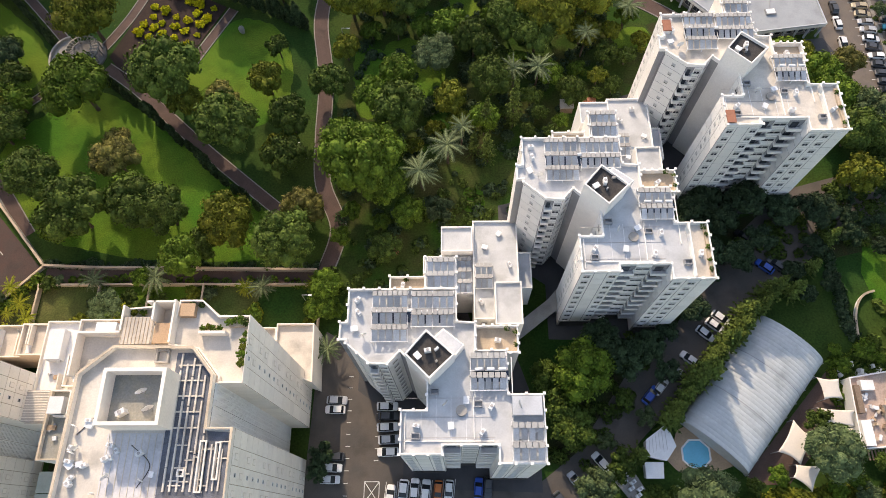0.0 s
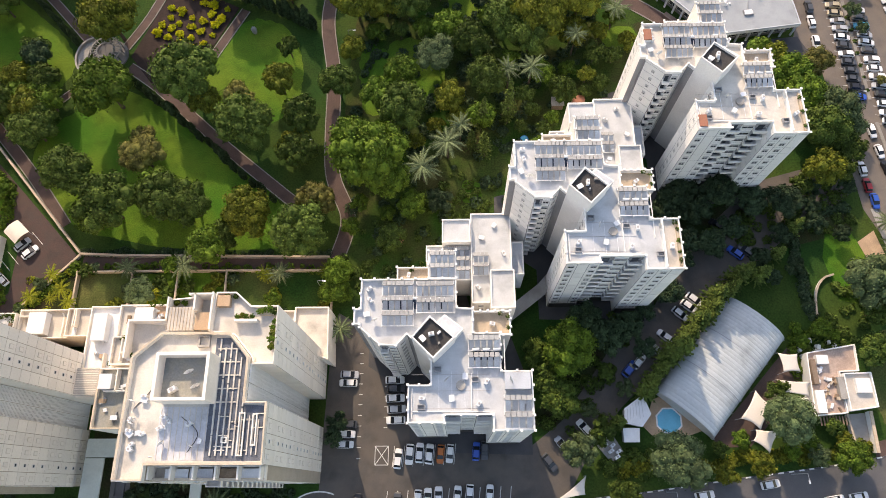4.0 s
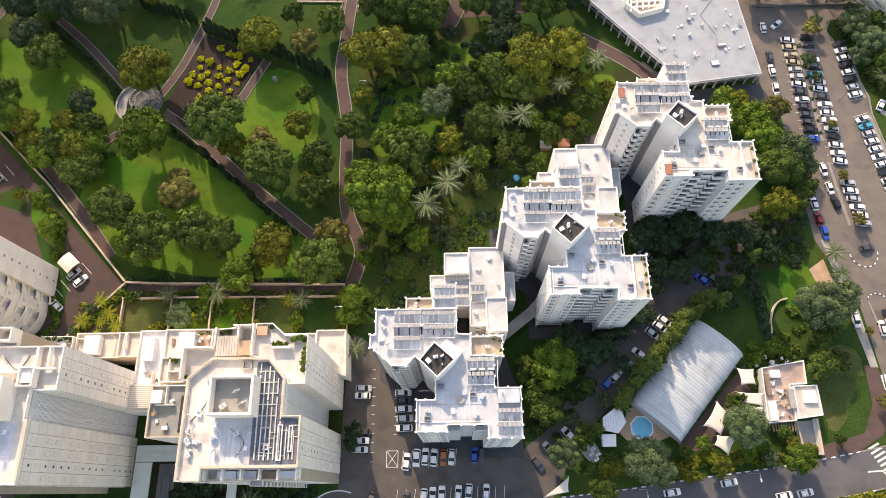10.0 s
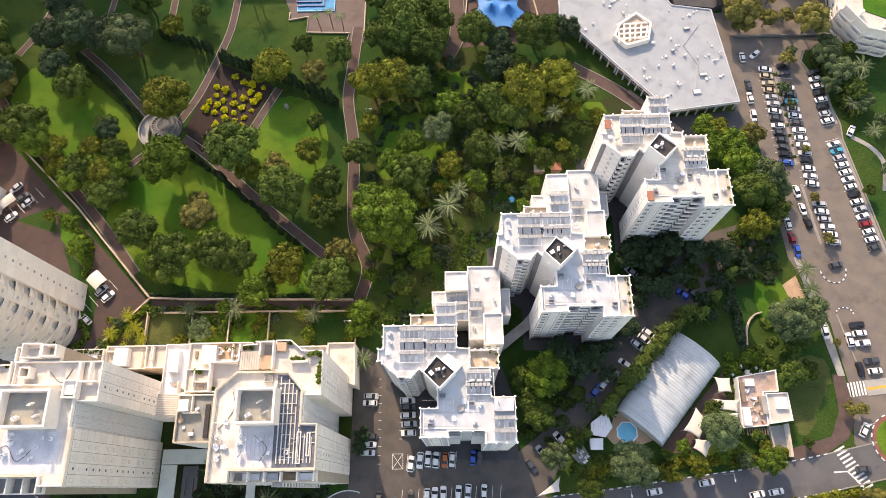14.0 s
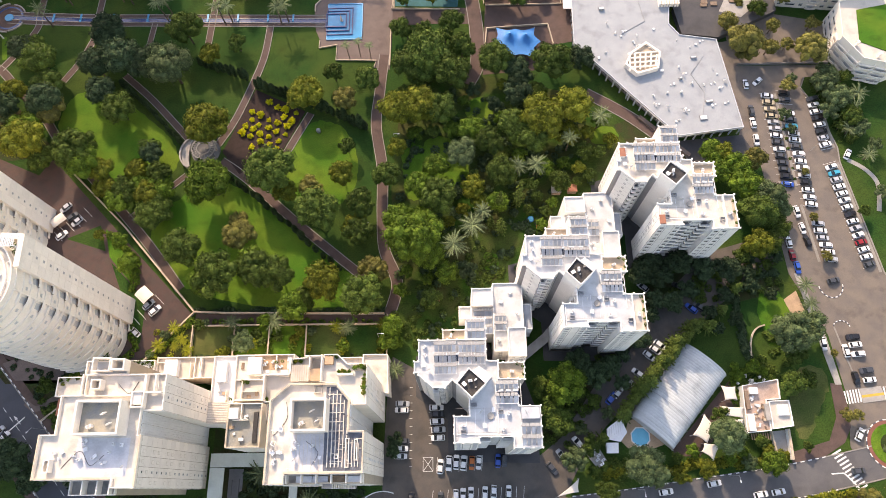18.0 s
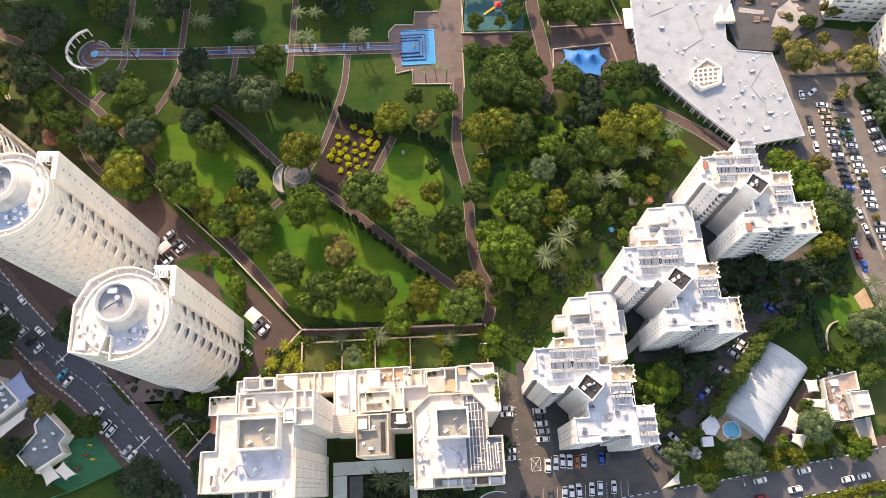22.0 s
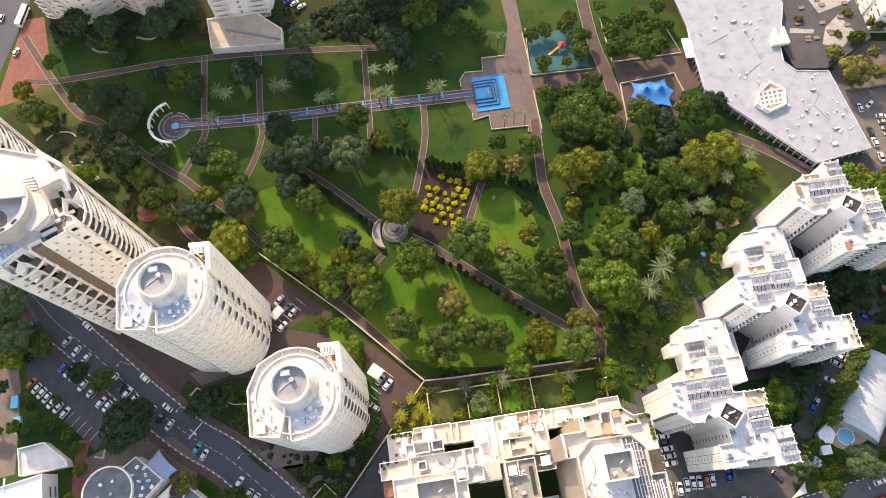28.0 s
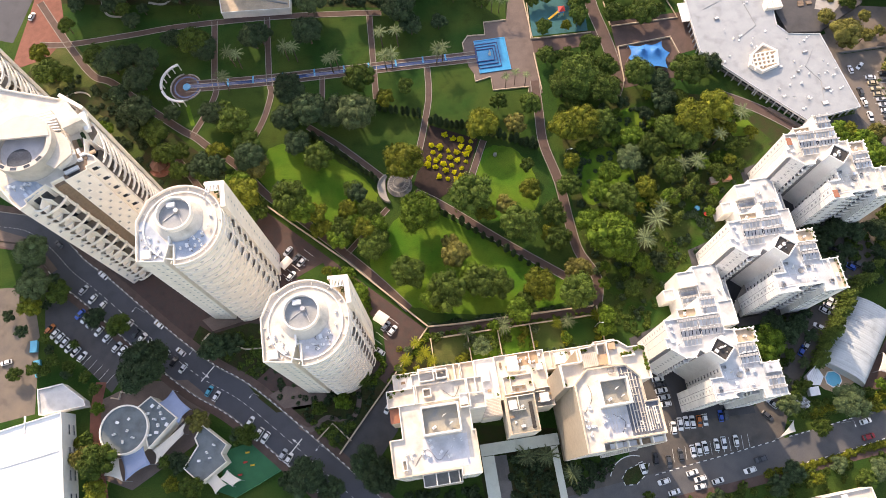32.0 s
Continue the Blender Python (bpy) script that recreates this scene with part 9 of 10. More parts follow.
# further trees along the streets, yards and gardens
for kind, some in (("dark", ((-234.8, 94.1, 4), (-196.3, 54.9, 5.6), (-203, 56, 3.6), (-166.3, 26.7, 3.8), (-144, 11.5, 5), (-151, 9, 3.6), (-188, 36.8, 2.6), (-249.4, 59.6, 4.4), (21.3, -14.8, 4.6), (15, -18, 4), (-6, -19, 3.4), (100, 30, 3.2), (74, 52, 3), (80, 58, 3.2), (-71.5, 4, 2.2), (-64, 0, 2.6), (-62, -6, 2.4), (-71, -5, 2.2), (89, 61, 3), (95, 58, 2.6), (82, 50, 2.6), (76.5, 47, 2.4), (90, 71, 2.6), (95, 76, 2.8), (99, 71, 2.6), (85, 68, 2.6))),
                   ("green", ((-27.6, 196.5, 4), (-21, 197.8, 4), (-12.4, 198.4, 4.2), (-6, 191.6, 4.2), (-25.6, 182.6, 3.2), (-14.9, 181.4, 3.2), (-7, 184, 3), (-24.6, 164.2, 3.6), (-18.1, 165.8, 3.8), (-10, 162, 3.8), (-24, 154.4, 3.6), (-14.1, 155, 3.8), (-5, 158, 3.4), (-26, 147.4, 3.2), (-9, 202, 4), (-9, 192, 3.8), (-9.4, 182, 3.4), (7, 192, 4.6), (13.6, 195, 4.4), (20.4, 197.6, 4.4), (12.4, 182, 3.8), (25.4, 191.4, 4.4), (28, 182.6, 3.2), (30, 201, 4), (5.6, 207, 3.6), (-17, 156, 4.4), (-20.4, 141, 3.8), (-7.4, 168, 3.8), (19, 187, 3.2), (33, 192, 3), (-192.3, 21.4, 3.4), (-245, 91, 3.6), (-244.3, 105.1, 3.6), (-237.5, 60.6, 3), (-183.1, 11, 5), (46.3, -20.1, 3.6), (62, -16, 4), (72, -14, 3.4), (92, -9, 3.6), (131.3, 120.5, 2.8), (133, 134, 3.2), (128.6, 131, 2.6), (134, 127, 3), (137, 140.4, 3), (134.4, 115.4, 2.4), (96.1, 29.7, 3.4), (-29, -15, 2.6), (84, 12, 2.6), (58, 7.6, 2.2), (98, 10.4, 2.0))),
                   ("grey", ((51.1, -18.3, 4.6), (38, -14.6, 3.4), (117.5, 140.5, 2.4), (125.5, 138.6, 2.6), (129.5, 144.4, 2.6), (38.4, 21, 2.4), (30, 16, 2.2), (139, 120, 3), (141, 112, 3), (140, 94, 3), (143, 84, 3.4))),
                   ("brown", ((115, 19.4, 2.4), (112, 38.6, 1.6), (97, 165, 4.4), (90, 186, 2.6), (104, 176, 2.4), (112, 186, 2.6), (104, 153, 3.2), (111, 155, 3.6), (119, 154, 3.4), (126, 156, 3.4), (129, 164, 3.6), (114, 163, 3.6), (103, 161, 3), (112, -5.4, 4.4), (104, -8, 3.6), (120, -4, 4))),
                   ("yellow", ((-191, 13.5, 3.4), (82, -11, 3.4), (30, -18, 2.6), (86, 9, 2.2), (64, 6.6, 2), (-220.3, 25.7, 2.4), (-224.5, 33, 2.2))),
                   ("lime", ()),
                   ("dark", ((-246.3, 77, 3), (-236.4, 68.6, 2.2), (-229.6, 58.6, 2.4), (-219.7, 51.7, 2.2), (-233, 63.4, 2.2), (-245, 101.7, 3.2), (-238.3, 86.5, 2.2), (-252, 84, 3), )),
                   ("bright", ((79.8, 34.8, 1.8), (84, 33.6, 1.9), (88.6, 33.2, 1.8), (78, 8.6, 2.4), (74, 6.8, 2.2), (48, 5, 2), ))):
    for x, y, R in some:
        if all(math.hypot(x - a, y - b) > 0.5 * max(R, c) for a, b, c in placed) and not any(inside(x, y, q) for q in BUILT):
            tree(x, y, R, kind, r)
            placed.append((x, y, R))


# loose feathery conifers
def conifer_mesh(h, rad, seed):
    rnd = np.random.default_rng(seed)
    P, N = [], []
    for lev in range(15):
        t = lev / 14
        reach = rad * (1 - t) ** 0.8 * rnd.uniform(0.75, 1.2) + 0.15
        for k in range(7):
            a = 2.4 * lev + math.tau * k / 7 + rnd.uniform(-0.3, 0.3)
            L = reach * rnd.uniform(0.6, 1.15)
            for q in np.linspace(0.12, 1, 9):
                P.append((L * q * math.cos(a), L * q * math.sin(a), 0.9 + (h - 1) * t + 0.35 * L * q - 0.25 * L * q * q + rnd.uniform(-0.12, 0.12)))
                N.append((0.3 * math.cos(a), 0.3 * math.sin(a), 1.0))
    P, N = np.array(P), np.array(N)
    v, f = leaf_mesh(P, N, 0.3 * rnd.uniform(0.6, 1.2, len(P)), rnd)
    data = bpy.data.meshes.new("foliage")
    data.from_pydata(v.tolist(), [], f.tolist())
    data.materials.append(M_conifer)
    return data


M_conifer = leafy("conifer_leaf", (0.1, 0.14, 0.028), (0.065, 0.1, 0.022))
CONES = [conifer_mesh(9.0, 2.4, 5), conifer_mesh(9.0, 2.0, 6), conifer_mesh(9.0, 2.8, 7)]
bm = bmesh.new(); cyl(bm, 0, 0, 0.22, 0.04, -0.2, 8.6, 7)
CONETRUNK = to_mesh("trunk", bm, M_bark)


def conifer(x, y, s, tall=1.0):
    t = thing("conifer", "loose feathery light green conifer", "conifer", "conifers", at=(x, y, 0))
    t.scale, t.rotation_euler = (s, s, s * tall), (radians(r.uniform(-3, 3)), radians(r.uniform(-3, 3)), r.uniform(0, 6))
    part("foliage", r.choice(CONES), None, t), part("trunk", CONETRUNK, None, t)


for x, y, s, tl in ((7.0, 90.4, 1.0, 1.7), (14.2, 92.6, 1.1, 1.9), (8.0, 82.6, 0.9, 1.6), (4.6, 84.8, 0.8, 1.4), (36.1, 13.3, 1.0, 0.9), (73.3, 47.6, 1.2, 0.8), (78, 53, 1.0, 0.9), (84, 60, 1.0, 0.9)):
    conifer(x, y, s, tl)
for k in range(19):
    q = k / 18
    conifer(41.8 + 26.4 * q + r.uniform(-0.9, 0.9), 20.4 + 27.2 * q + r.uniform(-0.9, 0.9), r.uniform(0.95, 1.3), r.uniform(0.85, 1.2))

# columnar cypresses
def cypress_mesh(h, rad, seed):
    rnd = np.random.default_rng(seed)
    n = 520
    t = rnd.uniform(0, 1, n) ** 0.8
    a = rnd.uniform(0, math.tau, n)
    prof = rad * np.sin(np.pi * np.clip(0.12 + 0.88 * t, 0, 1)) ** 0.7 * rnd.uniform(0.8, 1.15, n)
    pts = np.stack([prof * np.cos(a), prof * np.sin(a), 0.2 + h * t], 1)
    nor = np.stack([np.cos(a), np.sin(a), np.full(n, 0.5)], 1)
    v, f = leaf_mesh(pts, nor, 0.26 * rnd.uniform(0.7, 1.3, n), rnd)
    v, f = v.tolist(), f.tolist()
    base = len(v)
    for i in range(7):
        q = i / 6
        w = 0.75 * rad * math.sin(math.pi * min(1, 0.12 + 0.88 * q)) ** 0.7 + 0.01
        for j in range(7):
            v.append((w * math.cos(math.tau * j / 7), w * math.sin(math.tau * j / 7), 0.1 + h * q * 0.97))
    for i in range(6):
        for j in range(7):
            f.append((base + i * 7 + j, base + i * 7 + (j + 1) % 7, base + (i + 1) * 7 + (j + 1) % 7, base + (i + 1) * 7 + j))
    data = bpy.data.meshes.new("foliage")
    data.from_pydata(v, [], f)
    data.materials.append(M_cypress)
    return data


CYP = [cypress_mesh(6.5, 0.95, 1), cypress_mesh(7.5, 1.05, 2), cypress_mesh(5.5, 0.9, 3)]
bm = bmesh.new(); cyl(bm, 0, 0, 0.16, 0.1, -0.2, 1.2, 7)
CYPTRUNK = to_mesh("trunk", bm, M_bark)


def cypress_row(points, count, s=1.0):
    pts = [Vector(p) for p in points]
    lens = [(b - a).length for a, b in zip(pts, pts[1:])]
    for k in range(count):
        d = sum(lens) * (k + 0.5) / count
        i = 0
        while i < len(lens) - 1 and d > lens[i]:
            d -= lens[i]; i += 1
        p = pts[i].lerp(pts[i + 1], d / lens[i])
        t = thing("cypress", "slender dark green columnar cypress", "cypress", "cypress rows", at=(p.x + r.uniform(-0.3, 0.3), p.y + r.uniform(-0.3, 0.3), 0))
        q = s * r.uniform(0.8, 1.15)
        t.scale, t.rotation_euler = (q, q, q * r.uniform(0.9, 1.1)), (0, 0, r.uniform(0, 6))
        part("foliage", r.choice(CYP), None, t), part("trunk", CYPTRUNK, None, t)


cypress_row([(-82.5, 143.6), (-60, 134.6), (-38.5, 123.6)], 21, 1.15)
cypress_row([(-105, 154), (-84.5, 146.6)], 9)
cypress_row([(-133, 145.6), (-120.6, 134), (-106.4, 119)], 16, 0.9)
cypress_row([(-93.6, 109.6), (-83, 101.6), (-64.8, 86), (-54.3, 76), (-45.7, 69)], 18, 0.95)


# palms
def frond_fan(count, length, droop, seed):
    rnd = np.random.default_rng(seed)
    v, f = [], []
    for k in range(count):
        a = 2.4 * k
        lift = rnd.uniform(-0.25, 1.1)
        L = length * rnd.uniform(0.8, 1.1)
        prev = None
        for i in range(9):
            t = i / 8
            out = L * t * math.cos(lift * (1 - t))
            z = L * (math.sin(lift) * t - droop * t * t)
            w = 0.17 * math.sin(math.pi * min(1, 0.1 + 0.9 * t)) + 0.03
            c, s = math.cos(a), math.sin(a)
            row = []
            for q, dz in ((-w, -0.12), (0, 0), (w, -0.12)):
                row.append(len(v)); v.append((c * out - s * q, s * out + c * q, z + dz))
            if prev and i % 1 == 0:
                # leaflets: separate blades on both sides of the rib
                for e in (0, 1):
                    f.append((prev[1], row[1], row[0] if e == 0 else row[2], prev[0] if e == 0 else prev[2]))
            prev = row
        # loose leaflets along the frond
        for i in range(14):
            t = 0.15 + 0.85 * i / 14
            out = L * t * math.cos(lift * (1 - t)); z = L * (math.sin(lift) * t - droop * t * t)
            c, s = math.cos(a), math.sin(a)
            for sd in (-1, 1):
                tip = (out + 0.35, sd * (0.6 * math.sin(math.pi * min(1, 0.15 + 0.8 * t)) + 0.08))
                b = len(v)
                for px, py, pz in ((out - 0.05, 0, z), (out + 0.09, 0, z), (tip[0], tip[1], z - 0.25)):
                    v.append((c * px - s * py, s * px + c * py, pz))
                f.append((b, b + 1, b + 2))
    data = bpy.data.meshes.new("fronds")
    data.from_pydata(v, [], f)
    data.materials.append(M_palm)
    return data


FRONDS = [frond_fan(21, 4.1, 0.38, 1), frond_fan(19, 3.8, 0.46, 2)]
bm = bmesh.new()
for k in range(12):
    cyl(bm, 0.05 * math.sin(k), 0.05 * math.cos(k * 1.3), 0.3 - 0.008 * k, 0.26 - 0.008 * k, -0.2 + k * 0.62, 0.5 + k * 0.62, 9)
PALMTRUNK = to_mesh("trunk", bm, M_bark)


def palm(x, y, h=7.4, s=1.0):
    t = thing("date_palm", "tall grey-green feather palm with a ringed trunk", "palm", "palms", at=(x, y, 0))
    t.rotation_euler = (radians(r.uniform(-3, 3)), radians(r.uniform(-3, 3)), r.uniform(0, 6.28))
    st = part("trunk", PALMTRUNK, None, t); st.scale = (s, s, h / 7.4)
    fr = part("fronds", r.choice(FRONDS), None, t); fr.location, fr.scale = (0, 0, h), (s, s, s)


for x, y in ((-162.2, 185.6), (-159.5, 184), (-165.5, 173.7), (-138.8, 185), (-134.8, 183.8), (-119.6, 175.3), (-117, 176.5), (-96.7, 185.1), (-89.7, 184.6), (-96.5, 172.8), (-93.8, 173.6), (-74.2, 172.3), (-71.6, 173.4)):
    palm(x, y, 10.5, 0.95)
for x, y in ((-46.7, 155.1), (-42.6, 156.2), (-38.5, 154.6), (-45.7, 195.8), (-42.5, 195.3), (-39.3, 194.7)):
    palm(x, y, 9.0, 0.55)
for x, y, s in ((-1.8, 82.4, 1.3), (-7.9, 75.6, 1.2), (1.6, 87.4, 0.85), (14.8, 103.6, 0.95), (20.6, 104, 1.0), (33, 114.2, 0.95), (44.4, 122.6, 1.05)):
    palm(x, y, 9.0, s)
for x, y, s in ((106.6, 61, 0.9), (106.8, 54.6, 0.9), (-67, 51.6, 1.1), (-42.9, 49.2, 0.8), (-27.3, 35.2, 0.9), (-80.8, 51.1, 0.8), (-67.3, 4.6, 1.2), (-60.4, 3.8, 1.2), (-53, -3.7, 1.0), (139.6, 133.2, 1), (136.8, 126.8, 1), (133.6, 118.4, 0.8), (138, 108, 0.8)):
    palm(x, y, 4.0, s)
# young yellow-green palms of the gardens
YOUNG = FRONDS[1].copy()
YOUNG.materials[0] = LEAF["lime"]
for x, y, s in ((-104.8, 44.6, 0.75), (-97.5, 46.4, 0.7), (-95.2, 43.0, 0.65), (-100.5, 50.3, 0.65), (-99.6, 44.0, 0.5), (-47.0, 49.6, 0.65), (-31.4, 50.4, 0.75), (-75.2, 44.5, 0.9)):
    t = thing("garden_palm", "young yellow-green feather palm in a small garden", "palm", "garden palms", at=(x, y, 0))
    t.rotation_euler = (0, 0, r.uniform(0, 6.28))
    st = part("trunk", PALMTRUNK, None, t); st.scale = (0.5, 0.5, 0.3)
    fr = part("fronds", YOUNG, None, t); fr.location, fr.scale = (0, 0, 2.2), (s, s, s)


# shrubs and hedges: uncountable undergrowth, one object an area
def undergrowth(name, spots, material, label, category, leaf=0.3, per=60):
    rnd = np.random.default_rng(len(spots))
    V, F = [], []
    for x, y, R in spots:
        n = int(per * R * R + 12)
        d = rnd.normal(0, 1, (n, 3)); d[:, 2] = np.abs(d[:, 2]); d /= np.linalg.norm(d, axis=1)[:, None]
        pts = np.array((x, y, 0.1)) + d * (R * rnd.uniform(0.7, 1.12, n))[:, None] * np.array((1, 1, 0.8))
        v, f = leaf_mesh(pts, d, leaf * rnd.uniform(0.6, 1.3, n), rnd)
        F += (f + len(V)).tolist(); V += v.tolist()
    data = bpy.data.meshes.new(name)
    data.from_pydata(V, [], F)
    data.materials.append(material)
    return tagged(new(name, data), label, category, kind="stuff")


def along(points, step, rlo, rhi, jit=0.5):
    pts = [Vector(p) for p in points]
    out = []
    for a, b in zip(pts, pts[1:]):
        n = max(1, int((b - a).length / step))
        for k in range(n):
            p = a.lerp(b, (k + 0.5) / n)
            out.append((p.x + r.uniform(-jit, jit), p.y + r.uniform(-jit, jit), r.uniform(rlo, rhi)))
    return out


def scatter(poly, count, rlo, rhi):
    xs, ys = [p[0] for p in poly], [p[1] for p in poly]
    out = []
    while len(out) < count:
        x, y = r.uniform(min(xs), max(xs)), r.uniform(min(ys), max(ys))
        if inside(x, y, poly):
            out.append((x, y, r.uniform(rlo, rhi)))
    return out


def off_street(spots):
    return [q for q in spots if min(math.hypot(q[0] - a, q[1] - b) for a, b in STREET) > 8.4 + 0.5 * q[2]]


undergrowth("garden_shrubs", along([(-94, 51.6), (-84, 52.4), (-60, 52.0), (-31, 51.6)], 2.2, 0.6, 1.4, 0.8) + along([(-95, 54), (-108, 42), (-112, 38)], 1.8, 1.0, 1.8, 1.2) + along([(-80.7, 41), (-80.7, 51)], 1.8, 0.7, 1.3) + along([(-69.2, 40), (-69.2, 51)], 1.5, 0.9, 1.5) + along([(-57.4, 41), (-57.4, 51)], 1.6, 0.8, 1.4), LEAF["bright"], "mixed garden shrubs along the walls", "shrubs")
undergrowth("street_hedge", along([(36, 3.2), (61, 4.6), (83, 6.8), (94, 8)], 1.4, 1.0, 1.8, 0.8) + along([(14, -14.4), (40, -12.6), (62, -10), (84, -7), (110, -3)], 1.2, 1.0, 1.6, 0.6), LEAF["yellow"], "clipped yellow-green hedge along the street", "hedge")
undergrowth("woodland_shrubs", scatter([(-28, 58), (-16, 46), (6, 64), (30, 80), (42, 102), (40, 132), (4, 140), (-24, 144), (-28, 100)], 240, 0.7, 1.9), LEAF["dark"], "dark shrubs and saplings under the trees", "shrubs", 0.34, 45)
undergrowth("block_foot_shrubs", scatter([(-30, 56), (-20, 40), (-12, 42), (-4, 60), (6, 64), (12, 74), (0, 78), (-20, 64)], 90, 0.6, 1.5) + scatter([(18, 14), (34, 33), (52, 60), (44, 38), (28, 10)], 50, 0.8, 1.8) + scatter([(60, 60), (98, 74), (100, 62), (76, 56)], 60, 0.8, 1.8), LEAF["green"], "green shrubs at the foot of the blocks", "shrubs")
undergrowth("tower_garden_shrubs", off_street(scatter([(-164, 46), (-134, 17), (-113, 36), (-120, 42), (-142, 36), (-152, 50)], 60, 0.6, 1.5)) + scatter([(-246, 204), (-216, 180), (-186, 150), (-190, 114), (-228, 140)], 150, 0.8, 2.0), LEAF["dark"], "dark shrubs in the tower gardens", "shrubs")
undergrowth("drive_hedge", along([(-128, 84), (-117, 74), (-117, 64)], 1.3, 1.0, 1.6, 0.5) + along([(-116, 52), (-113, 44), (-120, 36)], 1.5, 0.8, 1.4, 0.6), LEAF["bright"], "bright hedge beside the driveway", "hedge")
undergrowth("north_shrubs", scatter([(-240, 236), (-100, 210), (-50, 212), (-50, 236), (-120, 230), (-170, 232), (-240, 244)], 260, 0.8, 2.2), LEAF["dark"], "dark shrubs along the park edge", "shrubs", 0.4, 40)
undergrowth("pool_garden_shrubs", scatter([(78, 25), (90, 25), (104, 46), (92, 46), (84, 34)], 50, 0.7, 1.6) + scatter([(28, 2), (46, 2), (44, 8), (34, 6)], 25, 0.7, 1.5), LEAF["green"], "green shrubs round the pool garden", "shrubs")
# yellow shrubs of the flower bed, each one its own
BUSH = [crown_mesh("foliage", 1.0, 0.75, 16, 240, 0.14, 40 + v, M_flower, True) for v in range(3)]
u, w = Vector((19.4, -10)) / 6, Vector((-9.4, -19.5)) / 7
for i in range(7):
    for j in range(7):
        p = Vector((-82.6, 139.6)) + u * (i + 0.3 * (j % 2)) + w * j
        if inside(p.x, p.y, offset(BED, 1.2)) and r.random() < 0.76:
            t = thing("yellow_shrub", "clipped bright yellow-green shrub in dark soil", "shrub", "flower bed shrubs", at=(p.x + r.uniform(-0.5, 0.5), p.y + r.uniform(-0.5, 0.5), -0.36))
            s = r.uniform(1.15, 2.0)
            t.scale, t.rotation_euler = (s, s, s), (0, 0, r.uniform(0, 6))
            part("foliage", r.choice(BUSH), None, t)

# potted shrubs on the roof terraces
POT = [crown_mesh("foliage", 1.0, 0.8, 10, 150, 0.16, 60 + v, LEAF[k], True) for v, k in enumerate(("green", "yellow", "bright"))]
for x, y, z in [(-38 + 0.9 * k, 27.6, HD - 1.3) for k in range(4)] + [(-33.8 + 0.8 * k, 28.5, HD - 1.0) for k in range(4)] + [(-31.35, 22.4 + 1.1 * k, HD - 1.0) for k in range(5)] + [(-49.6, 30.6, HD - 3.3), (-48.2, 30.8, HD - 3.3), (-56.2, 21.4, HD - 3.3), (-38.6, 31.2, HD - 1.7), (-40.2, 31.4, HD - 1.7), (-109.4, 26.8, HD - 2.9), (-107.4, 27.0, HD - 2.9), (-105, 26.9, HD - 2.9), (-108.6, 25.6, HD - 2.9), (-70.4, 29.4, 20.1), (-68.8, 29.3, 20.1), (-63.4, 27.0, 20.1)] + [(-108 + 1.5 * k, 37.0 + 0.3 * (k % 2), 10.1) for k in range(5)]:
    t = thing("potted_shrub", "leafy green shrub in a trough on a roof terrace", "shrub", "roof terrace shrubs", at=(x + r.uniform(-0.2, 0.2), y + r.uniform(-0.2, 0.2), z))
    q = r.uniform(0.55, 0.95)
    t.scale, t.rotation_euler = (q, q, q), (0, 0, r.uniform(0, 6))
    part("foliage", r.choice(POT), None, t)
# shrubs of the small gardens, each one its own
GARDENBUSH = {k: crown_mesh("foliage", 1.0, 0.8, 14, 260, 0.15, 80 + v, LEAF[k], True) for v, k in enumerate(("lime", "yellow", "bright", "grey", "green"))}
for x, y, q, k in ((-44.6, 44.9, 1.9, "lime"), (-44.5, 42.4, 1.8, "lime"), (-32.4, 44.8, 2.1, "yellow"), (-32.6, 42.0, 1.7, "yellow"), (-27.5, 45.1, 3.0, "bright"), (-27.6, 50.8, 2.8, "bright"), (-60.8, 46.2, 2.2, "yellow"), (-59.0, 48.4, 2.2, "yellow"), (-61.4, 43.6, 1.7, "bright"),
                   (-56.0, 43.3, 1.4, "lime"), (-55.4, 48.6, 2.0, "grey"), (-83.1, 42.1, 2.3, "yellow"), (-85.6, 42.0, 1.5, "yellow"), (-78.6, 48.4, 2.0, "grey"), (-81.2, 46.5, 1.9, "grey"), (-73.4, 48.0, 2.2, "green"), (-71.6, 45.4, 2.0, "green"), (-69.0, 40.6, 1.6, "grey"), (-103.5, 48.0, 2.2, "grey"), (-107.9, 41.8, 1.6, "grey"), (-92.6, 51.0, 2.2, "green"), (-90.4, 52.0, 1.8, "grey"), (-66.0, 47.0, 2.0, "green")):
    t = thing("garden_shrub", {"lime": "bright lime-green rounded shrub on a lawn", "yellow": "yellow-green shrub beside a garden wall", "bright": "bright green rounded shrub by a wall", "grey": "grey-green shrub beside a garden wall", "green": "dark green shrub in a small garden"}[k], "shrub", "garden shrubs", at=(x, y, 0))
    t.scale, t.rotation_euler = (q, q, q), (0, 0, r.uniform(0, 6))
    part("foliage", GARDENBUSH[k], None, t)

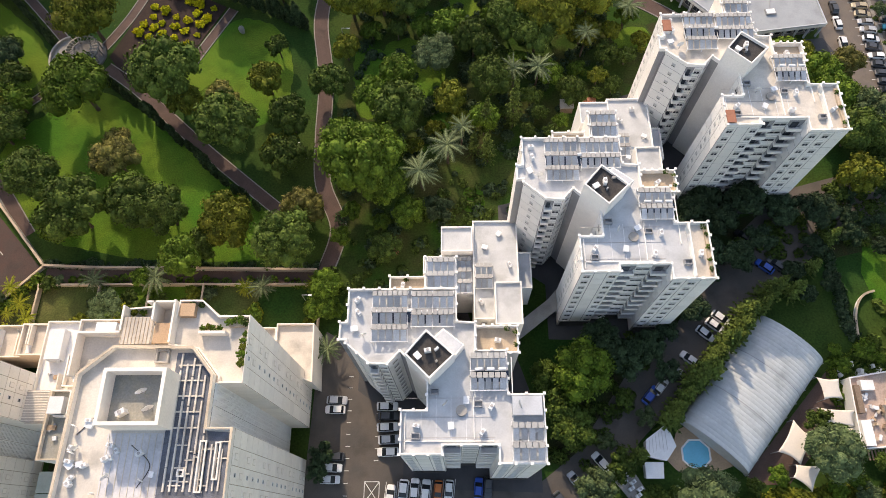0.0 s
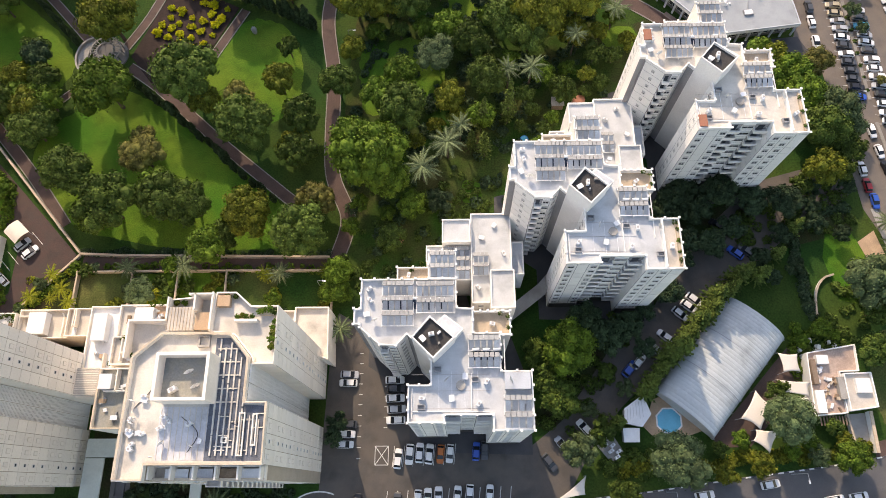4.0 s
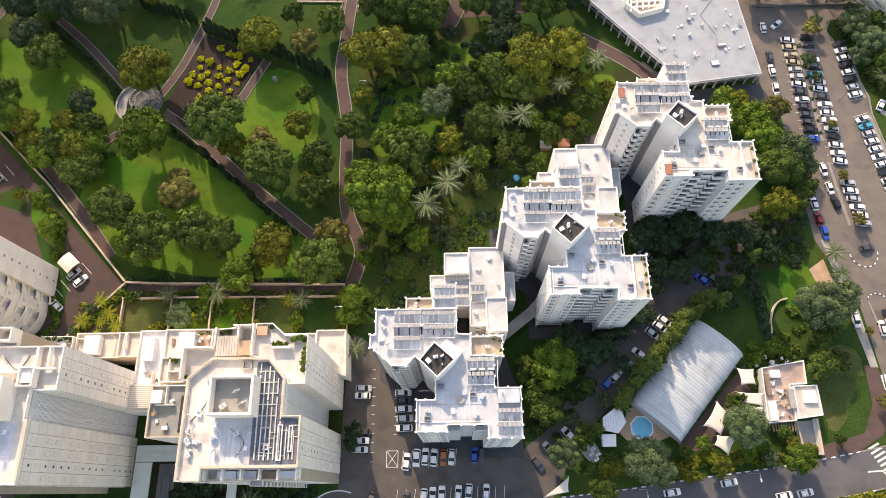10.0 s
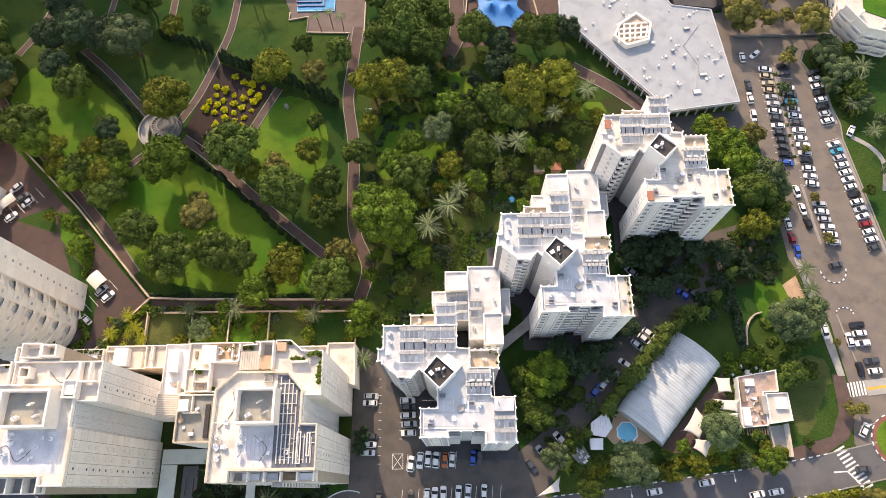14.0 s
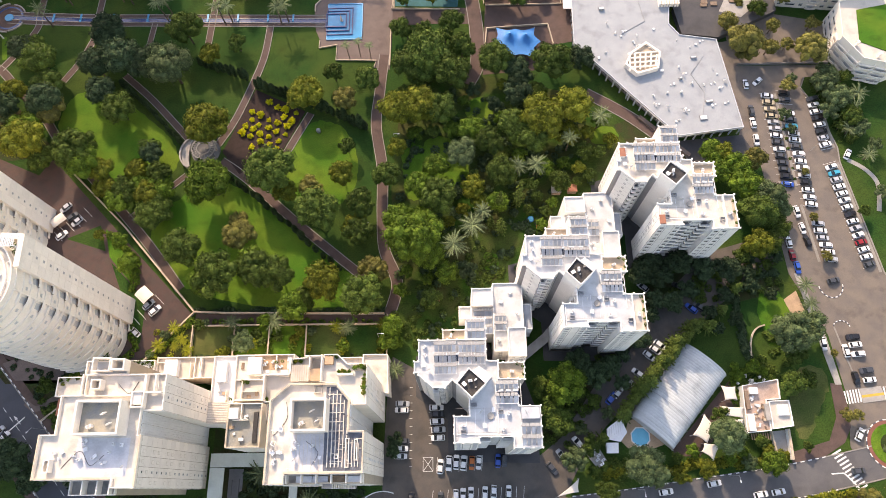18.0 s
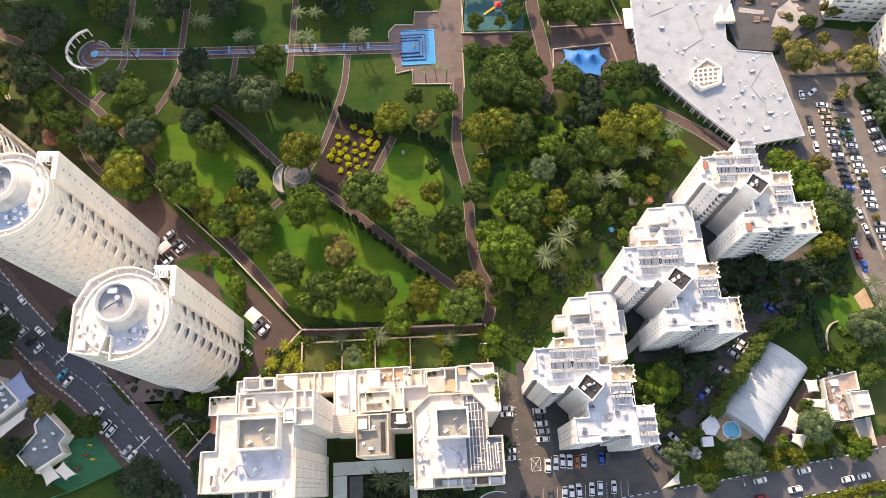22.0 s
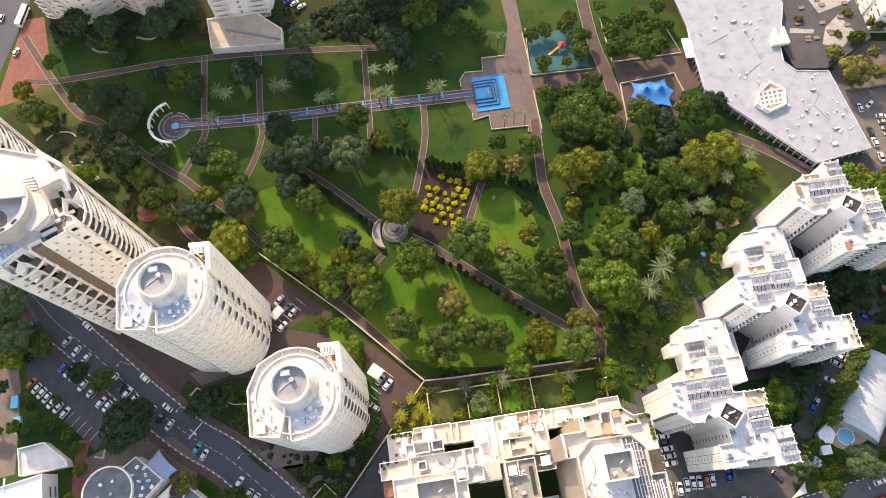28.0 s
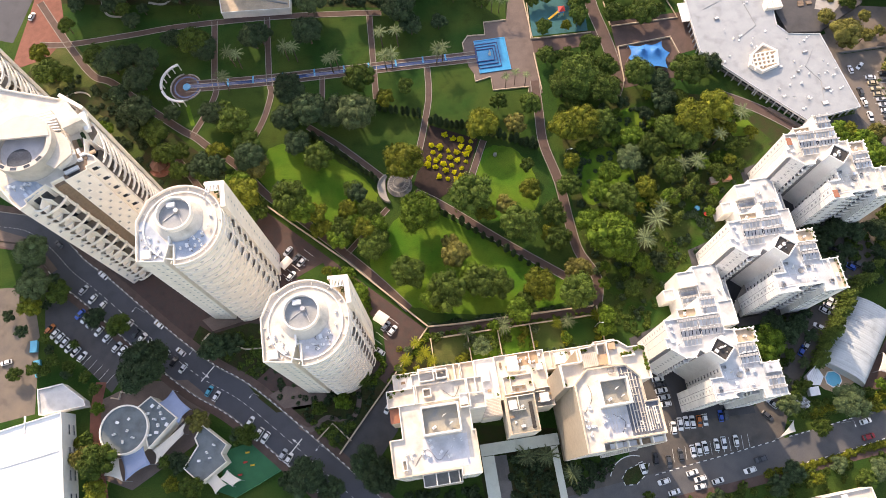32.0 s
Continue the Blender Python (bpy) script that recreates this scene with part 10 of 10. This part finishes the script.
# planting in the entrance court, on the towers and along the verges
undergrowth("court_planting", scatter([(-74, -13), (-59, -13), (-59, 6), (-74, 6)], 70, 0.6, 1.5) + scatter([(-84, -13), (-79, -13), (-84, -26), (-60, -26)], 40, 0.8, 1.8) + scatter([(-110, -2), (-86, -3), (-86, -14), (-112, -14)], 70, 0.8, 1.9) + scatter([(-53, -12), (-36, -4), (-34, 0), (-54, 0)], 60, 0.6, 1.5), LEAF["dark"], "dark planting in the shaded entrance court", "shrubs", 0.32, 45)
undergrowth("garden_beds", off_street(scatter([(-186, 62), (-164, 43), (-153, 52), (-155, 64), (-176, 65)], 110, 0.5, 1.3) + scatter([(-165, 41), (-134, 17), (-124, 26), (-136, 26), (-152, 32), (-160, 38)], 90, 0.5, 1.3) + scatter([(-133, 30), (-126, 30), (-125, 37), (-130, 36)], 16, 0.5, 1.2)), LEAF["green"], "low green planting in the tower gardens", "shrubs", 0.28, 45)
undergrowth("verge_shrubs", scatter([(125, 141), (139, 141), (138, 116), (132, 114), (128, 128)], 70, 0.5, 1.5) + along([(112.2, 135), (112.6, 99)], 4.0, 0.4, 0.8, 0.2), LEAF["green"], "green shrubs on the car park verge", "shrubs", 0.3, 45)
undergrowth("lawn_hedge", along([(85.4, 38), (84.8, 46), (84.4, 58)], 1.3, 1.2, 1.8, 0.5) + along([(84, 60), (92, 64), (100, 67)], 1.6, 1.0, 1.7, 0.6), LEAF["dark"], "tall dark hedge beside the kerbed lawn", "hedge", 0.3, 50)
undergrowth("club_vines", along([(79.4, 23.6), (79.6, 33), (88.6, 34.6)], 1.0, 0.7, 1.2, 0.4), LEAF["bright"], "bright green vines round the club terrace", "vines", 0.24, 60)
undergrowth("roundabout_planting", scatter([(122, 8.6), (127, 8.6), (127, 12.8), (122, 12.8)], 12, 0.5, 0.9), LEAF["grey"], "low grey-green planting in the roundabout", "shrubs", 0.22, 60)
undergrowth("boundary_hedge", [q for q in along([(-96, 56.4), (-62, 55.8), (-31, 55.4)], 1.2, 0.6, 1.4, 0.5) if r.random() < 0.75] + along([(-97, 40.6), (-31, 40.6)], 2.4, 0.5, 1.0, 0.5), LEAF["dark"], "dark hedge along the park boundary wall", "hedge", 0.26, 55)
undergrowth("garden_clumps", [(x + r.uniform(-1.2, 1.2), y + r.uniform(-1.6, 1.6), r.uniform(0.7, 1.5)) for x in (-106, -101, -97) for y in (42, 46, 50)], LEAF["lime"], "lime-green garden shrubs behind the flats", "shrubs", 0.26, 55)
undergrowth("south_planting", scatter([(-24, -18), (20, -15), (60, -13), (110, -6), (120, -14), (60, -24), (20, -22), (-24, -30)], 150, 0.7, 1.8), LEAF["green"], "green shrubs south of the street", "shrubs", 0.34, 40)
for spots, z, nm in (([(-38.5, 30.2, 0.7), (-39.4, 29, 0.6), (-37.8, 27.6, 0.6), (-55.2, 31, 0.5), (-53.6, 31.2, 0.5), (-37.6, 25.4, 0.5)], 41.4, "terrace_planting"), ([(-119.6, 58.6, 0.9), (-118, 57.6, 0.9), (-121.4, 59.6, 0.8), (-117.4, 56, 0.7)], 60.2, "tower_planting"), ([(-153, 92, 0.9), (-151.4, 91, 0.8), (-150.8, 89.4, 0.7)], 66.2, "tower_planting"),
                     ([(-74.6, 25, 0.5), (-66, 30.4, 0.5), (-61, 31.6, 0.6), (-58, 33, 0.5)], 16.6, "terrace_planting"), ([(8.6, 31.4, 0.5), (10, 30.6, 0.5), (10, 28.6, 0.4)], 31.6, "terrace_planting"), ([(39.7, 62, 0.5), (41.1, 61.2, 0.5), (41.1, 59.2, 0.4)], 30.6, "terrace_planting"), ([(44.6, 41.6, 0.5), (44.5, 43.4, 0.4), (44.6, 45.8, 0.5), (44.5, 48.2, 0.45), (44.2, 49.6, 0.5)], 32.5, "terrace_planting"), ([(75.1, 72, 0.5), (75, 75.4, 0.5), (75.1, 79, 0.5)], 31.5, "terrace_planting"), ([(-3.4, 41, 0.4), (-9, 41.2, 0.4)], 29.2, "terrace_planting"), ([(-108, 37, 0.8), (-106, 37.4, 0.7), (-103.6, 37, 0.7), (-102, 36, 0.6)], 11, "terrace_planting")):
    undergrowth(nm, spots, LEAF["green"], "green potted planting on a roof terrace", "plants", 0.2, 70).location.z = z

# ---- cars, built once a colour and copied ----
def car_seed(name, paint, van=False):
    t = thing("car", name, "car", "parked cars", at=(0, 0, -60))
    L, W = (4.3, 0.88) if not van else (4.8, 0.95)
    roof = 1.42 if not van else 1.95
    bm = bmesh.new()
    secs = [(-L / 2, 0.72, 0.42, 0.72), (-L / 2 + 0.18, 0.94, 0.26, 0.86), (-L / 2 + 0.9, 1.0, 0.2, 0.92), (0, 1.0, 0.2, 0.95), (L / 2 - 1.2, 1.0, 0.2, 0.9), (L / 2 - 0.25, 0.93, 0.24, 0.76), (L / 2, 0.7, 0.4, 0.62)]
    rings = []
    for x, w, z0, z1 in secs:
        w *= W
        rings.append([bm.verts.new(p) for p in ((x, -w, z0), (x, -w, z1 - 0.12), (x, -w * 0.9, z1), (x, w * 0.9, z1), (x, w, z1 - 0.12), (x, w, z0))])
    for a, b in zip(rings, rings[1:]):
        for k in range(6):
            bm.faces.new((a[k], a[(k + 1) % 6], b[(k + 1) % 6], b[k]))
    bm.faces.new(rings[0][::-1]); bm.faces.new(rings[-1])
    part("body", bm, paint, t)
    bm = bmesh.new()
    x0, x1 = (-L / 2 + 0.35, L / 2 - 1.0)
    lo = [bm.verts.new(p) for p in ((x0, -W * 0.88, 0.88), (x1, -W * 0.88, 0.88), (x1, W * 0.88, 0.88), (x0, W * 0.88, 0.88))]
    hi = [bm.verts.new(p) for p in ((x0 + 0.35, -W * 0.74, roof - 0.06), (x1 - 0.8, -W * 0.74, roof - 0.06), (x1 - 0.8, W * 0.74, roof - 0.06), (x0 + 0.35, W * 0.74, roof - 0.06))]
    for k in range(4):
        bm.faces.new((lo[k], lo[(k + 1) % 4], hi[(k + 1) % 4], hi[k]))
    bm.faces.new(hi)
    part("glasshouse", bm, M_carglass, t, "dark tinted car windows")
    bm = bmesh.new(); box(bm, x0 + 0.42, x1 - 0.86, -W * 0.72, W * 0.72, roof - 0.07, roof)
    part("roof", bm, paint, t)
    for x in (-L / 2 + 0.85, L / 2 - 0.85):
        for y in (-W + 0.08, W - 0.08):
            bm = bmesh.new(); cyl(bm, 0, 0, 0.32, 0.32, -0.11, 0.11, 12)
            bmesh.ops.rotate(bm, verts=bm.verts, cent=(0, 0, 0), matrix=Matrix.Rotation(radians(90), 3, "X"))
            bmesh.ops.translate(bm, verts=bm.verts, vec=(x, y, 0.32)); part("wheel", bm, M_rubber, t)
    return t


def paint(name, c, metal=0.0):
    return mat(name, c, 0.28, 0.04, 1.0, 5.0, 0.0, metal=metal)


COLOURS = [("white car parked on asphalt", (0.75, 0.75, 0.75)), ("white hatchback parked on asphalt", (0.7, 0.71, 0.73)), ("silver grey car parked on asphalt", (0.42, 0.44, 0.47)), ("dark grey car parked on asphalt", (0.06, 0.065, 0.075)), ("black car parked on asphalt", (0.018, 0.018, 0.022)),
           ("blue car parked on asphalt", (0.02, 0.09, 0.42)), ("dark red car parked on asphalt", (0.28, 0.02, 0.025)), ("turquoise car parked on asphalt", (0.03, 0.32, 0.45)), ("orange car parked on asphalt", (0.5, 0.14, 0.03)), ("white van parked on asphalt", (0.76, 0.76, 0.76)), ("sand-coloured car parked on asphalt", (0.45, 0.38, 0.26))]
CARS = [car_seed(n, paint("paint_" + n.replace(" ", "_"), c), "van" in n) for n, c in COLOURS]
MIX = [0] * 9 + [1] * 8 + [2] * 5 + [3] * 4 + [4] * 3 + [5] * 2 + [6, 7, 10]
cr = random.Random(33)


def car(x, y, turn, colour=None, z=0.05):
    k = cr.choice(MIX) if colour is None else colour
    ob = copy_thing(CARS[k], pose(x + cr.uniform(-0.12, 0.12), y + cr.uniform(-0.12, 0.12), z, 0, 0, turn + cr.uniform(-2.5, 2.5) + (180 if cr.random() < 0.4 else 0)))
    s = cr.uniform(0.95, 1.06)
    ob.scale = (s, s, s)


def row(a, b, n, turn, skip=()):
    for k in range(n):
        if k not in skip:
            q = k / max(1, n - 1)
            car(a[0] + (b[0] - a[0]) * q, a[1] + (b[1] - a[1]) * q, turn)


row((108.6, 134.7), (109.5, 98.8), 14, -8)
row((114.9, 135.8), (116.2, 90.8), 17, -8, (2,))
row((116.8, 83.7), (118.5, 70.5), 6, -8)
row((124.8, 133.2), (125.7, 114.1), 8, 12)
row((126, 105.3), (131, 68.7), 15, 14)
for x, y, turn, c in ((110.6, 88.3, 100, 0), (111.2, 82.1, 100, 0), (111.9, 77.1, 100, 4), (101.8, 140, 92, 1), (101.9, 128.8, 92, 3), (101.6, 123.4, 92, 0), (101.6, 116.5, 92, 1), (106.1, 141, 40, 0), (105.7, 77, 95, 0), (106, 72.3, 95, 6), (106.9, 67.8, 95, 5), (132.8, 110, 60, 0),
                      (119.8, 44.2, 5, 4), (120.2, 41.6, 5, 0), (120.5, 38.5, 5, 1), (116.7, 39.6, 95, 0), (121.8, 33.2, 5, 3), (122.1, 30.2, 5, 0), (118, 31, 95, 4), (110.1, 42, 95, 0), (115.2, 13.6, 55, 0), (112.6, 3.2, 5, 3), (117.7, 63.1, 10, 3)):
    car(x, y, turn, c, 0.06)
for k, (x, y) in enumerate(((-14.5, 23.5), (-14.4, 21.5), (-14.4, 19.4), (-14.1, 16.9), (-14.2, 14.5))):
    car(x, y, 2, (0, 3, 1, 2, 0)[k])
for k, (x, y) in enumerate(((-13.4, 6.5), (-11, 7.5), (-8.6, 7.7), (-6.3, 7.5), (-4, 7.4), (-1.7, 7.5), (4.1, 8.1), (6.2, 8.2))):
    car(x, y - 0.6, 86, (0, 0, 1, 0, 8, 0, 5, 3)[k])
for k, (x, y) in enumerate(((-13.6, -3.4), (-9, -2.8), (-6.7, -2.5), (-4.4, -2.3), (-0.1, -2), (2.5, -1.8), (7, -1.8))):
    car(x, y, 86, (3, 0, 0, 1, 0, 1, 0)[k])
for k, (x, y) in enumerate(((-25.3, 25), (-25.5, 22.9), (-25.3, 13.6), (-25.5, 11.4), (-25.8, 9.2))):
    car(x, y, 0, (2, 0, 3, 0, 1)[k])
for k, (x, y, turn) in enumerate(((69.6, 54.3, 140), (72.2, 54.8, 140), (57.8, 42.4, 140), (56.2, 40.7, 140), (54, 39, 140), (49.6, 33.5, 140), (46.4, 31, 140), (42.8, 27.6, 50), (40.6, 25.6, 50), (29, 12.3, 130), (23.6, 8.7, 130), (20.7, 5, 130), (54.4, 62, 140), (66, 62, 140))):
    car(x, y, turn, (5, 3, 0, 0, 0, 1, 2, 0, 5, 0, 2, 3, 2, 4)[k])
for k, (x, y, turn) in enumerate(((-196.4, 72.6, -45), (-188.2, 60.8, -45), (-187.4, 54.6, 50), (-193.9, 60.4, 50), (-190.7, 57.3, 50), (-177.9, 44.4, 52), (-175.4, 42.2, 52), (-163.4, 31.1, 52), (-160.5, 26.2, 52), (-158.3, 24.7, 52), (-152.5, 18.1, 52), (-150.5, 16.3, 52), (-113.7, 28.2, 55), (-218, 96, -45), (-236, 112, -52), (-208, 75.5, -45))):
    car(x, y, turn, (0, 0, 1, 2, 4, 7, 0, 1, 9, 0, 2, 0, 0, 0, 3, 1)[k])
for k, (x, y) in enumerate(((54.1, -2.2), (68.9, 0.1), (64.6, -5.4), (82.2, -3.2), (87.6, -2.5))):
    car(x, y, 8, (0, 0, 0, 0, 1)[k], 0.07)
for k, (x, y) in enumerate(((-225.5, 91.2), (-221.9, 86.9), (-218.3, 83.6), (-226.5, 81.5), (-224.4, 79.5), (-222.3, 77.4), (-219.1, 73.7), (-215.9, 70.6), (-212.2, 66.5), (-210, 64.6), (-235.9, 75.1), (-234, 73), (-232, 71), (-230, 69), (-227.6, 66.9), (-225.2, 64.7), (-237.8, 77.4), (-207.8, 74.6), (-205, 70.6), (-202.7, 68.5), (-200.4, 65.6))):
    car(x, y, 45, (2, 0, 0, 5, 0, 2, 0, 0, 1, 0, 0, 0, 1, 0, 0, 1, 8, 0, 3, 0, 0)[k])
for x, y, turn in ((-250.2, 96.3, 60), (-253.6, 66.8, 10), (-145.4, 94.8, 45), (-142.4, 91.3, 45), (-140.4, 89.2, 45), (-110.8, 58.7, 45), (-108.3, 56.5, 45), (-114, 49.5, -40), (-145, 84.3, 45), (-254, 228, 70), (-262, 248, 75), (-126, 232, 30), (-129, 234, 30), (-132, 236, 30)):
    car(x, y, turn)
for x, y, c in ((-11.2, -9.8, 0), (-9, -12.1, 0), (-3.3, -13.6, 0), (-21.7, -11, 1), (-9.7, -14.6, 1), (-19, -15, 1), (13.7, -9, 3), (8.8, -12, 0), (53.4, -7.4, 6)):
    car(x, y, 6, c, 0.07)
car(-27.9, -5.6, 100, 0, 0.18), car(-18.2, -4.8, 84, 3), car(-22.4, -3.4, 84, 4)
# a white bus on the far street
bus = thing("bus", "white city bus standing on the street", "bus", at=(-252, 247, 0.04))
bus.rotation_euler = (0, 0, radians(75))
bm = bmesh.new(); box(bm, -5.5, 5.5, -1.25, 1.25, 0.4, 3.0); bmesh.ops.bevel(bm, geom=bm.edges[:], offset=0.15, segments=2); part("body", bm, M_whitemetal, bus)
bm = bmesh.new(); box(bm, -5.3, 5.52, -1.27, 1.27, 1.5, 2.5); part("windows", bm, M_carglass, bus)
for x in (-3.6, 3.6):
    for y in (-1.15, 1.15):
        bm = bmesh.new(); cyl(bm, 0, 0, 0.48, 0.48, -0.12, 0.12, 14)
        bmesh.ops.rotate(bm, verts=bm.verts, cent=(0, 0, 0), matrix=Matrix.Rotation(radians(90), 3, "X")); bmesh.ops.translate(bm, verts=bm.verts, vec=(x, y, 0.48)); part("wheel", bm, M_rubber, bus)


# street lamps
def lamp_seed():
    t = thing("street_lamp", "slim grey street lamp with a curved arm", "street lamp", "street lamps", at=(0, 0, -60))
    bm = bmesh.new(); cyl(bm, 0, 0, 0.1, 0.06, 0, 7.5, 8); part("pole", bm, M_steel, t)
    bm = bmesh.new(); box(bm, 0, 1.6, -0.05, 0.05, 7.4, 7.5); part("arm", bm, M_steel, t)
    bm = bmesh.new(); box(bm, 1.3, 2.1, -0.15, 0.15, 7.3, 7.42); part("head", bm, M_whitemetal, t)
    return t


LAMP = lamp_seed()
for x, y, turn in ((-202, 78.6, 225), (-181, 59, 225), (-160, 40, 225), (-138, 18.4, 225), (114.8, 15, 200), (46, -1.4, -85), (74, 2.2, -85), (105, 96, 0), (120.4, 112, 0), (-33, 46, 0), (-36.6, 84, 180), (-28.8, 118, 0)):
    copy_thing(LAMP, pose(x, y, 0.05, 0, 0, turn))

# the seeds of the copies are not part of the place
for seed in SEEDS + CARS + [LAMP]:
    for ob in list(seed.children_recursive) + [seed]:
        bpy.data.objects.remove(ob)
